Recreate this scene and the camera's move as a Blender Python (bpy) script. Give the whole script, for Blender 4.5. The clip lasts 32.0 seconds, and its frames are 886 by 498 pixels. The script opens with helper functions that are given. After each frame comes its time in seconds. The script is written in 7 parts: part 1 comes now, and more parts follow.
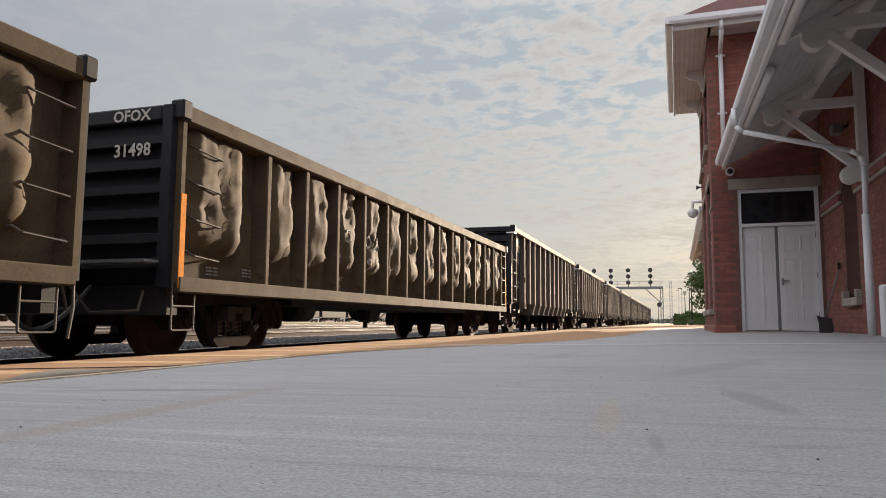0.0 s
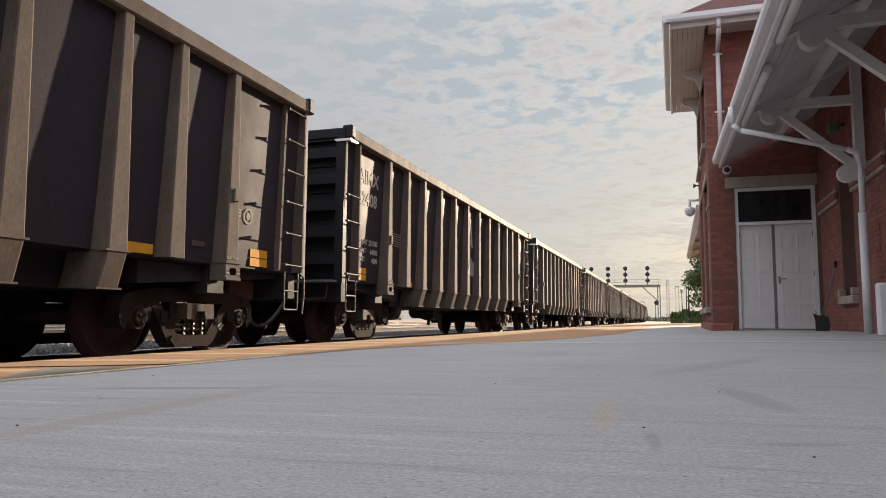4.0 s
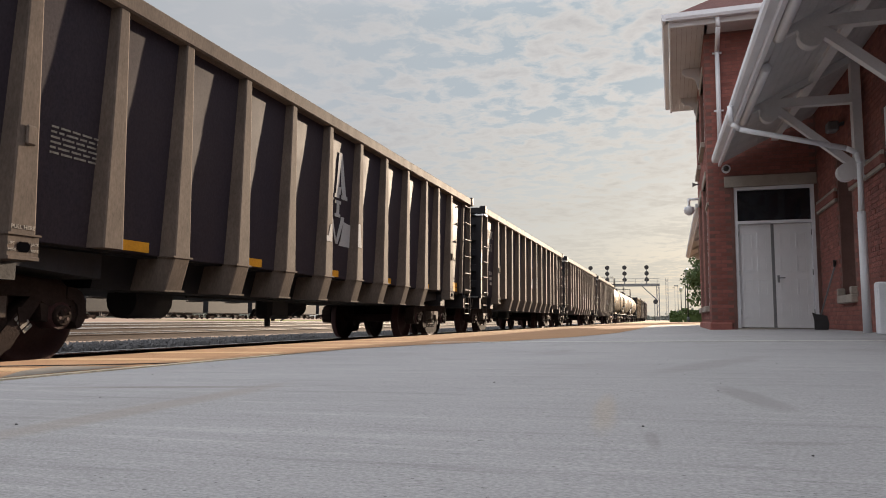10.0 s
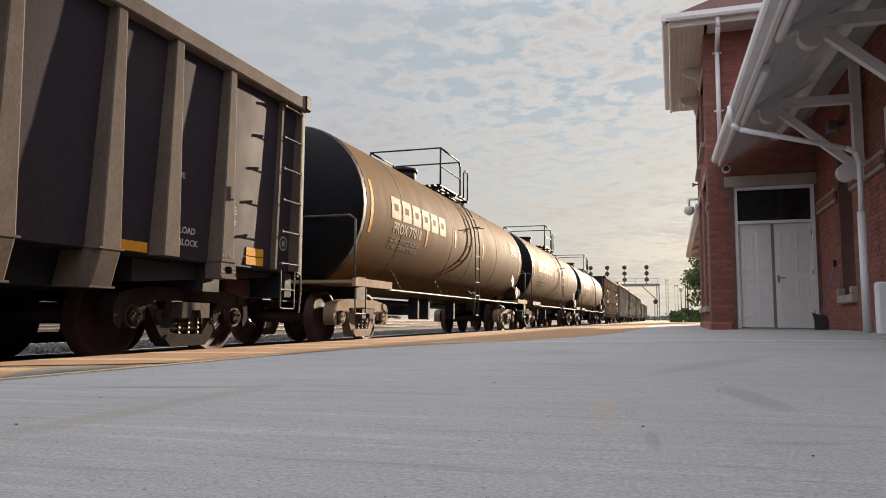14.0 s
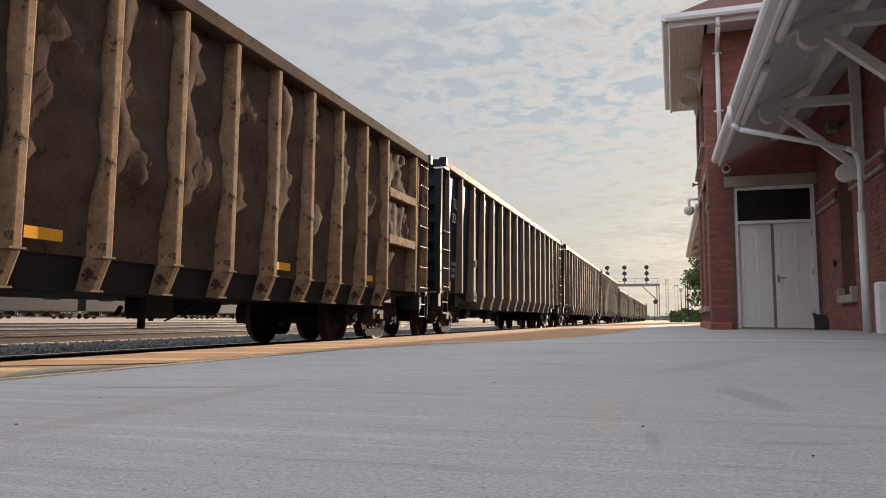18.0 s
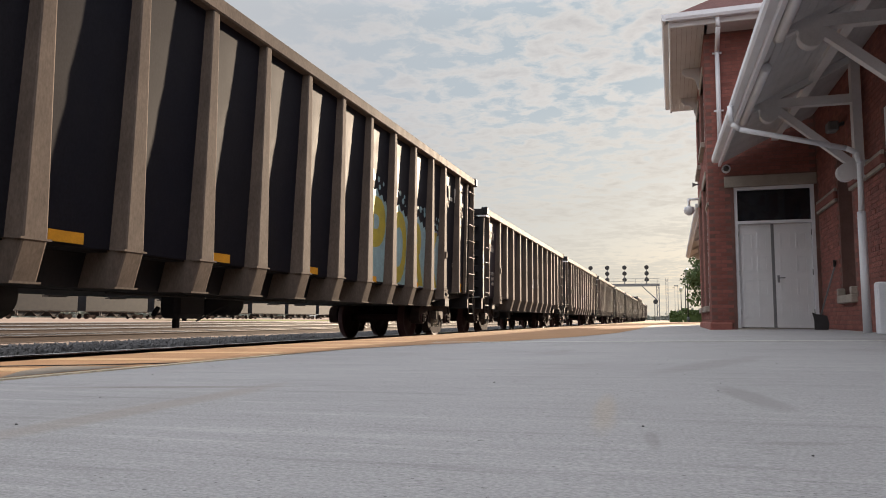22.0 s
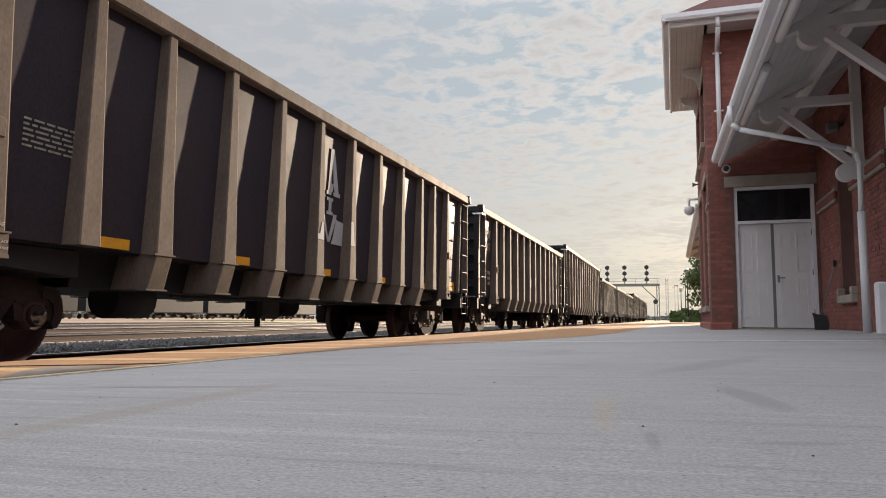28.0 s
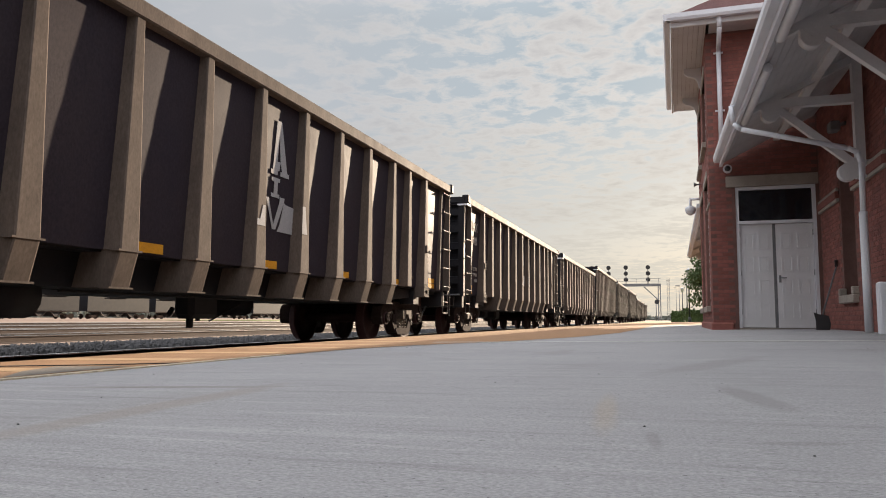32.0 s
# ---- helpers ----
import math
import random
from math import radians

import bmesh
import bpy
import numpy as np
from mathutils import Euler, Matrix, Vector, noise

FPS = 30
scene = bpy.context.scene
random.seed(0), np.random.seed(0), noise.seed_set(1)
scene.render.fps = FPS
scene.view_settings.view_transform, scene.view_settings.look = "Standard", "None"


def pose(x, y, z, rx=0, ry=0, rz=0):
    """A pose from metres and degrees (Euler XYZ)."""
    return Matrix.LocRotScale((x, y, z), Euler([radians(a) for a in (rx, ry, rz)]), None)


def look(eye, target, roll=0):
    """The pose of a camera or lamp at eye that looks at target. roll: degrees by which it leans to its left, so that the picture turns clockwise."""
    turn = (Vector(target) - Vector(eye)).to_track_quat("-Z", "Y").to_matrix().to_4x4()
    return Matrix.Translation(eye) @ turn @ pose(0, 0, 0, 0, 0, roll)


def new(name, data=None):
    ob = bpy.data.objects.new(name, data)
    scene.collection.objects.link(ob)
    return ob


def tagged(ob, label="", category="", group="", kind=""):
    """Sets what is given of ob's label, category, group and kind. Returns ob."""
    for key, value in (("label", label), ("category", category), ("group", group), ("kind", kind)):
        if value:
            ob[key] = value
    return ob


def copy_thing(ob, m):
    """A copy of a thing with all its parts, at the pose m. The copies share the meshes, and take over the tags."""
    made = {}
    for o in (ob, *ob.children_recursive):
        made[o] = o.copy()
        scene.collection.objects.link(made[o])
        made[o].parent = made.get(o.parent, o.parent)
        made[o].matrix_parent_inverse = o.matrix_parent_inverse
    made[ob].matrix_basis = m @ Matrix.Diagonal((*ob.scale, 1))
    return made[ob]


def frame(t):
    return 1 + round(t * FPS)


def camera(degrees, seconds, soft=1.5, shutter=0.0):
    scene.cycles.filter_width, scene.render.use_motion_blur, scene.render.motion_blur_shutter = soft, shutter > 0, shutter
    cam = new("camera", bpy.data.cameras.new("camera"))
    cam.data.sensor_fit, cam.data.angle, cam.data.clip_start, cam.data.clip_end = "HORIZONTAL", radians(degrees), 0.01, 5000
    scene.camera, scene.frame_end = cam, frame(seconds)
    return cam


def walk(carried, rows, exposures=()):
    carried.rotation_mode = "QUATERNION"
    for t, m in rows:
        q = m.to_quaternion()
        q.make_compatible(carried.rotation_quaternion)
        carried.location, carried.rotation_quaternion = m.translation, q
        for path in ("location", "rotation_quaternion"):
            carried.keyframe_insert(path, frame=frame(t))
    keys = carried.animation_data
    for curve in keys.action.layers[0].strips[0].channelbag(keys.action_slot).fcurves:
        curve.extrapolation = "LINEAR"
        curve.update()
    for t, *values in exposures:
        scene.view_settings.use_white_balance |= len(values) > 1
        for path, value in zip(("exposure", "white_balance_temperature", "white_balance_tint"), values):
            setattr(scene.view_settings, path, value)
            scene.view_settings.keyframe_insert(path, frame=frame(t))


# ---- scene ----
EYE = Vector((0.0, 0.0, 0.21))


def aim(yaw, tilt, roll=0.35):
    """The camera at its low stand, turned yaw degrees to the left of the track and tilted up."""
    a, b = radians(yaw), radians(tilt)
    way = Vector((-math.sin(a) * math.cos(b), math.cos(a) * math.cos(b), math.sin(b)))
    return look(EYE, EYE + way, roll)


cam = camera(64.2, 32.0, 1.0)
walk(cam, [(0.0, aim(18.305, 5.827)), (1.0, aim(18.305, 5.82)), (2.0, aim(18.25, 5.79)), (3.0, aim(18.17, 5.755)),
           (5.5, aim(18.03, 5.597)), (8.0, aim(18.03, 5.597)), (18.0, aim(18.03, 5.597)), (28.0, aim(18.03, 5.597)),
           (29.0, aim(18.09, 5.60)), (30.5, aim(18.14, 5.60)), (32.0, aim(18.13, 5.60))],
     [(0.0, 1.31), (1.5, 1.35), (3.0, 1.36), (14.0, 1.36), (17.0, 1.33), (20.0, 1.44), (25.0, 1.46), (32.0, 1.44)])

# ---- light ----
SUN = Vector((0.20, 1.0, 0.20)).normalized()
scene.view_settings.use_white_balance = True
scene.view_settings.white_balance_temperature, scene.view_settings.white_balance_tint = 6300, 12.5


def nodes_of(m):
    m.use_nodes = True
    t = m.node_tree
    t.nodes.clear()
    return t


def link(t, a, b):
    t.links.new(a, b)


def nd(t, kind, **values):
    n = t.nodes.new(kind)
    for k, v in values.items():
        if k in n.inputs:
            n.inputs[k].default_value = v
    return n


def math_node(t, op, a, b=None):
    n = t.nodes.new("ShaderNodeMath")
    n.operation = op
    for i, v in enumerate((a, b)):
        if v is None:
            continue
        if isinstance(v, (int, float)):
            n.inputs[i].default_value = v
        else:
            t.links.new(v, n.inputs[i])
    return n.outputs[0]


def ramp(t, fac, stops):
    n = t.nodes.new("ShaderNodeValToRGB")
    el = n.color_ramp.elements
    while len(el) < len(stops):
        el.new(0.5)
    for e, (p, c) in zip(el, stops):
        e.position = p
        e.color = (*c, 1) if len(c) == 3 else c
    t.links.new(fac, n.inputs[0])
    return n.outputs[0]


def mix(t, fac, a, b, mode="MIX"):
    n = t.nodes.new("ShaderNodeMix")
    n.data_type = "RGBA"
    n.blend_type = mode
    for sock, v in ((n.inputs[0], fac), (n.inputs[6], a), (n.inputs[7], b)):
        if isinstance(v, (int, float)):
            sock.default_value = v
        elif isinstance(v, tuple):
            sock.default_value = (*v, 1)
        else:
            t.links.new(v, sock)
    return n.outputs[2]


def make_world():
    w = bpy.data.worlds.new("world")
    scene.world = w
    t = nodes_of(w)
    sky = t.nodes.new("ShaderNodeTexSky")
    sky.sky_type = "NISHITA"
    sky.sun_disc = False
    sky.sun_elevation = math.asin(SUN.z)
    sky.sun_rotation = math.atan2(SUN.x, SUN.y)
    sky.air_density, sky.dust_density = 1.0, 2.5
    co = t.nodes.new("ShaderNodeTexCoord")
    sep = t.nodes.new("ShaderNodeSeparateXYZ")
    link(t, co.outputs["Generated"], sep.inputs[0])
    # a flat cloud deck: the direction is divided by its height
    up = math_node(t, "ADD", math_node(t, "MAXIMUM", sep.outputs[2], 0.0), 0.06)
    com = t.nodes.new("ShaderNodeCombineXYZ")
    link(t, math_node(t, "DIVIDE", sep.outputs[0], up), com.inputs[0])
    link(t, math_node(t, "DIVIDE", sep.outputs[1], up), com.inputs[1])
    fine = nd(t, "ShaderNodeTexNoise", Scale=7.6, Detail=9.0, Roughness=0.62, Distortion=0.30)
    wide = nd(t, "ShaderNodeTexNoise", Scale=0.85, Detail=4.0, Roughness=0.55, Distortion=0.2)
    for n in (fine, wide):
        link(t, com.outputs[0], n.inputs["Vector"])
    s = math_node(t, "ADD", math_node(t, "MULTIPLY", fine.outputs[0], 0.75), math_node(t, "MULTIPLY", wide.outputs[0], 0.55))
    # towards the sun the deck is lit through and warm, away from it the clouds are lit from the front
    dot = t.nodes.new("ShaderNodeVectorMath")
    dot.operation = "DOT_PRODUCT"
    link(t, co.outputs["Generated"], dot.inputs[0])
    dot.inputs[1].default_value = SUN
    puff = ramp(t, dot.outputs["Value"], [(0.70, (0.14, 0.14, 0.14)), (0.96, (0.95, 0.95, 0.95))])
    cover = ramp(t, s, [(0.58, (0, 0, 0)), (0.68, (1, 1, 1))])
    dense = ramp(t, math_node(t, "ADD", math_node(t, "MULTIPLY", wide.outputs[0], 0.5), math_node(t, "MULTIPLY", fine.outputs[0], 0.5)), [(0.44, (0, 0, 0)), (0.64, (1, 1, 1))])
    near = ramp(t, dot.outputs["Value"], [(0.45, (0, 0, 0)), (0.80, (0.4, 0.4, 0.4)), (1.0, (1, 1, 1))])
    away = ramp(t, dot.outputs["Value"], [(0.0, (1, 1, 1)), (0.5, (0, 0, 0))])
    bright = mix(t, away, mix(t, near, (0.46, 0.48, 0.50), (0.88, 0.845, 0.765)), (1.15, 1.12, 1.10))
    dark = mix(t, away, mix(t, near, (0.36, 0.395, 0.435), (0.54, 0.515, 0.485)), (0.95, 0.95, 0.97))
    cloud = mix(t, math_node(t, "MULTIPLY", dense, math_node(t, "ADD", math_node(t, "MULTIPLY", puff, 0.60), 0.40)), bright, dark)
    low = ramp(t, sep.outputs[2], [(0.04, (1, 1, 1)), (0.30, (0, 0, 0))])
    haze = mix(t, near, (0.50, 0.50, 0.49), (0.72, 0.67, 0.53))
    seen = mix(t, math_node(t, "MULTIPLY", low, 0.85), cloud, haze)
    blue = mix(t, near, (0.28, 0.37, 0.45), (0.44, 0.53, 0.57))
    seen = mix(t, math_node(t, "MULTIPLY", math_node(t, "MULTIPLY", math_node(t, "SUBTRACT", 1.0, cover), math_node(t, "SUBTRACT", 1.0, low)), puff), seen, blue)
    # an overcast deck grows brighter towards the zenith
    high = ramp(t, sep.outputs[2], [(0.40, (0, 0, 0)), (1.0, (1, 1, 1))])
    b2 = nd(t, "ShaderNodeBackground")
    link(t, math_node(t, "ADD", math_node(t, "MULTIPLY", high, 0.64), 0.372), b2.inputs["Strength"])
    link(t, seen, b2.inputs[0])
    b1 = nd(t, "ShaderNodeBackground", Strength=0.025)
    link(t, sky.outputs[0], b1.inputs[0])
    thin = math_node(t, "ADD", math_node(t, "MULTIPLY", cover, 0.06), 0.92)
    add = t.nodes.new("ShaderNodeMixShader")
    link(t, thin, add.inputs[0])
    link(t, b1.outputs[0], add.inputs[1])
    link(t, b2.outputs[0], add.inputs[2])
    out = t.nodes.new("ShaderNodeOutputWorld")
    link(t, add.outputs[0], out.inputs[0])


make_world()
lamp = new("sun", bpy.data.lights.new("sun", "SUN"))
lamp.data.energy, lamp.data.angle, lamp.data.color = 5.0, radians(0.6), (1.0, 0.79, 0.56)
lamp.matrix_world = look(SUN * 50, (0, 0, 0))

# ---- materials ----


def surface(name, base, rough=0.7, metal=0.0, second=None, spots=None, scale=6.0, grain=60.0, bump=0.25, spot_level=0.62,
            stretch=(1, 1, 1), spec=0.5, vary=0.0, grain_mix=0.25):
    """A painted or mineral surface: two tones at a wide scale, stains, fine grain and relief."""
    m = bpy.data.materials.new(name)
    t = nodes_of(m)
    co = t.nodes.new("ShaderNodeTexCoord")
    mp = t.nodes.new("ShaderNodeMapping")
    mp.inputs["Scale"].default_value = stretch
    link(t, co.outputs["Object"], mp.inputs["Vector"])
    info = t.nodes.new("ShaderNodeObjectInfo")
    n1 = nd(t, "ShaderNodeTexNoise", Scale=scale, Detail=5.0, Roughness=0.6)
    n2 = nd(t, "ShaderNodeTexNoise", Scale=grain, Detail=3.0, Roughness=0.7)
    n3 = nd(t, "ShaderNodeTexNoise", Scale=scale * 2.3, Detail=6.0, Roughness=0.7)
    for n in (n1, n2, n3):
        link(t, mp.outputs[0], n.inputs["Vector"])
    second = second or tuple(min(1, c * 0.72) for c in base)
    col = mix(t, ramp(t, n1.outputs[0], [(0.35, (0, 0, 0)), (0.68, (1, 1, 1))]), base, second)
    if spots:
        col = mix(t, ramp(t, n3.outputs[0], [(spot_level, (0, 0, 0)), (spot_level + 0.08, (1, 1, 1))]), col, spots)
    g = ramp(t, n2.outputs[0], [(0.3, (1 - grain_mix,) * 3), (0.7, (1 + grain_mix * 0.4,) * 3)])
    col = mix(t, 1.0, col, g, "MULTIPLY")
    if vary:
        v = math_node(t, "ADD", math_node(t, "MULTIPLY", info.outputs["Random"], vary), 1 - vary / 2)
        cv = t.nodes.new("ShaderNodeCombineXYZ")
        for i in range(3):
            link(t, v, cv.inputs[i])
        col = mix(t, 1.0, col, cv.outputs[0], "MULTIPLY")
    bs = nd(t, "ShaderNodeBsdfPrincipled", Metallic=metal)
    bs.inputs["Specular IOR Level"].default_value = spec
    link(t, col, bs.inputs["Base Color"])
    r = math_node(t, "ADD", math_node(t, "MULTIPLY", n3.outputs[0], 0.3), rough - 0.15)
    link(t, r, bs.inputs["Roughness"])
    bp = nd(t, "ShaderNodeBump", Strength=bump, Distance=0.01)
    h = math_node(t, "ADD", n2.outputs[0], math_node(t, "MULTIPLY", n1.outputs[0], 0.6))
    link(t, h, bp.inputs["Height"])
    link(t, bp.outputs[0], bs.inputs["Normal"])
    out = t.nodes.new("ShaderNodeOutputMaterial")
    link(t, bs.outputs[0], out.inputs[0])
    return m


def concrete():
    """Broom-finished slab: faint lines across, dark pits, long stains and pale scuffs."""
    m = bpy.data.materials.new("concrete")
    t = nodes_of(m)
    co = t.nodes.new("ShaderNodeTexCoord")

    def noise_at(scale, stretch, detail=4.0, rough=0.6, dist=0.0):
        mp = t.nodes.new("ShaderNodeMapping")
        mp.inputs["Scale"].default_value = stretch
        link(t, co.outputs["Object"], mp.inputs["Vector"])
        n = nd(t, "ShaderNodeTexNoise", Scale=scale, Detail=detail, Roughness=rough, Distortion=dist)
        link(t, mp.outputs[0], n.inputs["Vector"])
        return n.outputs[0]

    def stroke(cx, cy, turn, length, width):
        """A soft worn mark of its own shape round a point of the slab."""
        mp = t.nodes.new("ShaderNodeMapping")
        mp.vector_type = "TEXTURE"
        mp.inputs["Location"].default_value = (cx, cy, 0)
        mp.inputs["Rotation"].default_value = (0, 0, radians(turn))
        mp.inputs["Scale"].default_value = (length, width, 1000)
        link(t, co.outputs["Object"], mp.inputs["Vector"])
        ln = t.nodes.new("ShaderNodeVectorMath")
        ln.operation = "LENGTH"
        link(t, mp.outputs[0], ln.inputs[0])
        return ramp(t, math_node(t, "ADD", ln.outputs["Value"], math_node(t, "MULTIPLY", stain, 0.9)), [(0.75, (1, 1, 1)), (1.45, (0, 0, 0))])

    broad = noise_at(0.55, (1, 1.0, 1), 5.0)
    streak = noise_at(2.6, (0.30, 6.0, 1), 8.0, 0.72)
    broom = noise_at(9.0, (0.40, 14.0, 1), 6.0, 0.75)
    grain = noise_at(230.0, (0.6, 1, 1), 2.0)
    pits = noise_at(105.0, (0.75, 1.2, 1), 2.0, 0.5)
    stain = noise_at(0.9, (1.0, 0.7, 1), 6.0, 0.62, 1.1)
    cluster = noise_at(2.2, (1, 1.4, 1), 3.0)
    col = mix(t, ramp(t, broad, [(0.3, (0, 0, 0)), (0.7, (1, 1, 1))]), (0.355, 0.355, 0.36), (0.295, 0.295, 0.30))
    col = mix(t, ramp(t, stain, [(0.56, (0, 0, 0)), (0.72, (0.5, 0.5, 0.5))]), col, (0.25, 0.24, 0.235))
    col = mix(t, ramp(t, streak, [(0.55, (0, 0, 0)), (0.72, (0.75, 0.75, 0.75))]), col, (0.20, 0.197, 0.20))
    col = mix(t, ramp(t, streak, [(0.26, (0.6, 0.6, 0.6)), (0.44, (0, 0, 0))]), col, (0.50, 0.495, 0.495))
    col = mix(t, ramp(t, broom, [(0.57, (0, 0, 0)), (0.70, (0.75, 0.75, 0.75))]), col, (0.17, 0.168, 0.17))
    col = mix(t, ramp(t, broom, [(0.28, (0.5, 0.5, 0.5)), (0.42, (0, 0, 0))]), col, (0.52, 0.515, 0.51))
    for cx, cy, turn, length, width, tone, amount in (
            (-1.30, 1.5, 94, 1.5, 0.17, (0.26, 0.215, 0.16), 0.35), (-1.75, 2.05, 12, 0.9, 0.10, (0.20, 0.185, 0.17), 0.6),
            (0.20, 1.34, 12, 0.20, 0.05, (0.17, 0.165, 0.16), 0.35), (0.19, 2.1, 100, 0.7, 0.10, (0.20, 0.195, 0.19), 0.45),
            (-0.04, 1.32, 95, 0.22, 0.03, (0.19, 0.185, 0.18), 0.45), (-0.16, 1.75, 94, 0.75, 0.07, (0.37, 0.31, 0.23), 0.4),
            (0.18, 3.6, 70, 1.6, 0.22, (0.24, 0.235, 0.23), 0.45), (0.9, 1.5, 40, 0.5, 0.2, (0.22, 0.215, 0.21), 0.5)):
        col = mix(t, math_node(t, "MULTIPLY", stroke(cx, cy, turn, length, width), amount), col, tone)
    dots = math_node(t, "ADD", pits, math_node(t, "MULTIPLY", cluster, 0.18))
    col = mix(t, ramp(t, dots, [(0.80, (0, 0, 0)), (0.835, (0.85, 0.85, 0.85))]), col, (0.07, 0.068, 0.066))
    col = mix(t, 1.0, col, ramp(t, grain, [(0.3, (0.74, 0.74, 0.74)), (0.7, (1.18, 1.18, 1.18))]), "MULTIPLY")
    bs = nd(t, "ShaderNodeBsdfPrincipled", Roughness=0.82)
    bs.inputs["Specular IOR Level"].default_value = 0.15
    link(t, col, bs.inputs["Base Color"])
    bp = nd(t, "ShaderNodeBump", Strength=0.5, Distance=0.004)
    link(t, math_node(t, "ADD", math_node(t, "SUBTRACT", broom, math_node(t, "MULTIPLY", pits, 0.7)), grain), bp.inputs["Height"])
    link(t, bp.outputs[0], bs.inputs["Normal"])
    out = t.nodes.new("ShaderNodeOutputMaterial")
    link(t, bs.outputs[0], out.inputs[0])
    return m


def glass():
    m = bpy.data.materials.new("dark_glass")
    t = nodes_of(m)
    bs = nd(t, "ShaderNodeBsdfPrincipled", Roughness=0.06)
    bs.inputs["Base Color"].default_value = (0.012, 0.014, 0.018, 1)
    bs.inputs["Specular IOR Level"].default_value = 0.6
    out = t.nodes.new("ShaderNodeOutputMaterial")
    link(t, bs.outputs[0], out.inputs[0])
    return m


CONCRETE = concrete()
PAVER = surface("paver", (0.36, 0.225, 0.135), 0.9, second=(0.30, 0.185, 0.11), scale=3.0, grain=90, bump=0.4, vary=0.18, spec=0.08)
PAVER_PALE = surface("pale_paver", (0.50, 0.345, 0.205), 0.85, scale=4.0, grain=90, bump=0.4, spec=0.08)
LINE_PAINT = surface("line_paint", (0.52, 0.52, 0.50), 0.7, spots=(0.34, 0.34, 0.34), scale=8, spot_level=0.52)
YELLOW_LINE = surface("yellow_line_paint", (0.62, 0.52, 0.38), 0.7, spots=(0.40, 0.34, 0.24), scale=8, spot_level=0.5)
BALLAST = surface("ballast", (0.058, 0.060, 0.066), 0.9, second=(0.085, 0.083, 0.083), scale=9, grain=30, bump=1.0, spots=(0.05, 0.05, 0.05), vary=0.5)
DIRT = surface("yard_dirt", (0.31, 0.235, 0.185), 0.95, second=(0.24, 0.18, 0.145), scale=0.25, grain=4, bump=0.5, spots=(0.32, 0.26, 0.21), spot_level=0.62, spec=0.1)
GRASS = surface("grass", (0.14, 0.17, 0.045), 0.95, second=(0.2, 0.19, 0.07), scale=1.5, grain=14, bump=0.8)
TIE = surface("tie_wood", (0.09, 0.075, 0.06), 0.9, scale=5, grain=50, bump=0.6, stretch=(1, 8, 8), vary=0.3)
RAIL_SIDE = surface("rail_rust", (0.055, 0.035, 0.026), 0.85, scale=5, grain=80)
RAIL_TOP = surface("rail_top", (0.92, 0.90, 0.87), 0.17, 1.0, scale=4, grain=40, bump=0.0)
PATCH = surface("mortar_patch", (0.22, 0.19, 0.155), 0.9, scale=6, grain=60, bump=0.4)
CAR_PAINT = surface("car_paint", (0.0310, 0.0262, 0.0350), 0.60, second=(0.0390, 0.0315, 0.0370), scale=1.2, grain=45, bump=0.02,
                    spots=(0.05, 0.041, 0.034), spot_level=0.70, stretch=(1, 1, 0.6), spec=0.055)
# posts and chords: dusty paint, lightened further to carry the sun's sheen
CAR_EDGE = surface("car_edge_sunlit_dust", (0.142, 0.117, 0.100), 0.66, second=(0.092, 0.076, 0.067), scale=2.2, grain=45, bump=0.03,
                   spots=(0.095, 0.078, 0.062), spot_level=0.66, stretch=(1, 1, 0.4), spec=0.022)
CAR_BLUE = surface("car_paint_slate", (0.0100, 0.0102, 0.0158), 0.58, second=(0.0145, 0.0138, 0.0175), scale=1.2, grain=45, bump=0.02,
                   spots=(0.045, 0.039, 0.034), spot_level=0.70, stretch=(1, 1, 0.6), spec=0.065)
CAR_DUSTY = surface("car_dusty", (0.092, 0.067, 0.040), 0.78, second=(0.055, 0.041, 0.027), scale=1.6, grain=40, bump=0.05,
                    spots=(0.05, 0.034, 0.026), spot_level=0.63, spec=0.15)
CAR_RUST = surface("car_rusty", (0.052, 0.036, 0.031), 0.9, second=(0.090, 0.061, 0.044), scale=1.8, grain=30, bump=0.25,
                   spots=(0.03, 0.019, 0.017), spot_level=0.58, spec=0.04)
# dusty rust, its base raised so the post fronts look lit by low sun
RUST_EDGE = surface("rusty_post_sunlit_dust", (0.27, 0.19, 0.125), 0.85, second=(0.155, 0.107, 0.075), scale=3.0, grain=30, bump=0.25,
                    spots=(0.045, 0.028, 0.022), spot_level=0.56, spec=0.03)
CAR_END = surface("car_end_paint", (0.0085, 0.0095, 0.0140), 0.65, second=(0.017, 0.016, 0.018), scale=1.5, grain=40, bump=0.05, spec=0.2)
TANK_PAINT = surface("tank_paint", (0.106, 0.061, 0.025), 0.74, second=(0.132, 0.076, 0.031), scale=0.9, grain=50, bump=0.05,
                     spots=(0.10, 0.06, 0.03), spot_level=0.66, stretch=(1, 1, 0.3), spec=0.028)
TANK_HEAD = surface("tank_head_paint", (0.008, 0.008, 0.011), 0.6, scale=1.2, grain=40, bump=0.03, spec=0.08)
TANK_NAME = surface("tank_name_paint", (0.36, 0.30, 0.22), 0.7, second=(0.27, 0.22, 0.155), scale=9, grain=60, bump=0.04, spec=0.1)
TRUCK = surface("truck_steel", (0.040, 0.028, 0.024), 0.85, second=(0.027, 0.019, 0.017), scale=4, grain=40, bump=0.4, spots=(0.085, 0.058, 0.043), spot_level=0.68, spec=0.04)
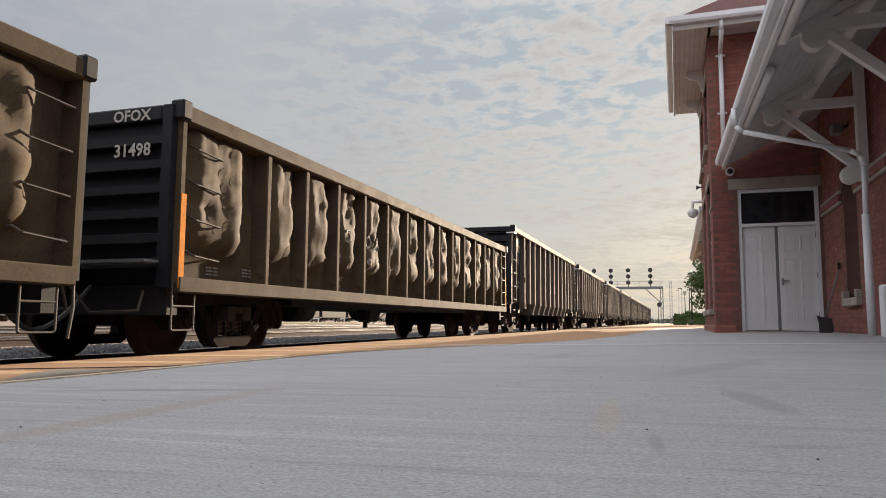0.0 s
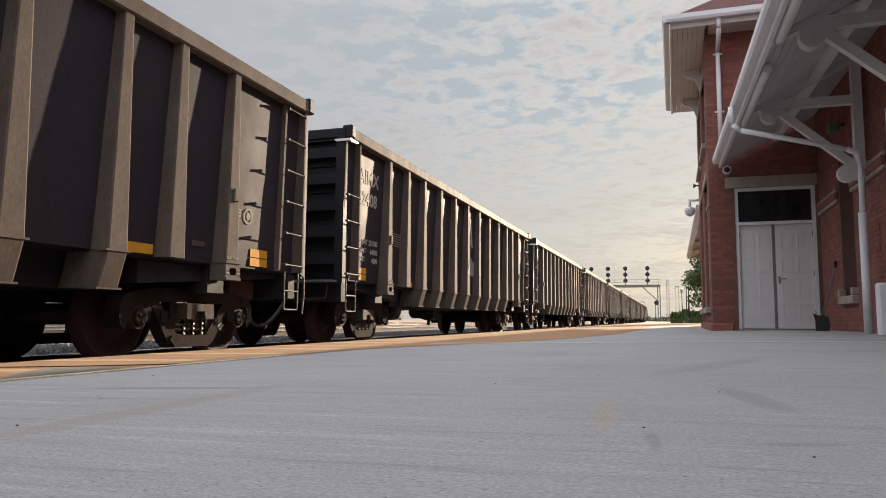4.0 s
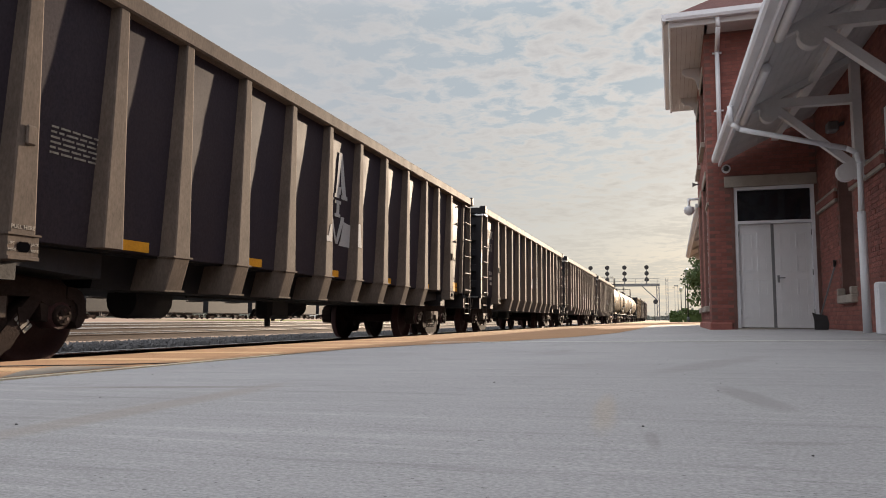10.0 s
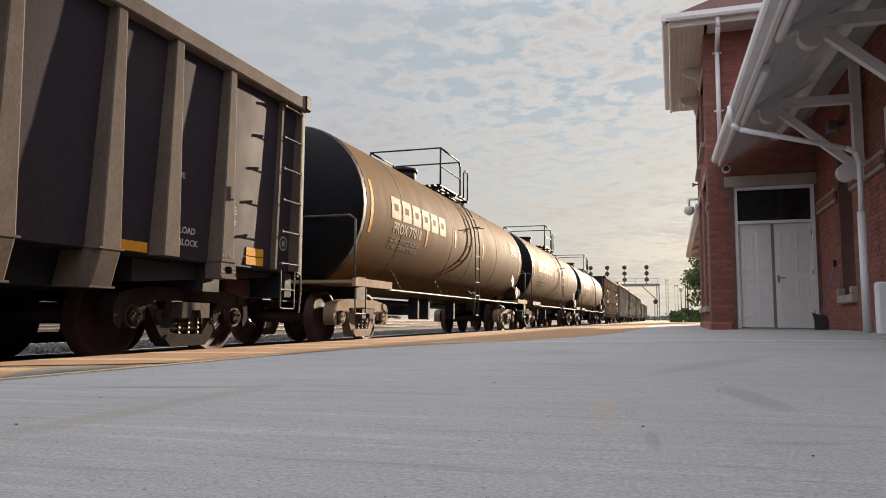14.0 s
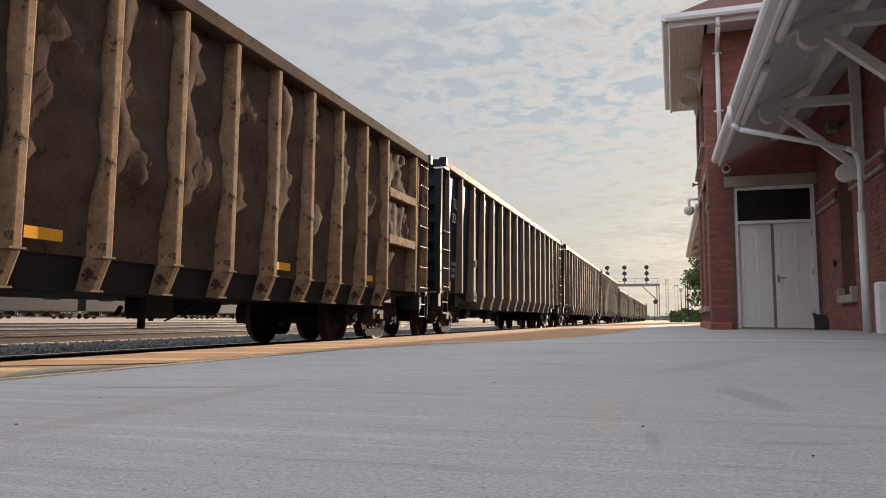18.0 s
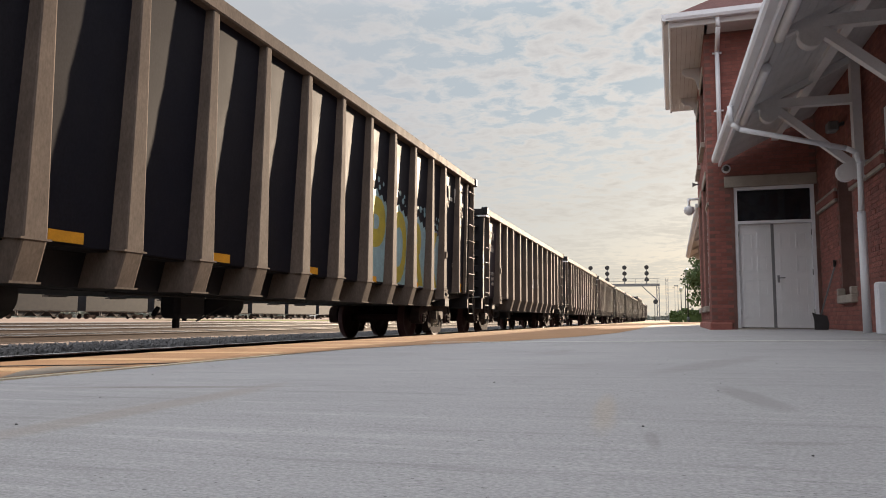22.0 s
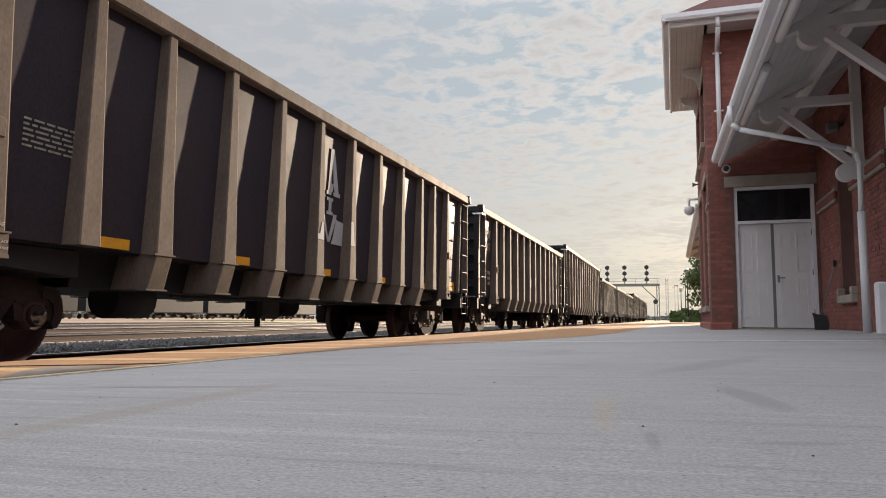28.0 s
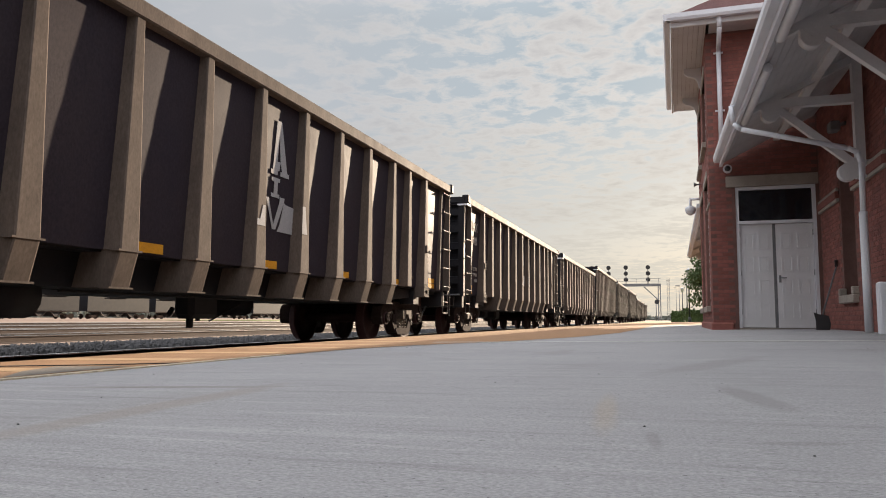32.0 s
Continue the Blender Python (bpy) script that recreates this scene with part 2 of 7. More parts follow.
TRUCK_TAN = surface("truck_dust", (0.33, 0.24, 0.165), 0.85, second=(0.22, 0.155, 0.105), scale=4, grain=40, bump=0.4, spec=0.2)
SPRING = surface("spring_steel", (0.20, 0.15, 0.115), 0.6, scale=8, grain=60, bump=0.2, spec=0.3)
PAD = surface("worn_casting", (0.105, 0.082, 0.068), 0.75, second=(0.06, 0.046, 0.038), scale=8, grain=60, bump=0.2, spec=0.1)
RED_OXIDE = surface("red_oxide", (0.085, 0.030, 0.026), 0.8, second=(0.06, 0.022, 0.02), scale=4, grain=50, bump=0.2)
SLOT = surface("slot_shadow_black", (0.004, 0.004, 0.005), 0.95, scale=6, grain=40, bump=0.0, spec=0.0)
WHEEL = surface("wheel_steel", (0.044, 0.018, 0.018), 0.7, 0.0, second=(0.056, 0.025, 0.023), scale=4, grain=40, bump=0.15, spec=0.2)
IRON = surface("grab_iron", (0.085, 0.075, 0.066), 0.65, 0.0, scale=6, grain=40, bump=0.1, spec=0.12)
UNDER = surface("underframe", (0.0150, 0.0135, 0.0175), 0.8, scale=3, grain=40, bump=0.3)
REFLECT = surface("reflector_yellow", (0.62, 0.30, 0.03), 0.6, second=(0.52, 0.25, 0.03), scale=8, grain=120, bump=0.1, spec=0.03)
ORANGE = surface("orange_stripe", (0.75, 0.27, 0.03), 0.6, scale=8, grain=80, bump=0.1, spec=0.03)
LETTER = surface("lettering", (0.50, 0.475, 0.44), 0.7, second=(0.34, 0.32, 0.30), scale=14, grain=90, bump=0.05, spec=0.04)
LETTER_DIM = surface("lettering_faded", (0.33, 0.31, 0.28), 0.65, second=(0.2, 0.18, 0.16), scale=18, grain=90, bump=0.05, spec=0.04)
LOGO = surface("logo_grey", (0.36, 0.365, 0.38), 0.7, second=(0.33, 0.335, 0.35), scale=10, grain=90, bump=0.05, spec=0.03)
SPRAY_YELLOW = surface("spray_yellow", (0.40, 0.33, 0.03), 0.65, second=(0.30, 0.25, 0.04), scale=5, grain=60, bump=0.05)
SPRAY_BLUE = surface("spray_blue", (0.26, 0.40, 0.45), 0.55, scale=5, grain=60, bump=0.05)
SPRAY_PURPLE = surface("spray_purple", (0.09, 0.05, 0.20), 0.55, scale=5, grain=60, bump=0.05)
MORTAR = surface("mortar", (0.185, 0.10, 0.085), 0.95, scale=4, grain=90, bump=0.5)
BRICK = surface("brick", (0.26, 0.095, 0.075), 0.85, second=(0.20, 0.072, 0.060), scale=5, grain=70, bump=0.5, vary=0.38, spots=(0.16, 0.06, 0.05), spot_level=0.66)
STONE = surface("limestone", (0.36, 0.32, 0.275), 0.85, second=(0.28, 0.25, 0.22), scale=3, grain=60, bump=0.3)
WHITE = surface("white_paint", (0.70, 0.72, 0.76), 0.5, second=(0.62, 0.64, 0.68), scale=2, grain=50, bump=0.06, spots=(0.5, 0.48, 0.45), spot_level=0.72, grain_mix=0.07)
TRIM = surface("trim_paint", (0.64, 0.645, 0.65), 0.55, second=(0.55, 0.55, 0.555), scale=2, grain=50, bump=0.08, spots=(0.45, 0.42, 0.38), spot_level=0.72, grain_mix=0.07)
SOFFIT = surface("soffit_paint", (0.56, 0.56, 0.565), 0.6, second=(0.48, 0.48, 0.48), scale=2, grain=50, bump=0.08, grain_mix=0.07)
DOOR_PAINT = surface("door_paint", (0.70, 0.71, 0.73), 0.45, second=(0.64, 0.65, 0.67), scale=2, grain=60, bump=0.04, grain_mix=0.07)
ROOF = surface("roof_shingle", (0.13, 0.055, 0.05), 0.9, scale=4, grain=25, bump=0.6, vary=0.2)
GLASS = glass()
DARK = surface("dark_gap", (0.03, 0.03, 0.032), 0.8, scale=4, grain=40)
BLACK = surface("black_plastic", (0.03, 0.03, 0.032), 0.5, scale=6, grain=60, bump=0.1)
STEEL = surface("galvanised", (0.22, 0.23, 0.24), 0.55, 0.4, scale=4, grain=50, bump=0.1)
POLE = surface("pole_paint", (0.04, 0.045, 0.045), 0.5, scale=4, grain=50, bump=0.05)
LEAF = surface("leaf", (0.065, 0.105, 0.030), 0.75, second=(0.045, 0.08, 0.025), scale=2, grain=20, bump=0.2, vary=0.3)
HEDGE_LEAF = surface("hedge_leaf", (0.085, 0.125, 0.035), 0.75, second=(0.05, 0.085, 0.025), scale=3, grain=20, bump=0.2)
BARK = surface("bark", (0.09, 0.07, 0.055), 0.95, scale=6, grain=40, bump=0.7)
# distance haze is mixed into this leaf colour, pale and greyed
HAZED_LEAF = surface("far_leaf_haze", (0.20, 0.215, 0.19), 0.95, second=(0.16, 0.175, 0.15), scale=0.3, grain=2, bump=0.2, spec=0.0)

# ---- mesh helpers ----


def box(bm, x0, x1, y0, y1, z0, z1):
    v = [bm.verts.new(p) for p in ((x0, y0, z0), (x1, y0, z0), (x1, y1, z0), (x0, y1, z0), (x0, y0, z1), (x1, y0, z1), (x1, y1, z1), (x0, y1, z1))]
    for f in ((0, 3, 2, 1), (4, 5, 6, 7), (0, 1, 5, 4), (1, 2, 6, 5), (2, 3, 7, 6), (3, 0, 4, 7)):
        bm.faces.new([v[i] for i in f])
    return v


def chamfer_box(bm, x0, x1, y0, y1, z0, z1, c=0.01):
    """A box with worn, bevelled edges."""
    part_bm = bmesh.new()
    box(part_bm, x0, x1, y0, y1, z0, z1)
    bmesh.ops.bevel(part_bm, geom=part_bm.edges[:], offset=c, segments=1, affect="EDGES")
    merge(bm, part_bm)


def merge(bm, other):
    me = bpy.data.meshes.new("tmp")
    other.to_mesh(me)
    other.free()
    bm.from_mesh(me)
    bpy.data.meshes.remove(me)


def prism(bm, outline, axis, a, b):
    """A closed outline in the plane across axis, drawn out from a to b. outline: pairs of the other two coordinates in order."""
    def at(p, q):
        return {"x": (q, p[0], p[1]), "y": (p[0], q, p[1]), "z": (p[0], p[1], q)}[axis]
    lo = [bm.verts.new(at(p, a)) for p in outline]
    hi = [bm.verts.new(at(p, b)) for p in outline]
    n = len(outline)
    for i in range(n):
        bm.faces.new((lo[i], lo[(i + 1) % n], hi[(i + 1) % n], hi[i]))
    bm.faces.new(lo[::-1])
    bm.faces.new(hi)


def bar(bm, p, q, r, n=8, r2=None):
    """A round bar from p to q."""
    p, q = Vector(p), Vector(q)
    d = (q - p).normalized()
    a = d.orthogonal().normalized()
    b = d.cross(a)
    rings = []
    for c, rr in ((p, r), (q, r if r2 is None else r2)):
        rings.append([bm.verts.new(c + (a * math.cos(k * math.tau / n) + b * math.sin(k * math.tau / n)) * rr) for k in range(n)])
    for k in range(n):
        f = bm.faces.new((rings[0][k], rings[0][(k + 1) % n], rings[1][(k + 1) % n], rings[1][k]))
        f.smooth = n > 6
    bm.faces.new(rings[0][::-1])
    bm.faces.new(rings[1])


def beam(bm, p, q, w, h, side=(0, 1, 0)):
    """A square beam from p to q, w wide along side and h across."""
    p, q = Vector(p), Vector(q)
    s = Vector(side).normalized() * w / 2
    u = (q - p).cross(s).normalized() * h / 2
    a = [bm.verts.new(p + s * i + u * j) for i, j in ((-1, -1), (1, -1), (1, 1), (-1, 1))]
    b = [bm.verts.new(q + s * i + u * j) for i, j in ((-1, -1), (1, -1), (1, 1), (-1, 1))]
    for i in range(4):
        bm.faces.new((a[i], a[(i + 1) % 4], b[(i + 1) % 4], b[i]))
    bm.faces.new(a[::-1])
    bm.faces.new(b)


def pipe(bm, pts, r, n=8):
    """A bent pipe through points, with joints rounded by overlapping."""
    for p, q in zip(pts, pts[1:]):
        bar(bm, p, q, r, n)


def lathe(bm, profile, axis="x", n=20, centre=(0, 0, 0)):
    """profile: (along, radius) pairs, turned about axis."""
    rings = []
    for a, r in profile:
        ring = []
        for k in range(n):
            c, s = math.cos(k * math.tau / n) * r, math.sin(k * math.tau / n) * r
            p = {"x": (a, c, s), "y": (s, a, c), "z": (c, s, a)}[axis]
            ring.append(bm.verts.new(Vector(p) + Vector(centre)))
        rings.append(ring)
    for r0, r1 in zip(rings, rings[1:]):
        for k in range(n):
            bm.faces.new((r0[k], r0[(k + 1) % n], r1[(k + 1) % n], r1[k])).smooth = True
    bm.faces.new(rings[0][::-1])
    bm.faces.new(rings[-1])


def mesh_of(name, bm, material):
    bmesh.ops.recalc_face_normals(bm, faces=bm.faces[:])
    me = bpy.data.meshes.new(name)
    bm.to_mesh(me)
    bm.free()
    me.materials.append(material)
    return me


def part(name, bm, material, parent=None, label=""):
    """Links a bmesh as one mesh object, under a thing or a part where one is given."""
    ob = new(name, mesh_of(name, bm, material))
    ob.parent = parent
    return tagged(ob, label)


def piece(name, me, parent, m=None, label=""):
    """One more object on a mesh that other pieces share."""
    ob = new(name, me)
    ob.parent = parent
    if m is not None:
        ob.matrix_basis = m
    return tagged(ob, label)


def thing(name, label, category, group="", kind="", m=None):
    ob = new(name)
    ob.empty_display_size = 0.2
    if m is not None:
        ob.matrix_basis = m
    return tagged(ob, label, category, group, kind)


def text_mesh(s, size, material, spacing=1.0):
    cu = bpy.data.curves.new("text", "FONT")
    cu.body, cu.size, cu.align_x, cu.space_character = s, size, "LEFT", spacing
    cu.resolution_u = 2
    cu.extrude = 0.0015
    cu.offset = 0.018 * size
    ob = bpy.data.objects.new("text", cu)
    scene.collection.objects.link(ob)
    bpy.context.view_layer.update()
    me = bpy.data.meshes.new_from_object(ob.evaluated_get(bpy.context.evaluated_depsgraph_get()))
    bpy.data.objects.remove(ob)
    me.materials.clear()
    me.materials.append(material)
    return me


SIDE = Matrix(((0, 0, 1, 0), (1, 0, 0, 0), (0, 1, 0, 0), (0, 0, 0, 1)))     # writing on a side that faces +x
FRONT = Matrix(((1, 0, 0, 0), (0, 0, -1, 0), (0, 1, 0, 0), (0, 0, 0, 1)))   # writing on a face towards -y

# ---- ground, platform, tracks ----
RAIL_Z = -0.245
TRACK_X = -6.38
VEER = 0.0045            # the line leaves the platform slowly
CURVE_Y, CURVE_R = 150.0, 900.0


def track_bend(y):
    """How far the line swings to the left beyond the station, and its heading."""
    d = max(0.0, y - CURVE_Y)
    return -VEER * y - d * d / (2 * CURVE_R), VEER + math.atan2(d, CURVE_R)


def platform_z(x):
    return 0.02 * x


def build_ground():
    bm = bmesh.new()
    xs = [-2500, -400, -120, -60, -30, -14, -4.02, 30, 120, 400, 2500]
    ys = [-2500, -300, -40, 0, 40, 120, 300, 2500]
    g = [[bm.verts.new((x, y, -0.47 if x < -4 else -0.30)) for y in ys] for x in xs]
    for i in range(len(xs) - 1):
        for j in range(len(ys) - 1):
            bm.faces.new((g[i][j], g[i + 1][j], g[i + 1][j + 1], g[i][j + 1]))
    tagged(part("ground", bm, DIRT), "tan dusty rail yard ground", "ground", kind="structure")
    # platform, falling towards the track
    bm = bmesh.new()
    X0, X1, X2 = -4.05, -2.75, 14.0
    ys = [-30.0, 7.15, 58.0]
    for a, b in zip(ys, ys[1:]):
        prism(bm, [(X1, platform_z(X1)), (X2, platform_z(X2)), (X2, -0.6), (X1, -0.6)], "y", a + 0.006, b - 0.006)
    tagged(part("platform", bm, CONCRETE), "grey broom-finished concrete station platform", "platform", kind="structure")
    bm = bmesh.new()
    beam(bm, (X1 + 0.3, 7.22, platform_z(X1 + 0.3) + 0.001), (X2, 7.12, platform_z(X2) + 0.001), 0.20, 0.006)
    tagged(part("platform_joint", bm, LINE_PAINT), "pale sealed joint across the concrete platform", "joint", kind="structure")
    strip = tagged(new("platform_edge"), "sunlit tan paved strip along the platform edge", "platform edge", kind="structure")
    tan, pale = bmesh.new(), bmesh.new()
    z = platform_z(-3.49)
    tilt = math.degrees(math.atan(0.02))
    box(tan, -0.56, 0.73, -0.36, 0.36, -0.5, 0)
    box(pale, -0.56, 0.66, -0.125, 0.125, -0.5, 0.001)
    tan, pale = mesh_of("paver", tan, PAVER), mesh_of("pale_paver", pale, PAVER_PALE)
    for k in range(-12, 58):
        y = 3.76 + 0.98 * k
        piece("paver", tan, strip, pose(-3.485, y + 0.49, z, 0, -tilt, 0))
        piece("pale_paver", pale, strip, pose(-3.485, y, z, 0, -tilt, 0))
    bm = bmesh.new()
    prism(bm, [(-4.07, platform_z(-4.05) - 0.03), (-2.755, platform_z(-2.75) - 0.012), (-2.755, -0.6), (-4.07, -0.6)], "y", -30, 58)
    part("strip_bed", bm, PAVER, strip)
    bm = bmesh.new()
    prism(bm, [(-2.64, platform_z(-2.64) + 0.006), (-2.58, platform_z(-2.58) + 0.006), (-2.58, -0.1), (-2.64, -0.1)], "y", -30, 4.4)
    tagged(part("edge_line", bm, YELLOW_LINE), "worn tan painted line on the platform", "line", kind="structure")
    # tan sheet outlined like the sunlit area; the sunlight is put into its colour
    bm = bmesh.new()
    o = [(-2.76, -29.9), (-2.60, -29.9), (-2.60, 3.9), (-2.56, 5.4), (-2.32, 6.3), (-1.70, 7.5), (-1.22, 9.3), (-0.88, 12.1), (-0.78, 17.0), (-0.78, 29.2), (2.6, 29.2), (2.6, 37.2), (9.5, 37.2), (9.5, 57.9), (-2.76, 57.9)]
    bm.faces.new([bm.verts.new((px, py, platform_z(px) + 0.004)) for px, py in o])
    tagged(part("tan_paving", bm, PAVER), "tan sheet coloured as the sunlit part of the platform", "paving", kind="structure")
    bm = bmesh.new()
    bm.faces.new([bm.verts.new((px, py, platform_z(px) + 0.007)) for px, py in ((-2.66, 2.25), (-2.70, 3.02), (-3.12, 2.95), (-2.95, 2.6))])
    tagged(part("mortar_patch", bm, PATCH), "grey-brown mortar patch on the platform edge", "patch", kind="structure")
    bm = bmesh.new()
    for (xa, ya), (xb, yb) in (((-3.6, 2.9), (-3.05, 3.1)), ((-3.05, 3.1), (-2.63, 3.32))):
        beam(bm, (xa, ya, platform_z(xa) + 0.006), (xb, yb, platform_z(xb) + 0.006), 0.022, 0.005, (-0.3, 1, 0))
    tagged(part("pavement_crack", bm, DARK), "dark crack across the platform edge paving", "crack", kind="structure")
    # grass verge beyond the platform and at the far side of the yard
    bm = bmesh.new()
    box(bm, -4.0, 14, 58.2, 140, -0.6, -0.06)
    box(bm, -92, -66, 104, 150, -0.6, -0.36)
    tagged(part("grass_verge", bm, GRASS), "dry yellow-green grass verge beyond the platform", "grass", kind="stuff")


def along(y0, y1, straight=20.0, bend=8.0):
    ys = [y0]
    while ys[-1] < y1:
        ys.append(ys[-1] + (straight if ys[-1] < CURVE_Y - 20 else bend))
    return ys


def build_track(name, x, top, y0, y1, label, ties=True):
    t = tagged(new(name), label, "railway track", kind="structure")
    for s in (-0.7535, 0.7535):
        side, cap = bmesh.new(), bmesh.new()
        prof = [(-0.07, -0.18), (0.07, -0.18), (0.07, -0.165), (0.012, -0.14), (0.012, -0.045), (0.037, -0.032), (0.037, -0.004), (-0.037, -0.004), (-0.037, -0.032), (-0.012, -0.045), (-0.012, -0.14), (-0.07, -0.165)]
        rings, caps = [], []
        for y in along(y0, y1):
            dx, _ = track_bend(y)
            rings.append([side.verts.new((x + s + dx + px, y, top + pz)) for px, pz in prof])
            caps.append([cap.verts.new((x + s + dx + px, y, top + pz)) for px, pz in ((-0.0385, -0.016), (-0.036, -0.003), (-0.029, 0), (0.029, 0), (0.036, -0.003), (0.0385, -0.016))])
        for a, b in zip(rings, rings[1:]):
            for i in range(len(prof)):
                side.faces.new((a[i], a[(i + 1) % len(prof)], b[(i + 1) % len(prof)], b[i]))
        for a, b in zip(caps, caps[1:]):
            for i in range(5):
                cap.faces.new((a[i], a[i + 1], b[i + 1], b[i]))
        r = part("rail", side, RAIL_SIDE, t)
        part("rail_head", cap, RAIL_TOP, r, "polished steel running surface")
    if ties:
        bm = bmesh.new()
        box(bm, -1.28, 1.28, -0.11, 0.11, -0.17, 0)
        me = mesh_of("tie", bm, TIE)
        for k in range(ties):
            piece("tie", me, t, pose(x + track_bend(-6 + 0.55 * k)[0], -6 + 0.55 * k, top - 0.183, 0, 0, random.uniform(-1, 1)))
    return t


def build_ballast():
    """A dark shoulder of broken stone under the main track, with loose stones on it."""
    bm = bmesh.new()
    prof = [(-13.4, -0.475), (-12.2, -0.40), (-9.4, -0.36), (-8.2, -0.34), (-4.9, -0.34), (-4.0, -0.40), (-3.2, -0.475)]
    rings = [[bm.verts.new((px + track_bend(y)[0] + random.uniform(-.2, .2) * (i == 0), y, pz)) for i, (px, pz) in enumerate(prof)] for y in along(-40, 420)]
    for a, b in zip(rings, rings[1:]):
        for i in range(len(prof) - 1):
            bm.faces.new((a[i], a[i + 1], b[i + 1], b[i]))
    tagged(part("ballast_bed", bm, BALLAST), "dark crushed stone ballast under the main track", "ballast", kind="structure")
    verts, faces = [], []
    rnd = random.Random(4)
    for k in range(15000):
        y = rnd.uniform(0, 1) ** 1.7 * 60 + 3
        x = rnd.uniform(-12.9, -7.6)
        r = rnd.uniform(0.025, 0.065)
        z = float(np.interp(x, [p[0] for p in prof], [p[1] for p in prof]))
        b = len(verts)
        e = Euler((rnd.uniform(0, 6), rnd.uniform(0, 6), rnd.uniform(0, 6))).to_matrix()
        for s in ((1, 0, 0), (-1, 0, 0), (0, 1, 0), (0, -1, 0), (0, 0, 1), (0, 0, -1)):
            q = e @ (Vector(s) * r * rnd.uniform(0.7, 1.3))
            verts.append((x + q.x, y + q.y, z + 0.015 + q.z))
        for f in ((0, 2, 4), (2, 1, 4), (1, 3, 4), (3, 0, 4), (2, 0, 5), (1, 2, 5), (3, 1, 5), (0, 3, 5)):
            faces.append([b + i for i in f])
    me = bpy.data.meshes.new("ballast_stones")
    me.from_pydata(verts, [], faces)
    me.materials.append(BALLAST)
    tagged(new("ballast_stones", me), "loose dark grey ballast stones beside the rail", "stones", kind="stuff")


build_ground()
build_ballast()
build_track("track_main", TRACK_X, RAIL_Z, -40, 420, "main track with worn steel rails", 110)
for i, (x, z) in enumerate(((-15.2, -0.25), (-22.9, -0.27), (-31.0, -0.27), (-42.0, -0.27))):
    build_track("track_yard_%d" % (i + 1), x, z, -40, 400, "yard track with bright rail heads in tan dirt", 0)

# ---- station building ----
BX, BY, BY2 = 0.73, 15.0, 20.6       # the two-storey bay: face to the track, near and far end
WX = 2.70                            # main wall, parallel to the track
rng = random.Random(11)


def brick_wall(owner, origin, along_v, normal, length, height, holes, keep, limit=300):
    """Bricks in running bond on a wall face, with raised edges over a mortar bed. Those inside keep are parts; the rest is one joined part."""
    a, n = Vector(along_v), Vector(normal)
    bm = bmesh.new()
    box(bm, -0.0985, 0.0985, -0.012, 0.012, -0.0315, 0.0315)
    full = mesh_of("brick", bm, BRICK)
    m0 = Matrix((a, -n, Vector((0, 0, 1)))).transposed().to_4x4()
    verts, faces, count = [], [], 0
    row, z = 0, 0.034
    while z < height:
        x = 0.1 + (0.103 if row % 2 else 0.0)
        while x < length - 0.09:
            if not any(h[0] - 0.08 < x < h[1] + 0.08 and h[2] - 0.03 < z < h[3] + 0.03 for h in holes):
                p = Vector(origin) + a * x + Vector((0, 0, z)) + n * rng.uniform(-0.001, 0.002)
                if count < limit and keep[0] < x < keep[1] and keep[2] < z < keep[3]:
                    piece("brick", full, owner, Matrix.Translation(p) @ m0)
                    count += 1
                else:
                    b = len(verts)
                    for sx, sy, sz in ((-1, -1, -1), (1, -1, -1), (1, 1, -1), (-1, 1, -1), (-1, -1, 1), (1, -1, 1), (1, 1, 1), (-1, 1, 1)):
                        verts.append(p + a * (0.0985 * sx) + n * (-0.012 * sy) + Vector((0, 0, 0.0315 * sz)))
                    faces += [[b + i for i in f] for f in ((0, 3, 2, 1), (4, 5, 6, 7), (0, 1, 5, 4), (1, 2, 6, 5), (2, 3, 7, 6), (3, 0, 4, 7))]
            x += 0.206
        z += 0.0735
        row += 1
    if verts:
        me = bpy.data.meshes.new("brickwork")
        me.from_pydata([tuple(v) for v in verts], [], faces)
        me.materials.append(BRICK_RUN)
        ob = new("brickwork", me)
        ob.parent = owner
        tagged(ob, kind="stuff")


def run_brick():
    m = BRICK.copy()
    m.name = "brick_run"
    t = m.node_tree
    info = [n for n in t.nodes if n.bl_idname == "ShaderNodeObjectInfo"][0]
    geo = t.nodes.new("ShaderNodeNewGeometry")
    for l in list(t.links):
        if l.from_node == info:
            to = l.to_socket
            t.links.remove(l)
            t.links.new(geo.outputs["Random Per Island"], to)
    return m


BRICK_RUN = run_brick()


def wall(name, label, pieces):
    """A brick wall of solid blocks: the mortar core, on which the bricks lie."""
    bm = bmesh.new()
    for b in pieces:
        box(bm, *b)
    return tagged(part(name, bm, MORTAR), label, "wall", kind="structure")


def frame_rect(bm, axis, at, a0, a1, z0, z1, w, d):
    """Four members round an opening. axis: the wall's normal, x or y."""
    def b(p0, p1, q0, q1):
        if axis == "y":
            box(bm, p0, p1, at - d, at, q0, q1)
        else:
            box(bm, at - d, at, p0, p1, q0, q1)
    b(a0, a0 + w, z0, z1)
    b(a1 - w, a1, z0, z1)
    b(a0 + w, a1 - w, z1 - w, z1)
    b(a0 + w, a1 - w, z0, z0 + w)


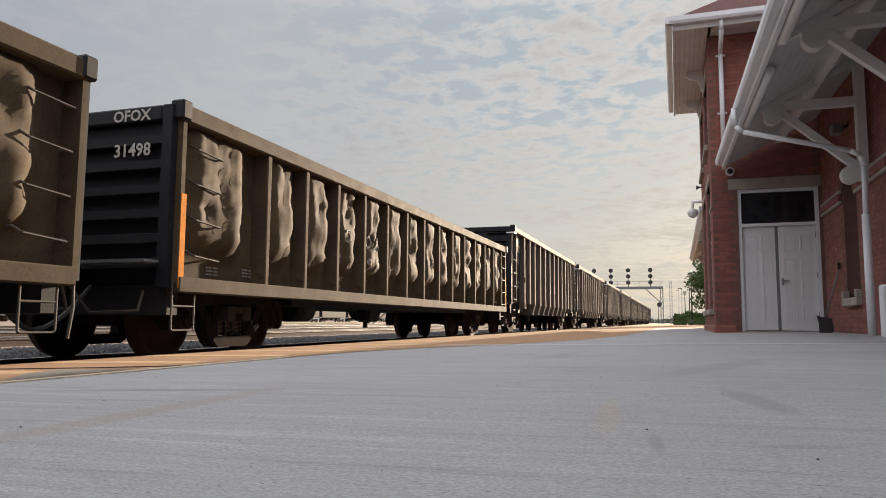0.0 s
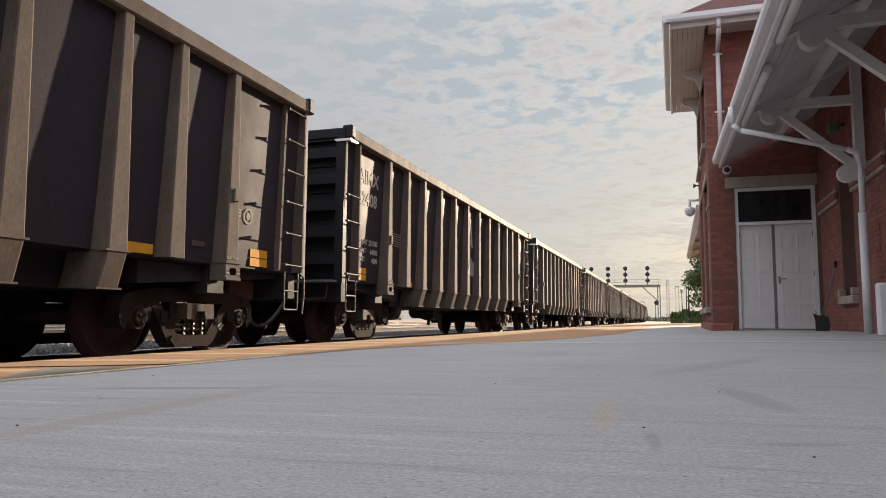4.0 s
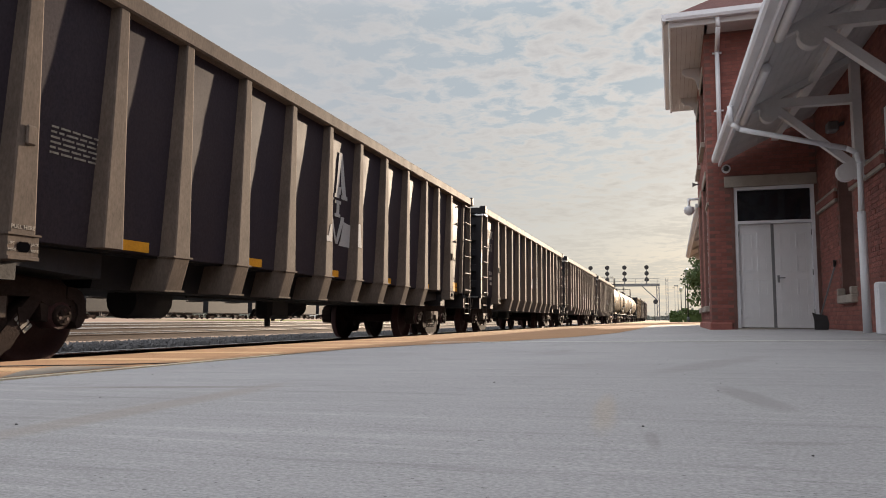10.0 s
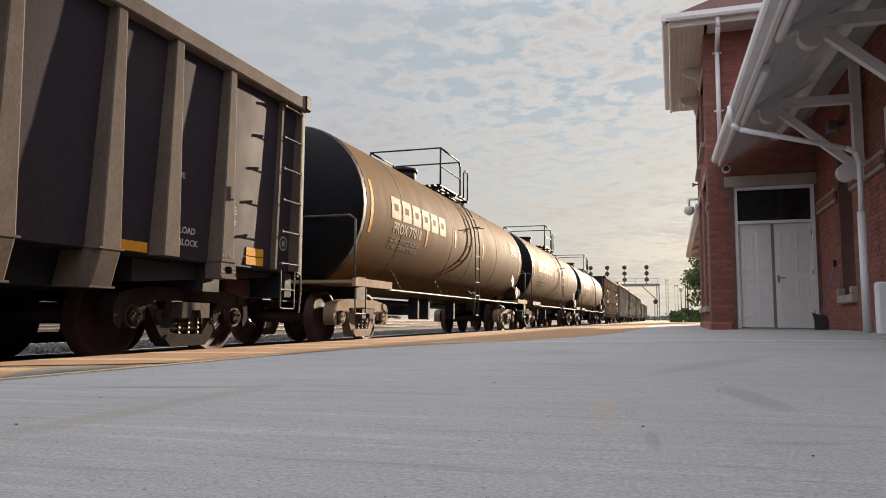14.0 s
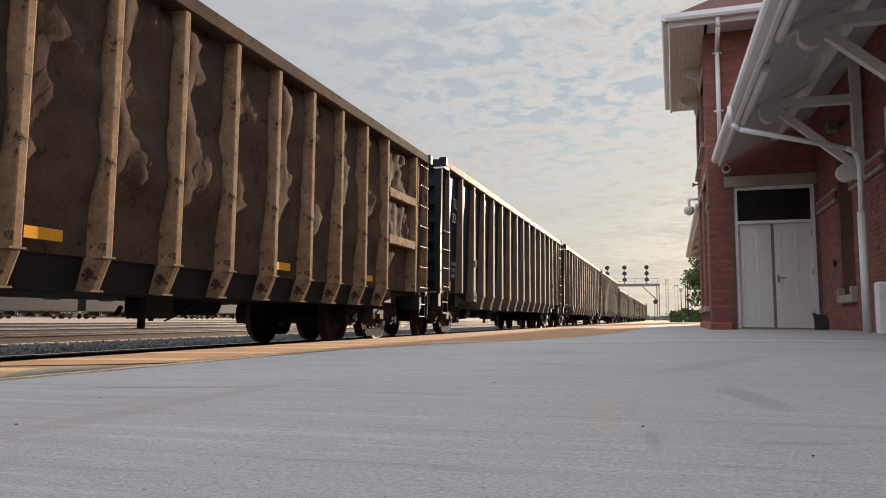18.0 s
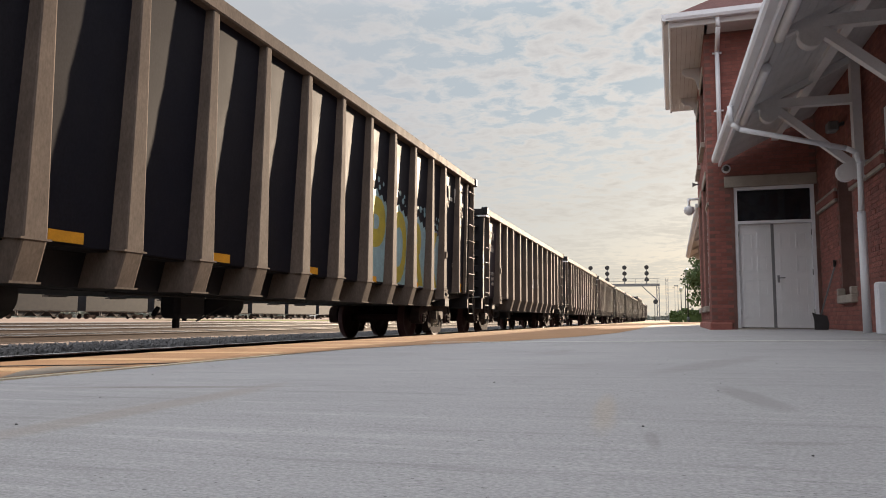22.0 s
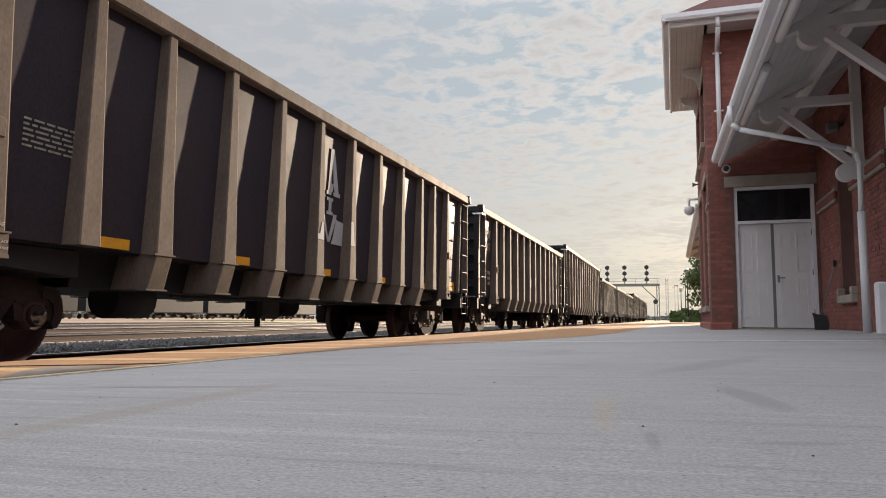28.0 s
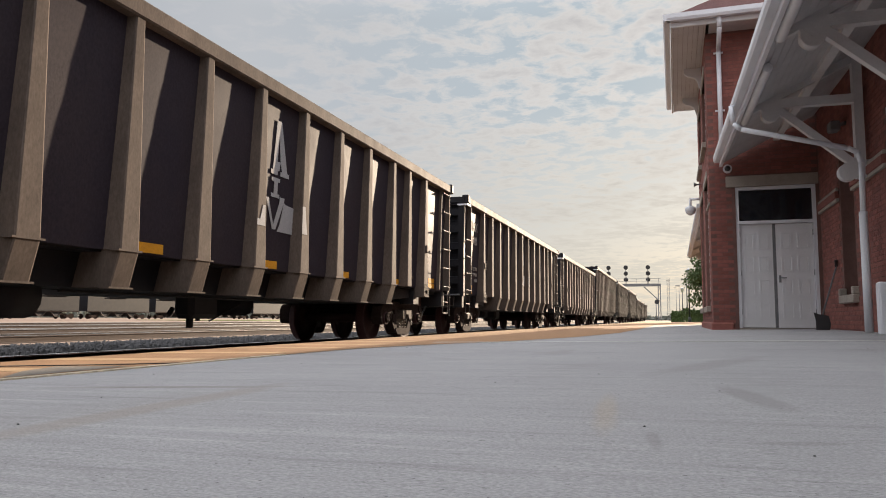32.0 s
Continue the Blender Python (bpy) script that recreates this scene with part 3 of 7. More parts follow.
def build_bay():
    D0, D1, DT = 1.20, 2.64, 2.84     # door opening
    w = wall("wall_bay_end", "red brick end wall of the two-storey bay with a double door", [
        (BX, D0, BY, BY + 0.35, -0.2, 6.1), (D0, D1, BY, BY + 0.35, DT, 6.1), (D1, WX + 0.3, BY, BY + 0.35, -0.2, 6.1)])
    brick_wall(w, (BX, BY + 0.006, 0.0), (1, 0, 0), (0, -1, 0), WX - BX, 6.05, [(D0 - BX - 0.02, D1 - BX, -1, DT), (1.03 - BX, 2.75 - BX, DT, 3.06)], (0, 1.2, 0.0, 3.4), 250)
    w2 = wall("wall_bay_side", "red brick side of the bay along the platform", [
        (BX, BX + 0.35, BY + 0.35, 15.9, -0.2, 6.1), (BX, BX + 0.35, 17.3, 18.3, -0.2, 6.1), (BX, BX + 0.35, 19.7, BY2, -0.2, 6.1),
        (BX, BX + 0.35, 15.9, 17.3, -0.2, 0.5), (BX, BX + 0.35, 18.3, 19.7, -0.2, 0.5),
        (BX, BX + 0.35, 15.9, 17.3, 3.2, 4.0), (BX, BX + 0.35, 18.3, 19.7, 3.2, 4.0),
        (BX, BX + 0.35, 15.9, 17.3, 5.5, 6.1), (BX, BX + 0.35, 18.3, 19.7, 5.5, 6.1)])
    brick_wall(w2, (BX + 0.006, BY, 0.0), (0, 1, 0), (-1, 0, 0), BY2 - BY, 6.05, [(0.9, 2.3, 0.5, 3.2), (3.3, 4.7, 0.5, 3.2), (0.9, 2.3, 4.0, 5.5), (3.3, 4.7, 4.0, 5.5)], (0, 1.0, 0.0, 2.6), 120)
    wall("wall_bay_back", "red brick back walls of the bay", [(BX, WX + 0.3, BY2 - 0.35, BY2, -0.2, 6.1), (WX + 0.3, 9.0, BY, BY + 0.35, 4.0, 6.1), (8.65, 9.0, BY, BY2, -0.2, 6.1), (WX + 0.3, 9.0, BY2 - 0.35, BY2, 4.0, 6.1)])
    bm = bmesh.new()
    chamfer_box(bm, BX - 0.04, 1.10, BY - 0.06, BY + 0.1, -0.1, 0.16, 0.02)
    chamfer_box(bm, BX - 0.04, BX + 0.1, BY + 0.1, BY2, -0.1, 0.16, 0.02)
    tagged(part("plinth", bm, BRICK), "worn red masonry plinth at the foot of the bay", "plinth", kind="structure")
    bm = bmesh.new()
    chamfer_box(bm, 1.03, 2.69, BY - 0.035, BY + 0.2, DT, 3.06, 0.008)
    tagged(part("lintel", bm, STONE), "grey stone lintel over the double door", "lintel", kind="structure")
    bm = bmesh.new()
    for z in (2.50,):
        chamfer_box(bm, BX - 0.035, BX - 0.001, BY - 0.02, 15.85, z, z + 0.06, 0.006)
    tagged(part("belt_course", bm, STONE), "pale stone belt course on the brick bay", "trim", kind="structure")
    # side windows
    for i, y0 in enumerate((15.9, 18.3)):
        for z0, z1 in ((0.5, 3.2), (4.0, 5.5)):
            win = tagged(new("window_%d" % (2 * i + (z0 > 1) + 1)), "tall sash window in a pale frame with a stone sill", "window", kind="structure")
            bm = bmesh.new()
            frame_rect(bm, "x", BX + 0.16, y0, y0 + 1.4, z0, z1, 0.09, 0.10)
            box(bm, BX + 0.06, BX + 0.16, y0 + 0.65, y0 + 0.75, z0 + 0.09, z1 - 0.09)
            box(bm, BX + 0.07, BX + 0.15, y0 + 0.09, y0 + 1.31, (z0 + z1) / 2 - 0.03, (z0 + z1) / 2 + 0.03)
            part("window_frame", bm, TRIM, win)
            bm = bmesh.new()
            box(bm, BX + 0.12, BX + 0.125, y0 + 0.09, y0 + 1.31, z0 + 0.09, z1 - 0.09)
            part("pane", bm, GLASS, win)
            bm = bmesh.new()
            chamfer_box(bm, BX - 0.09, BX + 0.12, y0 - 0.08, y0 + 1.48, z0 - 0.12, z0, 0.01)
            part("window_sill", bm, STONE, win)
            bm = bmesh.new()
            chamfer_box(bm, BX - 0.03, BX + 0.12, y0 - 0.1, y0 + 1.5, z1, z1 + 0.16, 0.01)
            part("lintel", bm, STONE, win)
    build_door(D0, D1, DT)
    build_bay_roof()


def build_door(d0, d1, top):
    fr = tagged(new("door_1"), "white panelled double door under a dark transom window", "door", kind="structure")
    bm = bmesh.new()
    y = BY + 0.12
    box(bm, d0, d0 + 0.06, y - 0.10, y + 0.05, 0.02, top)
    box(bm, d1 - 0.06, d1, y - 0.10, y + 0.05, 0.02, top)
    box(bm, d0 + 0.06, d1 - 0.06, y - 0.10, y + 0.05, top - 0.06, top)
    box(bm, d0 + 0.06, d1 - 0.06, y - 0.10, y + 0.05, 2.10, 2.16)
    part("door_frame", bm, WHITE, fr)
    bm = bmesh.new()
    box(bm, d0 + 0.06, d1 - 0.06, y - 0.02, y - 0.01, 2.16, top - 0.06)
    part("transom_pane", bm, GLASS, fr, "dark transom window pane")
    mid = 1.885
    for a, b in ((d0 + 0.065, mid - 0.03), (mid + 0.03, d1 - 0.065)):
        leaf = bmesh.new()
        box(leaf, a, b, y - 0.035, y + 0.01, 0.07, 2.095)
        wl = b - a
        ob = part("door_leaf", leaf, DOOR_PAINT, fr)
        pb = bmesh.new()
        for r in range(4):
            for c in range(2):
                cx, cz = a + wl * (0.28 + 0.44 * c), 0.40 + 0.455 * r
                hw, hh = wl * 0.135, 0.145
                o = [(cx - hw, cz - hh), (cx + hw, cz - hh), (cx + hw, cz + hh), (cx - hw, cz + hh)]
                for (p, q) in zip(o, o[1:] + o[:1]):
                    beam(pb, (p[0], y - 0.040, p[1]), (q[0], y - 0.040, q[1]), 0.020, 0.026)
                box(pb, cx - hw + 0.035, cx + hw - 0.035, y - 0.045, y - 0.034, cz - hh + 0.035, cz + hh - 0.035)
        part("panel_moulding", pb, DOOR_PAINT, ob)
        hb = bmesh.new()
        side = a - 0.004 if a < 1.5 else b + 0.004
        for z in (0.32, 1.08, 1.86):
            bar(hb, (side, y - 0.045, z), (side, y - 0.045, z + 0.11), 0.013, 8)
        part("hinge", hb, STEEL, ob)
    bm = bmesh.new()
    box(bm, mid - 0.028, mid + 0.028, y - 0.03, y + 0.005, 0.07, 2.095)
    part("astragal", bm, STEEL, fr, "dark grey strip between the door leaves")
    bm = bmesh.new()
    box(bm, 1.945, 1.985, y - 0.05, y - 0.034, 0.94, 1.08)
    bar(bm, (1.965, y - 0.09, 1.03), (2.08, y - 0.09, 1.03), 0.011, 8)
    bar(bm, (1.965, y - 0.03, 1.03), (1.965, y - 0.10, 1.03), 0.015, 8)
    part("door_handle", bm, STEEL, fr, "steel lever handle")
    bm = bmesh.new()
    box(bm, d0, d1, BY - 0.02, BY + 0.3, 0.0, 0.055)
    part("threshold", bm, STONE, fr)


def build_bay_roof():
    r = tagged(new("bay_roof"), "red hip roof with deep boarded eaves over the bay", "roof", kind="structure")
    x0, x1, y0, y1 = 0.06, 9.6, 14.42, 20.6
    z = 6.06
    bm = bmesh.new()
    v = [bm.verts.new(p) for p in ((x0, y0, z + 0.22), (x1, y0, z + 0.22), (x1, y1, z + 0.22), (x0, y1, z + 0.22), (3.9, 17.7, 8.9), (5.5, 17.7, 8.9))]
    for f in ((0, 1, 5, 4), (1, 2, 5), (2, 3, 4, 5), (3, 0, 4)):
        bm.faces.new([v[i] for i in f])
    part("roof_slope", bm, ROOF, r, "red shingled roof slopes")
    # boarded soffit
    bm = bmesh.new()
    k = x0 + 0.05
    while k < BX - 0.02:
        box(bm, k, k + 0.093, y0 + 0.05, y1 - 0.05, z, z + 0.02)
        k += 0.098
    k = y0 + 0.05
    while k < BY - 0.02:
        box(bm, BX, x1 - 0.05, k, k + 0.093, z, z + 0.02)
        k += 0.098
    part("soffit", bm, SOFFIT, r, "painted board soffit")
    bm = bmesh.new()
    box(bm, x0, x0 + 0.045, y0, y1, z - 0.02, z + 0.2)
    box(bm, x0 + 0.045, x1, y0, y0 + 0.045, z - 0.02, z + 0.2)
    part("fascia", bm, TRIM, r)
    for name, a, b in (("gutter", (x0 - 0.06, y0 - 0.07, 0), (x1, y0 - 0.07, 0)), ("gutter", (x0 - 0.07, y0 - 0.13, 0), (x0 - 0.07, y1, 0))):
        bm = bmesh.new()
        d = Vector(b) - Vector(a)
        if abs(d.x) > 1:
            prism(bm, [(a[1] + 0.06, z + 0.08), (a[1] - 0.05, z + 0.08), (a[1] - 0.075, z + 0.13), (a[1] - 0.075, z + 0.22), (a[1] + 0.06, z + 0.22)], "x", a[0], b[0])
        else:
            prism(bm, [(a[0] + 0.06, z + 0.08), (a[0] - 0.05, z + 0.08), (a[0] - 0.075, z + 0.13), (a[0] - 0.075, z + 0.22), (a[0] + 0.06, z + 0.22)], "y", a[1], b[1])
        part(name, bm, WHITE, r, "white metal gutter")
    # scrolled brackets under the eave along the side
    for y in (17.1, 19.4):
        bm = bmesh.new()
        o = [(0.34, z), (BX - 0.01, z), (BX - 0.01, z - 0.55), (BX - 0.06, z - 0.45), (BX - 0.10, z - 0.30), (BX - 0.17, z - 0.22), (0.42, z - 0.18), (0.34, z - 0.10)]
        prism(bm, o, "y", y - 0.05, y + 0.05)
        part("eave_bracket", bm, TRIM, r)
    bm = bmesh.new()
    x = 0.97
    pipe(bm, [(x, 14.38, z + 0.1), (x, 14.38, z - 0.12), (x, BY - 0.09, z - 0.42), (x, BY - 0.09, 3.7)], 0.045, 8)
    for zz in (5.6, 4.4):
        box(bm, x - 0.09, x + 0.09, BY - 0.055, BY - 0.02, zz, zz + 0.03)
    tagged(part("downspout", bm, WHITE), "pale grey metal downspout on the brick bay", "downspout", kind="structure")


def build_main_wall():
    """The main block towards the camera, with its recessed window and belt course."""
    holes = [(12.35, 13.25, 0.62, 2.9), (8.9, 10.42, 0.05, 3.0), (4.2, 5.6, 0.8, 3.0), (-1.2, 0.4, 0.05, 3.0)]
    pieces, last = [], -14.0
    for y0, y1, z0, z1 in sorted(holes):
        pieces.append((WX, WX + 0.35, last, y0, -0.2, 4.4))
        pieces.append((WX, WX + 0.35, y0, y1, z1, 4.4))
        if z0 > 0.1:
            pieces.append((WX, WX + 0.35, y0, y1, -0.2, z0))
        last = y1
    pieces.append((WX, WX + 0.35, last, BY, -0.2, 4.4))
    w = wall("wall_main", "red brick main wall under the station canopy", pieces)
    y00 = 6.0
    brick_wall(w, (WX + 0.006, y00, 0.0), (0, 1, 0), (-1, 0, 0), BY - y00, 4.3, [(a - y00, b - y00, c, d) for a, b, c, d in holes], (4.6, 9.0, 0.0, 1.45), 260)
    wall("wall_main_rear", "plain back walls of the station", [(9.0, 9.35, -14, BY, -0.2, 4.4), (WX, 9.35, -14.35, -14, -0.2, 4.4)])
    bm = bmesh.new()
    for z in (2.22, 2.40):
        for a, b in ((10.45, 12.3), (13.3, 14.9)):
            chamfer_box(bm, WX - 0.055, WX - 0.012, a, b, z, z + 0.055, 0.006)
    tagged(part("belt_course_main", bm, STONE), "paired pale stone bands on the brick wall", "trim", kind="structure")
    bm = bmesh.new()
    chamfer_box(bm, WX - 0.07, WX - 0.012, 10.45, 12.28, 2.275, 2.40, 0.01)
    chamfer_box(bm, WX - 0.07, WX - 0.012, 13.32, 14.9, 2.275, 2.40, 0.01)
    tagged(part("brick_frieze", bm, BRICK), "dark brick course between two stone bands", "trim", kind="structure")
    # pilaster reveals beside the window, and a stone sill
    for i, (y0, y1, z0, z1) in enumerate(((12.35, 13.25, 0.62, 2.9), (4.2, 5.6, 0.8, 3.0))):
        win = tagged(new("window_%d" % (5 + i)), "narrow recessed window with a stone sill", "window", kind="structure")
        bm = bmesh.new()
        frame_rect(bm, "x", WX + 0.28, y0, y1, z0, z1, 0.07, 0.08)
        part("window_frame", bm, TRIM, win)
        bm = bmesh.new()
        box(bm, WX + 0.245, WX + 0.25, y0 + 0.07, y1 - 0.07, z0 + 0.07, z1 - 0.07)
        part("pane", bm, GLASS, win)
        bm = bmesh.new()
        chamfer_box(bm, WX - 0.09, WX + 0.2, y0 - 0.06, y1 + 0.06, z0 - 0.13, z0, 0.012)
        chamfer_box(bm, WX - 0.09, WX + 0.02, y0 - 0.06, y0 + 0.05, z0, z0 + 0.12, 0.012)
        chamfer_box(bm, WX - 0.09, WX + 0.02, y1 - 0.05, y1 + 0.06, z0, z0 + 0.12, 0.012)
        part("window_sill", bm, STONE, win)
    for i, (y0, y1) in enumerate(((8.9, 10.42), (-1.2, 0.4))):
        d = tagged(new("door_%d" % (2 + i)), "white framed glazed door in the brick wall", "door", kind="structure")
        bm = bmesh.new()
        frame_rect(bm, "x", WX + 0.14, y0, y1, 0.05, 3.0, 0.09, 0.14)
        box(bm, WX + 0.02, WX + 0.13, y0 + 0.09, y1 - 0.09, 2.2, 2.28)
        part("door_frame", bm, WHITE, d)
        bm = bmesh.new()
        box(bm, WX + 0.10, WX + 0.105, y0 + 0.09, y1 - 0.09, 2.28, 2.91)
        part("transom_pane", bm, GLASS, d)
        bm = bmesh.new()
        box(bm, WX + 0.09, WX + 0.13, y0 + 0.09, y1 - 0.09, 0.14, 2.2)
        part("door_leaf", bm, DOOR_PAINT, d)


def build_canopy(name, y0, y1, ys, edge_x, edge_z=3.30, rise=4.15, turn=0.0):
    """A platform canopy on timber brackets: boarded underside, rafters, gutter and shingled top."""
    c = tagged(new(name), "white painted timber platform canopy on wall brackets", "canopy", kind="structure")
    ex, wx = edge_x, WX - 0.05
    slope = (rise - edge_z) / (wx - ex)
    bm = bmesh.new()
    n = 16
    for i in range(n):
        a, b = ex + (wx - ex) * i / n, ex + (wx - ex) * (i + 0.96) / n
        za, zb = edge_z + (a - ex) * slope, edge_z + (b - ex) * slope
        prism(bm, [(a, za), (b, zb), (b, zb + 0.025), (a, za + 0.025)], "y", y0, y1)
    part("soffit", bm, SOFFIT, c, "painted board underside of the canopy")
    bm = bmesh.new()
    prism(bm, [(ex - 0.05, edge_z + 0.06), (wx, rise + 0.06), (wx, rise + 0.14), (ex - 0.05, edge_z + 0.14)], "y", y0, y1)
    part("roof_slope", bm, ROOF, c, "red shingled canopy roof")
    bm = bmesh.new()
    box(bm, ex - 0.05, ex, y0, y1, edge_z - 0.06, edge_z + 0.13)
    part("fascia", bm, WHITE, c)
    bm = bmesh.new()
    prism(bm, [(ex - 0.05, edge_z + 0.02), (ex - 0.14, edge_z + 0.02), (ex - 0.165, edge_z + 0.06), (ex - 0.165, edge_z + 0.14), (ex - 0.05, edge_z + 0.14)], "y", y0, y1)
    part("gutter", bm, WHITE, c, "white metal gutter")
    px0 = wx - 0.13
    for y in ys:
        bm = bmesh.new()
        prism(bm, [(ex + 0.14, edge_z + 0.05), (px0 - 0.062, edge_z + 0.05), (px0 - 0.062, edge_z + 0.18), (ex + 0.34, edge_z + 0.18), (ex + 0.14, edge_z + 0.09)], "y", y - 0.06, y + 0.06)
        part("bracket_beam", bm, TRIM, c)
        bm = bmesh.new()
        box(bm, px0 - 0.06, px0 + 0.06, y - 0.07, y + 0.07, 2.24, rise - 0.10)
        box(bm, px0 + 0.06, wx + 0.04, y - 0.05, y + 0.05, 2.40, 2.50)
        part("bracket_post", bm, TRIM, c)
        bm = bmesh.new()
        beam(bm, (ex + 0.50, y, edge_z + 0.03), (px0 - 0.02, y, 2.40), 0.10, 0.105)
        part("bracket_brace", bm, TRIM, c)
        for cx, cz, r in ((ex + 0.395, edge_z - 0.03, 0.13), (px0 - 0.165, 2.335, 0.13)):
            bm = bmesh.new()
            bar(bm, (cx, y - 0.075, cz), (cx, y + 0.075, cz), r, 24)
            bar(bm, (cx, y - 0.085, cz), (cx, y + 0.085, cz), r * 0.22, 12)
            part("bracket_roundel", bm, TRIM, c)
        bm = bmesh.new()
        prism(bm, [(ex + 0.25, edge_z + 0.06), (ex + 0.55, edge_z + 0.06), (ex + 0.50, edge_z - 0.05), (ex + 0.30, edge_z - 0.05)], "y", y - 0.055, y + 0.055)
        part("bracket_cheek", bm, TRIM, c)
        bm = bmesh.new()
        beam(bm, (ex + 0.02, y, edge_z + 0.0), (wx, y, rise - 0.05), 0.10, 0.13)
        part("rafter", bm, TRIM, c)
    # purlin along the underside
    bm = bmesh.new()
    px = ex + 1.0
    box(bm, px - 0.06, px + 0.06, y0, y1, edge_z + slope * 1.0 - 0.10, edge_z + slope * 1.0 - 0.002)
    part("purlin", bm, TRIM, c)
    if turn:
        for a, b in ((6.2, 8.15), (9.1, 11.6)):
            bm = bmesh.new()
            bar(bm, (ex + 0.07, a, edge_z - 0.045), (ex + 0.07, b, edge_z - 0.045), 0.055, 14)
            part("gutter_tube", bm, WHITE, c, "round white tube under the gutter")
    c.matrix_basis = Matrix.Translation((ex, 14.7, 0)) @ Matrix.Rotation(radians(turn), 4, "Z") @ Matrix.Translation((-ex, -14.7, 0))
    return c


build_bay()
build_main_wall()
build_canopy("canopy_near", -12.0, 14.85, (-10.05, -7.0, -3.95, -0.90, 2.15, 5.20, 8.25, 11.3), 0.97, turn=1.1)
build_canopy("canopy_far", 20.75, 37.0, (21.4, 25.2, 29.0, 32.8, 36.6), 0.82)
wall("wall_far_wing", "red brick wall of the far wing", [(WX, WX + 0.35, BY2, 37, -0.2, 4.4), (WX, 9.35, 36.65, 37, -0.2, 4.4), (9.0, 9.35, BY2, 37, -0.2, 4.4)])
bm = bmesh.new()
for y0, y1 in ((-14.6, BY), (BY2, 37.3)):
    prism(bm, [(WX - 0.1, 4.2), (9.6, 4.2), (9.6, 4.45), (6.0, 6.6), (WX - 0.1, 4.45)], "y", y0, y1)
tagged(part("main_roof", bm, ROOF), "red shingled gable roof of the station", "roof", kind="structure")

# pipe from the canopy gutter to the wall
bm = bmesh.new()
pipe(bm, [(0.86, 10.90, 3.33), (0.88, 10.90, 3.06), (0.98, 10.90, 2.97), (2.34, 10.90, 2.60), (2.46, 10.90, 2.53), (2.50, 10.90, 2.38), (2.49, 10.90, 1.66)], 0.038, 10)
bar(bm, (2.49, 10.90, -0.02), (2.49, 10.90, 1.70), 0.054, 14)
tagged(part("drain_pipe", bm, WHITE), "white drain pipe down the brick wall", "drain pipe", kind="structure")

# ---- rolling stock ----
# Car space: x across (the platform is at +x), y along the train, z up from the rail head.
AXLE = 0.89


def make_wheelset():
    bm = bmesh.new()
    for s in (1, -1):
        x = 0.715 * s
        prof = [(x - 0.07 * s, 0.09), (x - 0.07 * s, 0.15), (x - 0.015 * s, 0.20), (x - 0.015 * s, 0.38), (x - 0.068 * s, 0.405), (x - 0.068 * s, 0.480), (x - 0.038 * s, 0.480), (x - 0.030 * s, 0.457),
                (x + 0.068 * s, 0.452), (x + 0.068 * s, 0.400), (x + 0.02 * s, 0.375), (x + 0.03 * s, 0.21), (x + 0.07 * s, 0.15), (x + 0.07 * s, 0.09)]
        lathe(bm, prof, "x", 28)
    bar(bm, (-0.95, 0, 0), (0.95, 0, 0), 0.085, 12)
    for s in (1, -1):
        bar(bm, (s * 0.90, 0, 0), (s * 1.10, 0, 0), 0.125, 14)
        bar(bm, (s * 1.09, 0, 0), (s * 1.125, 0, 0), 0.085, 12)
        for k in range(3):
            a = k * math.tau / 3
            bar(bm, (s * 1.12, 0.05 * math.cos(a), 0.05 * math.sin(a)), (s * 1.145, 0.05 * math.cos(a), 0.05 * math.sin(a)), 0.016, 6)
    return mesh_of("wheelset", bm, WHEEL)


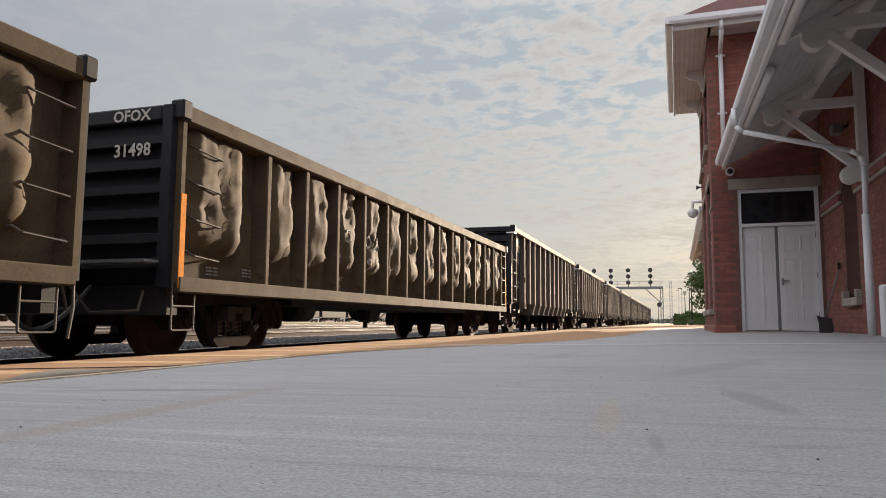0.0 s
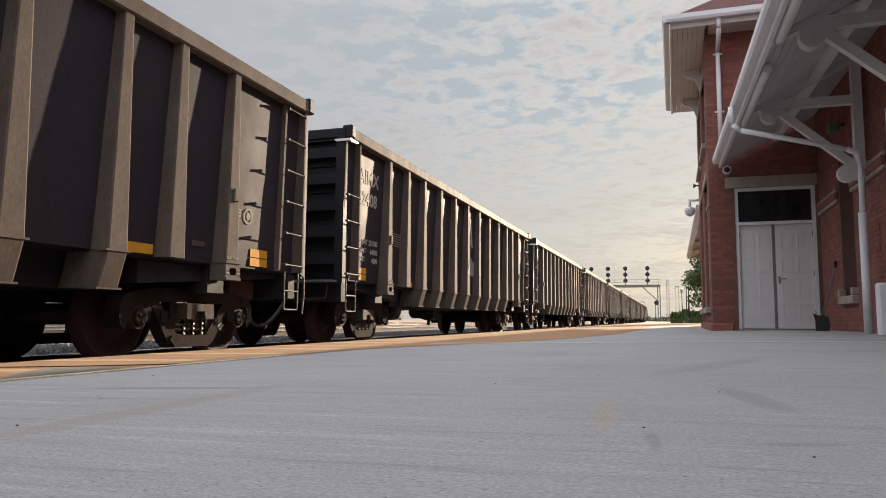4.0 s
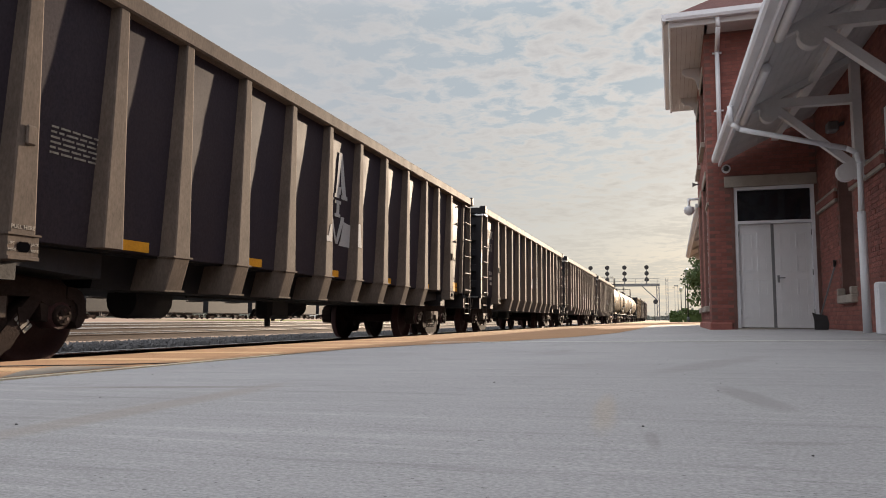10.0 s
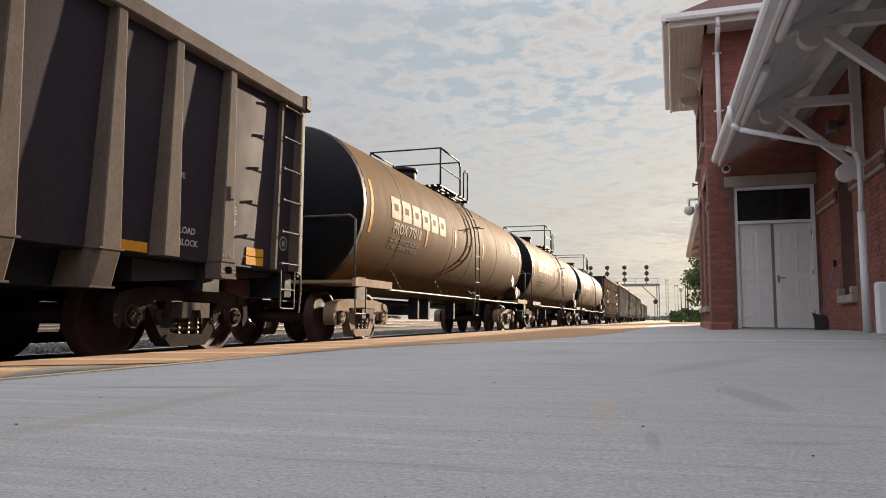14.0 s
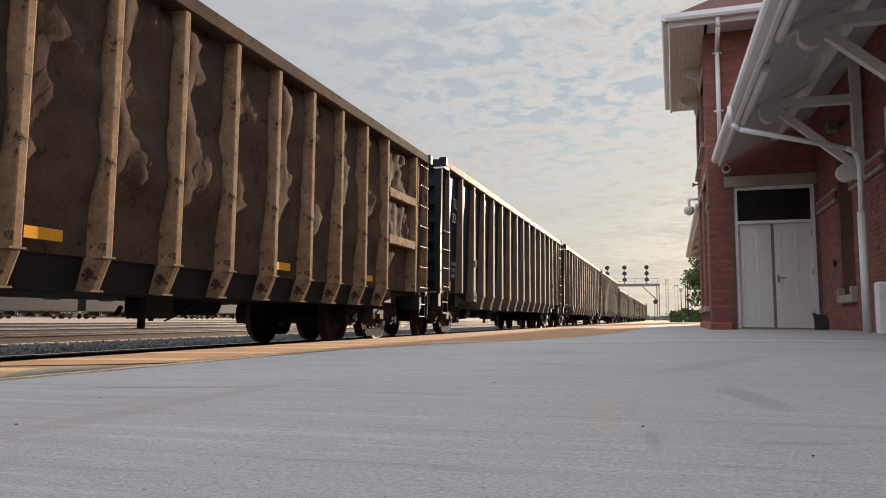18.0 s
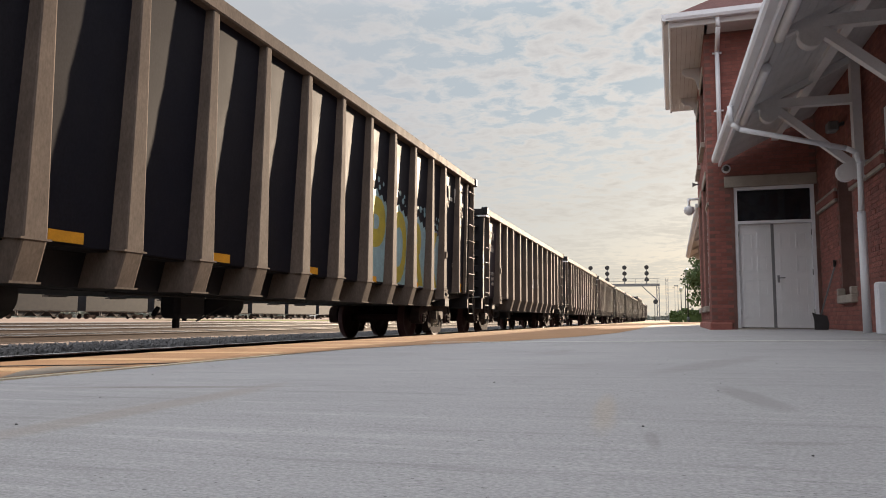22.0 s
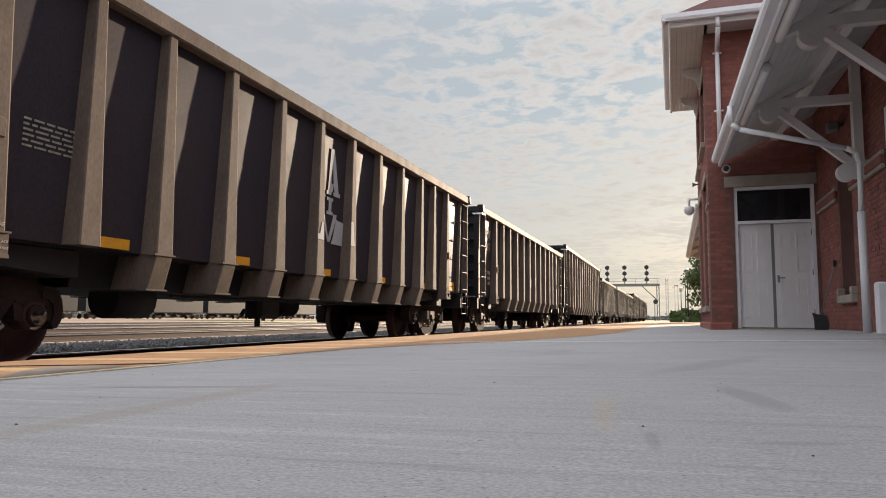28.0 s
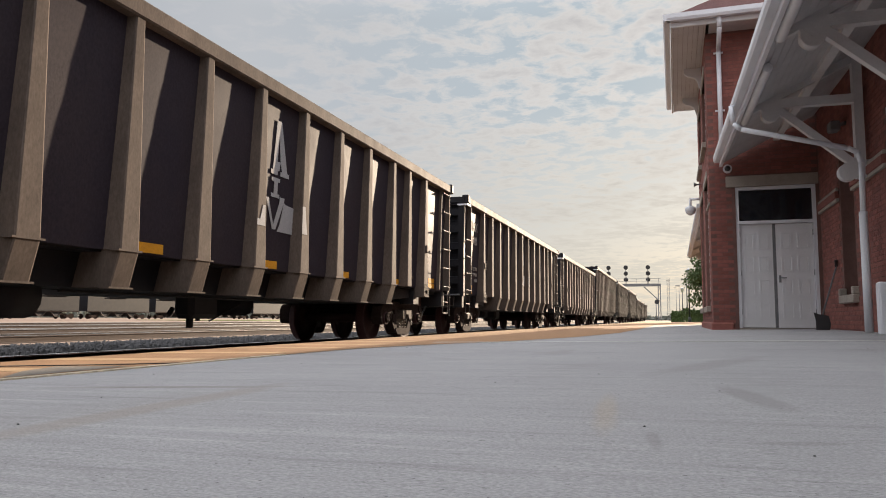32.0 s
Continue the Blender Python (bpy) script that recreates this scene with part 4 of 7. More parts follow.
def make_side_frame():
    """Cast side frame: arched top member, sloping tension members, columns and pedestal jaws."""
    bm = bmesh.new()
    x0, x1 = -0.085, 0.085
    for s in (1, -1):
        top = [(0, 0.78), (0, 0.64), (s * 0.60, 0.62), (s * 0.78, 0.545), (s * 1.06, 0.545), (s * 1.10, 0.60), (s * 1.06, 0.68), (s * 0.92, 0.74), (s * 0.55, 0.78)]
        prism(bm, top, "x", x0, x1)
        prism(bm, [(s * 0.74, 0.66), (s * 0.60, 0.66), (s * 0.27, 0.27), (s * 0.27, 0.15), (s * 0.40, 0.17)], "x", x0 + 0.003, x1 - 0.003)
        prism(bm, [(s * 0.27, 0.65), (s * 0.37, 0.65), (s * 0.37, 0.26), (s * 0.27, 0.22)], "x", x0 + 0.02, x1 - 0.02)
        prism(bm, [(s * 1.02, 0.57), (s * 1.10, 0.60), (s * 1.12, 0.46), (s * 1.06, 0.40), (s * 1.02, 0.42)], "x", x0 + 0.006, x1 - 0.006)
        prism(bm, [(s * 0.68, 0.57), (s * 0.77, 0.57), (s * 0.77, 0.40), (s * 0.70, 0.42)], "x", x0 + 0.006, x1 - 0.006)
    prism(bm, [(-0.40, 0.21), (-0.30, 0.125), (0.30, 0.125), (0.40, 0.21), (0.36, 0.255), (-0.36, 0.255)], "x", x0 - 0.02, x1 + 0.02)
    for s in (1, -1):
        prism(bm, [(s * 0.44, 0.53), (s * 0.56, 0.53), (s * 0.54, 0.40), (s * 0.47, 0.37)], "x", x1 - 0.008, x1 + 0.012)
        nose = [(0.95, 0.725), (1.05, 0.715), (1.12, 0.675), (1.165, 0.60), (1.18, 0.50), (1.165, 0.41), (1.12, 0.345), (1.075, 0.335), (1.06, 0.39), (1.085, 0.47), (1.07, 0.555), (1.02, 0.60), (0.95, 0.61)]
        prism(bm, [(s * a, b) for a, b in nose], "x", x0 - 0.012, x1 + 0.018)
        bar(bm, (x1 + 0.01, s * AXLE, 0.457), (x1 + 0.055, s * AXLE, 0.457), 0.10, 16, 0.085)
        for k in range(3):
            a = k * math.tau / 3 + 0.5
            bar(bm, (x1 + 0.05, s * AXLE + 0.05 * math.cos(a), 0.457 + 0.05 * math.sin(a)), (x1 + 0.075, s * AXLE + 0.05 * math.cos(a), 0.457 + 0.05 * math.sin(a)), 0.016, 6)
    return bm


def make_spring():
    bm = bmesh.new()
    turns, n, r, w = 4, 12, 0.060, 0.020
    for k in range(turns):
        z = 0.27 + 0.056 * k
        rings = []
        for i in range(n):
            a = i * math.tau / n
            ring = []
            for j in range(5):
                b = j * math.tau / 5
                rr = r + w * math.cos(b)
                ring.append(bm.verts.new((rr * math.cos(a), rr * math.sin(a), z + w * math.sin(b) + 0.056 * i / n)))
            rings.append(ring)
        for i in range(n - 1):
            for j in range(5):
                bm.faces.new((rings[i][j], rings[i][(j + 1) % 5], rings[i + 1][(j + 1) % 5], rings[i + 1][j])).smooth = True
    return mesh_of("spring", bm, SPRING)


WHEELSET, SPRING_ME = make_wheelset(), make_spring()
FRAME_DARK, FRAME_TAN = mesh_of("side_frame", make_side_frame(), TRUCK), mesh_of("side_frame", make_side_frame(), TRUCK_TAN)
_b = bmesh.new()
box(_b, -1.16, 1.16, -0.21, 0.21, 0.44, 0.62)
box(_b, -0.4, 0.4, -0.25, 0.25, 0.60, 0.74)
BOLSTER = mesh_of("bolster", _b, TRUCK)
_b = bmesh.new()
prism(_b, [(-0.245, 0.44), (-0.245, 0.615), (0.245, 0.615), (0.245, 0.44), (0.095, 0.44), (0.075, 0.53), (-0.075, 0.53), (-0.095, 0.44)], "x", 1.05, 1.195)
BOLSTER_END = mesh_of("bolster_end", _b, PAD)
_b = bmesh.new()
for k in range(4):
    box(_b, 0.0, 0.004, -0.05, 0.05, -0.045 * k - 0.03, -0.045 * k)
CAST_MARK = mesh_of("casting_mark", _b, LETTER_DIM)


def add_truck(car, y, tan=False):
    t = new("truck")
    t.parent = car
    t.matrix_basis = pose(0, y, 0)
    tagged(t, "tan dust-covered cast truck" if tan else "")
    for x in (1.0, -1.0):
        piece("side_frame", FRAME_TAN if tan else FRAME_DARK, t, pose(x, 0, 0))
        for k in ((-0.165, 0, 0.165) if x > 0 else ()):
            piece("spring", SPRING_ME, t, pose(x + 0.02, k, 0))
    piece("bolster", BOLSTER, t)
    for s in (0, 180):
        piece("bolster_end", BOLSTER_END, t, pose(0, 0, 0, 0, 0, s), "worn pale bolster end")
    piece("casting_mark", CAST_MARK, t, pose(1.084, 0.46, 0.46, 40, 0, 0), "pale painted marks")
    for s in (-AXLE, AXLE):
        piece("wheelset", WHEELSET, t, pose(0, s, 0.457))
    return t


def dent_of(y, z, y0, y1, z0, z1, amp, seed, edges):
    """How far a side sheet stands out at a place: dished and dented bay by bay between the posts."""
    lo = max([b for b in edges if b <= y + 1e-6], default=y0)
    hi = min([b for b in edges if b > y + 1e-6], default=y1)
    u = min(1, max(0, (y - lo) / max(0.05, hi - lo)))
    v = min(1, max(0, (z - z0) / (z1 - z0)))
    a = noise.noise(Vector((y * 1.7 + seed * 7.1, z * 1.9, seed * 3.3)))
    b = noise.noise(Vector((y * 4.3 - seed, z * 3.7, seed)))
    if amp < 0.05:
        swell = math.sin(math.pi * u) ** 0.7 * math.sin(math.pi * v) ** 0.6
        return amp * swell * (0.55 + 0.8 * a + 0.35 * b) + 0.04 - 0.08 * (1 - v)
    c = noise.noise(Vector((y * 9.0 + seed, z * 8.0, seed * 2.0)))
    if amp < 0.2:
        swell = min(1.0, 2.6 * math.sin(math.pi * u)) * min(1.0, 7.0 * max(0.0, v - 0.14)) * min(1.0, 10.0 * (1 - v))
        return min(amp * swell * (0.60 + 0.50 * a + 0.40 * b + 0.22 * c), 0.15)
    swell = min(1.0, 7 * max(0, u - 0.04)) * min(1.0, 5 * max(0.0, 0.84 - u)) * min(1.0, 7.0 * max(0.0, v - 0.14)) * min(1.0, 10.0 * (1 - v))
    return min(amp * swell * (0.80 + 0.28 * a + 0.30 * b + 0.16 * c), 0.20)


def wavy_side(bm, x, y0, y1, z0, z1, amp, seed, bays, facing=1):
    """A steel side sheet between posts. bays: the posts' places."""
    ny, nz = max(8, int((y1 - y0) * (6 if amp < 0.05 else 13))), (12 if amp < 0.05 else 24)
    edges = sorted(bays)
    g = []
    for i in range(ny + 1):
        y = y0 + (y1 - y0) * i / ny
        zs = [z0 + (z1 - z0) * k / nz for k in range(nz + 1)]
        g.append([bm.verts.new((x + facing * dent_of(y, z, y0, y1, z0, z1, amp, seed, edges), y, z)) for z in zs])
    for i in range(ny):
        for k in range(nz):
            q = (g[i][k], g[i + 1][k], g[i + 1][k + 1], g[i][k + 1])
            bm.faces.new(q if facing > 0 else q[::-1]).smooth = True


def open_car(name, label, group, length, top, kink, folds, spacing, paint, amp, seed, drop=0.72, inset=0.10, deep=0.14, straight=False, tan=False, rib_w=0.18, jack=True, shift=0.045, places=None, end_posts=None, end_at=0.0, taper=0.0, end_ribs=6, post_paint=None, near_rungs=4, jack_at=-1):
    """An open-topped coal car or gondola with outside posts."""
    car = thing(name, label, "freight car", group)
    h = length / 2
    xs = 1.60 - deep
    posts = [spacing * (k - (folds - 1) / 2) + shift for k in range(folds)]
    last = spacing * (folds - 1) / 2
    ends = [last + spacing * 0.83, last + spacing * 1.73]
    if straight:
        posts = places or [spacing * (k - (folds - 1) / 2) for k in range(folds)]
        ends = []
    end_shift = shift
    if end_posts:
        ends, end_shift = list(end_posts), end_at
    all_posts = posts + [e + end_shift for e in ends] + [end_shift - e for e in ends]
    framed = taper > 0
    # shell: side sheets, end sheets, floor, tub
    bm = bmesh.new()
    bays = all_posts + [-h + 0.05, h - 0.05]
    bm.free()
    for f in (1, -1):
        bm = bmesh.new()
        wavy_side(bm, xs * f, -h + 0.06, h - 0.06, kink, top - 0.05, amp, seed, bays, f)
        part("side_sheet", bm, paint, car)
        bm = bmesh.new()
        box(bm, xs * f - 0.06 * f - 0.004, xs * f - 0.06 * f + 0.004, -h + 0.1, h - 0.1, kink + 0.03, top - 0.06)
        part("lining", bm, CAR_END, car)
    bm = bmesh.new()
    box(bm, -xs + 0.07, xs - 0.07, -h + 0.06, h - 0.06, kink - 0.02, kink + 0.02)
    part("floor_sheet", bm, CAR_END, car)
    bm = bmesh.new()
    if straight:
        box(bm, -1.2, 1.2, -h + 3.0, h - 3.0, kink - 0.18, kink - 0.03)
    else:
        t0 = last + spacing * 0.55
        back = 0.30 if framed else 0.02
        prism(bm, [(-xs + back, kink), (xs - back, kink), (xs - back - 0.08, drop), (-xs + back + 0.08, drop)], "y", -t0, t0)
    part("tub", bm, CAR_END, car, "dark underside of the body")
    # ends with horizontal corrugations, or a frame of plates with six pockets on each side
    n = end_ribs
    hh = (top - kink) / n * 0.42
    bm = bmesh.new()
    prism(bm, [(-0.10, 0.02), (-0.10, hh - 0.02), (0, hh), (0, 0)], "x", -1.40, 1.40)
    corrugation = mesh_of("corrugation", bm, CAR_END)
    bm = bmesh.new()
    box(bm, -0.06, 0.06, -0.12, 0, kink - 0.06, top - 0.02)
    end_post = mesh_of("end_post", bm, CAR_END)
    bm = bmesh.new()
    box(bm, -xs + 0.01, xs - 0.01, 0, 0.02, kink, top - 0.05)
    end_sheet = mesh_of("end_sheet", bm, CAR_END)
    if framed:
        bm = bmesh.new()
        box(bm, -0.735, 0.735, -0.10, 0, kink - 0.06, top - 0.19)
        pitch = 0.425
        zs = [kink + 0.005 + pitch * k for k in range(int((top - kink - 0.10) / pitch) + 1)]
        for side in (1, -1):
            a, b = sorted((side * 1.375, side * 1.41))
            box(bm, a, b, -0.10, 0, kink - 0.06, top - 0.19)
            a, b = sorted((side * 0.735, side * 1.375))
            box(bm, a, b, -0.10, 0, kink - 0.06, kink + 0.005)
            for z in zs:
                z1 = min(z + 0.425, top - 0.19)
                prism(bm, [(-0.10, z + 0.245), (0, z + 0.225), (0, z1), (-0.10, z1 - 0.015)] if z1 - z > 0.3 else [(-0.1, z1 - 0.02), (0, z1 - 0.04), (0, z1), (-0.1, z1)], "x", a, b)
                if z1 - z > 0.3:
                    bar(bm, (a + 0.08, -0.012, z + 0.12), (b - 0.08, -0.012, z + 0.12), 0.008, 6)
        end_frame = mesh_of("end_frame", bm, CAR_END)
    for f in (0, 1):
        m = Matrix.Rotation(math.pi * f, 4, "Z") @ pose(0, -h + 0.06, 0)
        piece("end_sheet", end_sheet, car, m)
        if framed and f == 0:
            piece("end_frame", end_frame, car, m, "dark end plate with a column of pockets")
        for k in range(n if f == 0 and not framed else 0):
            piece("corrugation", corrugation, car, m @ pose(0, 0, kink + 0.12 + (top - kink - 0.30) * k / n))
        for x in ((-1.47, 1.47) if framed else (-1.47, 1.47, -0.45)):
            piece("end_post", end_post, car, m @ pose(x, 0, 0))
    # top chord all round
    for f in (1, -1):
        bm = bmesh.new()
        a, b = sorted((f * (xs - 0.02), f * 1.625))
        chamfer_box(bm, a, b, -h, h, top - 0.185, top, 0.018)
        part("top_chord", bm, CAR_EDGE if amp < 0.05 else paint, car)
        bm = bmesh.new()
        a, b = sorted((f * (h - 0.14), f * (h + 0.03)))
        chamfer_box(bm, -xs + 0.02, xs - 0.02, a, b, top - 0.17, top - 0.005, 0.018)
        part("end_chord", bm, CAR_END, car)
        for x in (1.56, -1.56):
            bm = bmesh.new()
            a, b = sorted((f * (h - 0.12), f * (h + 0.035)))
            chamfer_box(bm, x - 0.085, x + 0.085, a, b, top - 0.175, top + 0.035, 0.02)
            part("corner_cap", bm, CAR_END, car)
    # posts: a hat section, folded in at the foot of the tub
    w = rib_w / 2
    edge = CAR_EDGE if amp < 0.05 else (post_paint or paint)

    def post(foot, fold, w=w):
        bm = bmesh.new()
        def hat(xo, z, dx=0.0, w=w):
            return [(xs - 0.05 + dx, -w - 0.02, z), (xo - 0.012, -w, z), (xo, -w + 0.012, z), (xo, w - 0.020, z), (xo - 0.005, w - 0.008, z), (xo - 0.014, w, z), (xs - 0.05 + dx, w + 0.02, z)]
        levels = [hat(1.60, top - 0.18, 0, max(0.05, w - taper)), hat(1.60, foot, 0, w)]
        if fold:
            gusset = 0.26 if framed else 0.0
            levels.append([(p[0] - (gusset if i in (0, 6) else 0), p[1], foot - 0.001) for i, p in enumerate(hat(1.60, foot))])
            levels.append([(p[0] - inset - (gusset if i in (0, 6) else 0), p[1] * 1.06, drop) for i, p in enumerate(hat(1.60, drop))])
        rings = [[bm.verts.new(p) for p in l] for l in levels]
        for a, b in zip(rings, rings[1:]):
            for i in range(6):
                bm.faces.new((a[i], a[i + 1], b[i + 1], b[i]))
        bm.faces.new(rings[-1])
        if fold:
            box(bm, 1.50, 1.607, -w - 0.03, w + 0.03, foot - 0.012, foot + 0.006)
            box(bm, 1.50 - inset, 1.615 - inset, -w - 0.03, w + 0.03, drop - 0.012, drop + 0.006)
        bmesh.ops.recalc_face_normals(bm, faces=bm.faces[:])
        me = bpy.data.meshes.new("post")
        bm.to_mesh(me)
        bm.free()
        me.materials.append(edge)
        return me

    folded, plain, short = post(kink, not straight), post(kink, False), post(kink, False, 0.06 if jack_at == 0 else w)
    turn = Matrix.Rotation(math.pi, 4, "Z")
    for y in posts:
        piece("post", folded, car, pose(0, y, 0))
        piece("post", folded, car, turn @ pose(0, y, 0))
    for k, e in enumerate(ends):
        for s in (1, -1):
            me = plain if k == 0 else short
            piece("post", me, car, pose(0, s * e + end_shift, 0))
            piece("post", me, car, turn @ pose(0, s * e + end_shift, 0))
    if jack and ends:
        bm = bmesh.new()
        prism(bm, [(1.40, kink + 0.01), (1.608, kink + 0.01), (1.608, kink - 0.15), (1.622, kink - 0.155), (1.622, kink - 0.18), (1.40, kink - 0.18)], "y", -0.14, 0.14)
        box(bm, 1.45, 1.622, -0.15, 0.15, kink + 0.010, kink + 0.026)
        pad = mesh_of("jack_pad", bm, edge)
        # a black plate on the pad face, coloured as the shade inside a slot
        bm = bmesh.new()
        prism(bm, [(-0.035, kink - 0.12), (0.035, kink - 0.12), (0.06, kink - 0.095), (0.06, kink - 0.065), (0.035, kink - 0.04), (-0.035, kink - 0.04), (-0.06, kink - 0.065), (-0.06, kink - 0.095)], "x", 1.606, 1.612)
        slot = mesh_of("jack_slot", bm, SLOT)
        bm = bmesh.new()
        chamfer_box(bm, 1.598, 1.632, -0.045, 0.045, 1.79, 1.95, 0.012)
        lug = mesh_of("post_lug", bm, edge)
        for s in (1, -1):
            for m in (pose(0, s * ends[jack_at] + end_shift, 0), turn @ pose(0, s * ends[jack_at] + end_shift, 0)):
                p = piece("jack_pad", pad, car, m)
                piece("jack_slot", slot, p)
                if framed:
                    piece("post_lug", lug, car, m)
    # ladders, sill steps and corner stiles
    first_rung, rise_of = kink + 0.09, 0.418
    LW = 0.45
    bm = bmesh.new()
    bar(bm, (1.592, -0.01, 0), (1.592, LW + 0.01, 0), 0.011, 6)
    for e in (0.0, LW):
        bar(bm, (1.555, e, 0), (1.605, e, 0), 0.019, 6)
    rung = mesh_of("rung", bm, IRON)
    bm = bmesh.new()
    if straight:
        box(bm, xs - 0.02, 1.60, -0.03, 0.03, kink - 0.02, top - 0.17)
    else:
        chamfer_box(bm, xs - 0.03, 1.590, -0.022, 0.022, kink + 0.01, top - 0.18, 0.006)
    stile = mesh_of("stile", bm, edge)
    bm = bmesh.new()
    prism(bm, [(xs - 0.03, kink + 0.01), (1.505, kink + 0.01), (1.555, top - 0.18), (xs - 0.03, top - 0.18)], "y", -0.022, 0.022)
    thin_stile = mesh_of("stile", bm, edge)
    bm = bmesh.new()
    pipe(bm, [(1.57, 0, kink + 0.0), (1.57, 0, kink - 0.48), (1.57, 0.02, kink - 0.495), (1.57, 0.33, kink - 0.495), (1.57, 0.35, kink - 0.48), (1.57, 0.35, kink + 0.0)], 0.011, 6)
    bar(bm, (1.57, 0, kink - 0.25), (1.57, 0.35, kink - 0.25), 0.012, 6)
    step = mesh_of("step", bm, IRON)
    bm = bmesh.new()
    pipe(bm, [(1.50, 0, kink + 0.02), (1.57, 0.03, kink - 0.06), (1.57, 0.04, kink - 0.30), (1.57, 0.0, kink - 0.55)], 0.014, 6)
    lever = mesh_of("cut_lever_handle", bm, IRON)
    for s in (1, -1):
        for side in (0, 1):
            m = Matrix.Rotation(math.pi * side, 4, "Z")
            y = (-h - 0.02) if s > 0 else h - 0.57
            piece("step", step, car, m @ pose(0, y + 0.02, 0))
            if s < 0 and not side:
                piece("cut_lever_handle", lever, car, m @ pose(0, h - 0.07, 0))
            if straight:
                piece("stile", stile, car, m @ pose(0, -h + 0.06 if s > 0 else h - 0.06, 0))
                continue
            lad = piece("ladder", thin_stile, car, m @ pose(0, y, 0), "steel ladder on the car corner")
            piece("stile", stile, lad, pose(0, LW, 0))
            if side:
                continue
            count = int((top - 0.20 - first_rung) / rise_of) + 1
            for k in range(count if s < 0 else near_rungs):
                piece("rung", rung, lad, pose(0, 0, first_rung + rise_of * k))
    # underframe: sill, couplers, brake gear
    bm = bmesh.new()
    box(bm, -0.25, 0.25, -h - 0.1, h + 0.1, 0.74, 0.98)
    part("centre_sill", bm, UNDER, car)
    for f in (0, 1):
        m = Matrix.Rotation(math.pi * f, 4, "Z")
        if not f:
            bm = bmesh.new()
            box(bm, -1.45, 1.45, -h + 0.08, -h + 0.24, kink - 0.34, kink - 0.025)
            end_sill = mesh_of("end_sill", bm, UNDER)
            bm = bmesh.new()
            box(bm, -1.38, 1.38, -h + 1.60, -h + 1.90, 0.74, kink - 0.025)
            body_bolster = mesh_of("body_bolster", bm, UNDER)
            bm = bmesh.new()
            prism(bm, [(-h + 2.9, 0.80), (-h + 2.9, kink - 0.03), (-h + 0.3, kink - 0.03), (-h + 0.3, kink - 0.08)], "x", -1.28, 1.28)
            slope_sheet = mesh_of("slope_sheet", bm, UNDER)
        piece("end_sill", end_sill, car, m)
        piece("body_bolster", body_bolster, car, m)
        piece("slope_sheet", slope_sheet, car, m)
    bm = bmesh.new()
    box(bm, 0.35, 1.45, -h - 0.28, -h - 0.07, 1.02, 1.05)
    me = mesh_of("crossover_plate", bm, STEEL)
    piece("crossover_plate", me, car, None, "pale galvanised crossover plate")
    piece("crossover_plate", me, car, Matrix.Rotation(math.pi, 4, "Z"), "pale galvanised crossover plate")
    if top > 3.2 and amp < 0.05:
        bm = bmesh.new()
        prism(bm, [(-h - 0.05, top - 0.245), (-h + 0.20, top - 0.235), (-h + 0.24, top - 0.22), (-h + 0.24, top - 0.20), (-h - 0.05, top - 0.20)], "x", 1.606, 1.640)
        prism(bm, [(1.36, top - 0.215), (1.40, top - 0.24), (1.640, top - 0.235), (1.640, top - 0.20), (1.36, top - 0.20)], "y", -h - 0.085, -h - 0.05)
        me = mesh_of("handhold", bm, WHITE)
        piece("handhold", me, car, None, "white painted corner handhold")
        piece("handhold", me, car, Matrix.Rotation(math.pi, 4, "Z"), "white painted corner handhold")
    bm = bmesh.new()
    c0 = -1.1 if framed and top > 3.8 else -0.25
    chamfer_box(bm, 0.36, 0.66, c0 - 0.28, c0 + 0.30, 0.43, 0.80, 0.06)
    bar(bm, (0.5, c0 - 0.10, 0.55), (0.5, c0 - 0.10, 0.31), 0.045, 8)
    bar(bm, (0.5, c0 + 0.06, 0.55), (0.5, c0 + 0.06, 0.40), 0.03, 8)
    bar(bm, (0.44, c0 - 0.36, 0.56), (0.44, c0 - 0.44, 0.47), 0.03, 6)
    bar(bm, (0.5, c0 + 0.30, 0.40), (0.5, c0 + 0.95, 0.62), 0.012, 6)
    bar(bm, (0.6, -3.6, 0.73), (0.6, 3.6, 0.73), 0.02, 6)
    bar(bm, (0.9, -2.8, 0.69), (0.9, 1.4, 0.69), 0.014, 6)
    bar(bm, (0.5, c0 - 3.15, 0.64), (0.5, c0 - 2.55, 0.64), 0.21, 16)
    bar(bm, (-0.5, c0 + 1.6, 0.66), (-0.5, c0 + 2.6, 0.66), 0.19, 12)
    part("brake_gear", bm, UNDER, car, "brake cylinders and rods under the car")
    for f in (1, -1):
        bm = bmesh.new()
        a, b = sorted((f * (h + 0.05), f * (h + 0.55)))
        chamfer_box(bm, -0.10, 0.10, a, b, 0.76, 0.94, 0.03)
        chamfer_box(bm, -0.17, 0.17, f * (h + 0.56) - 0.09, f * (h + 0.56) + 0.09, 0.70, 1.0, 0.04)
        part("coupler", bm, TRUCK, car)
        bm = bmesh.new()
        p0 = Vector((0.55, f * h, 0.80))
        pts = [p0 + Vector((-0.1 * k / 5, f * 0.62 * k / 5, -0.46 * math.sin(math.pi * 0.5 * k / 5))) for k in range(6)]
        pipe(bm, pts, 0.026, 6)
        part("air_hose", bm, BLACK, car)
        bm = bmesh.new()
        pipe(bm, [(1.30, f * (h + 0.1), kink - 0.1), (1.30, f * (h + 0.16), kink - 0.30), (0.7, f * (h + 0.16), kink - 0.32), (0.3, f * (h + 0.2), 0.95)], 0.015, 6)
        part("uncoupling_lever", bm, IRON, car)
    bm = bmesh.new()
    chamfer_box(bm, 0.30, 1.0, h - 0.95, h - 0.35, 0.70, 0.97, 0.03)
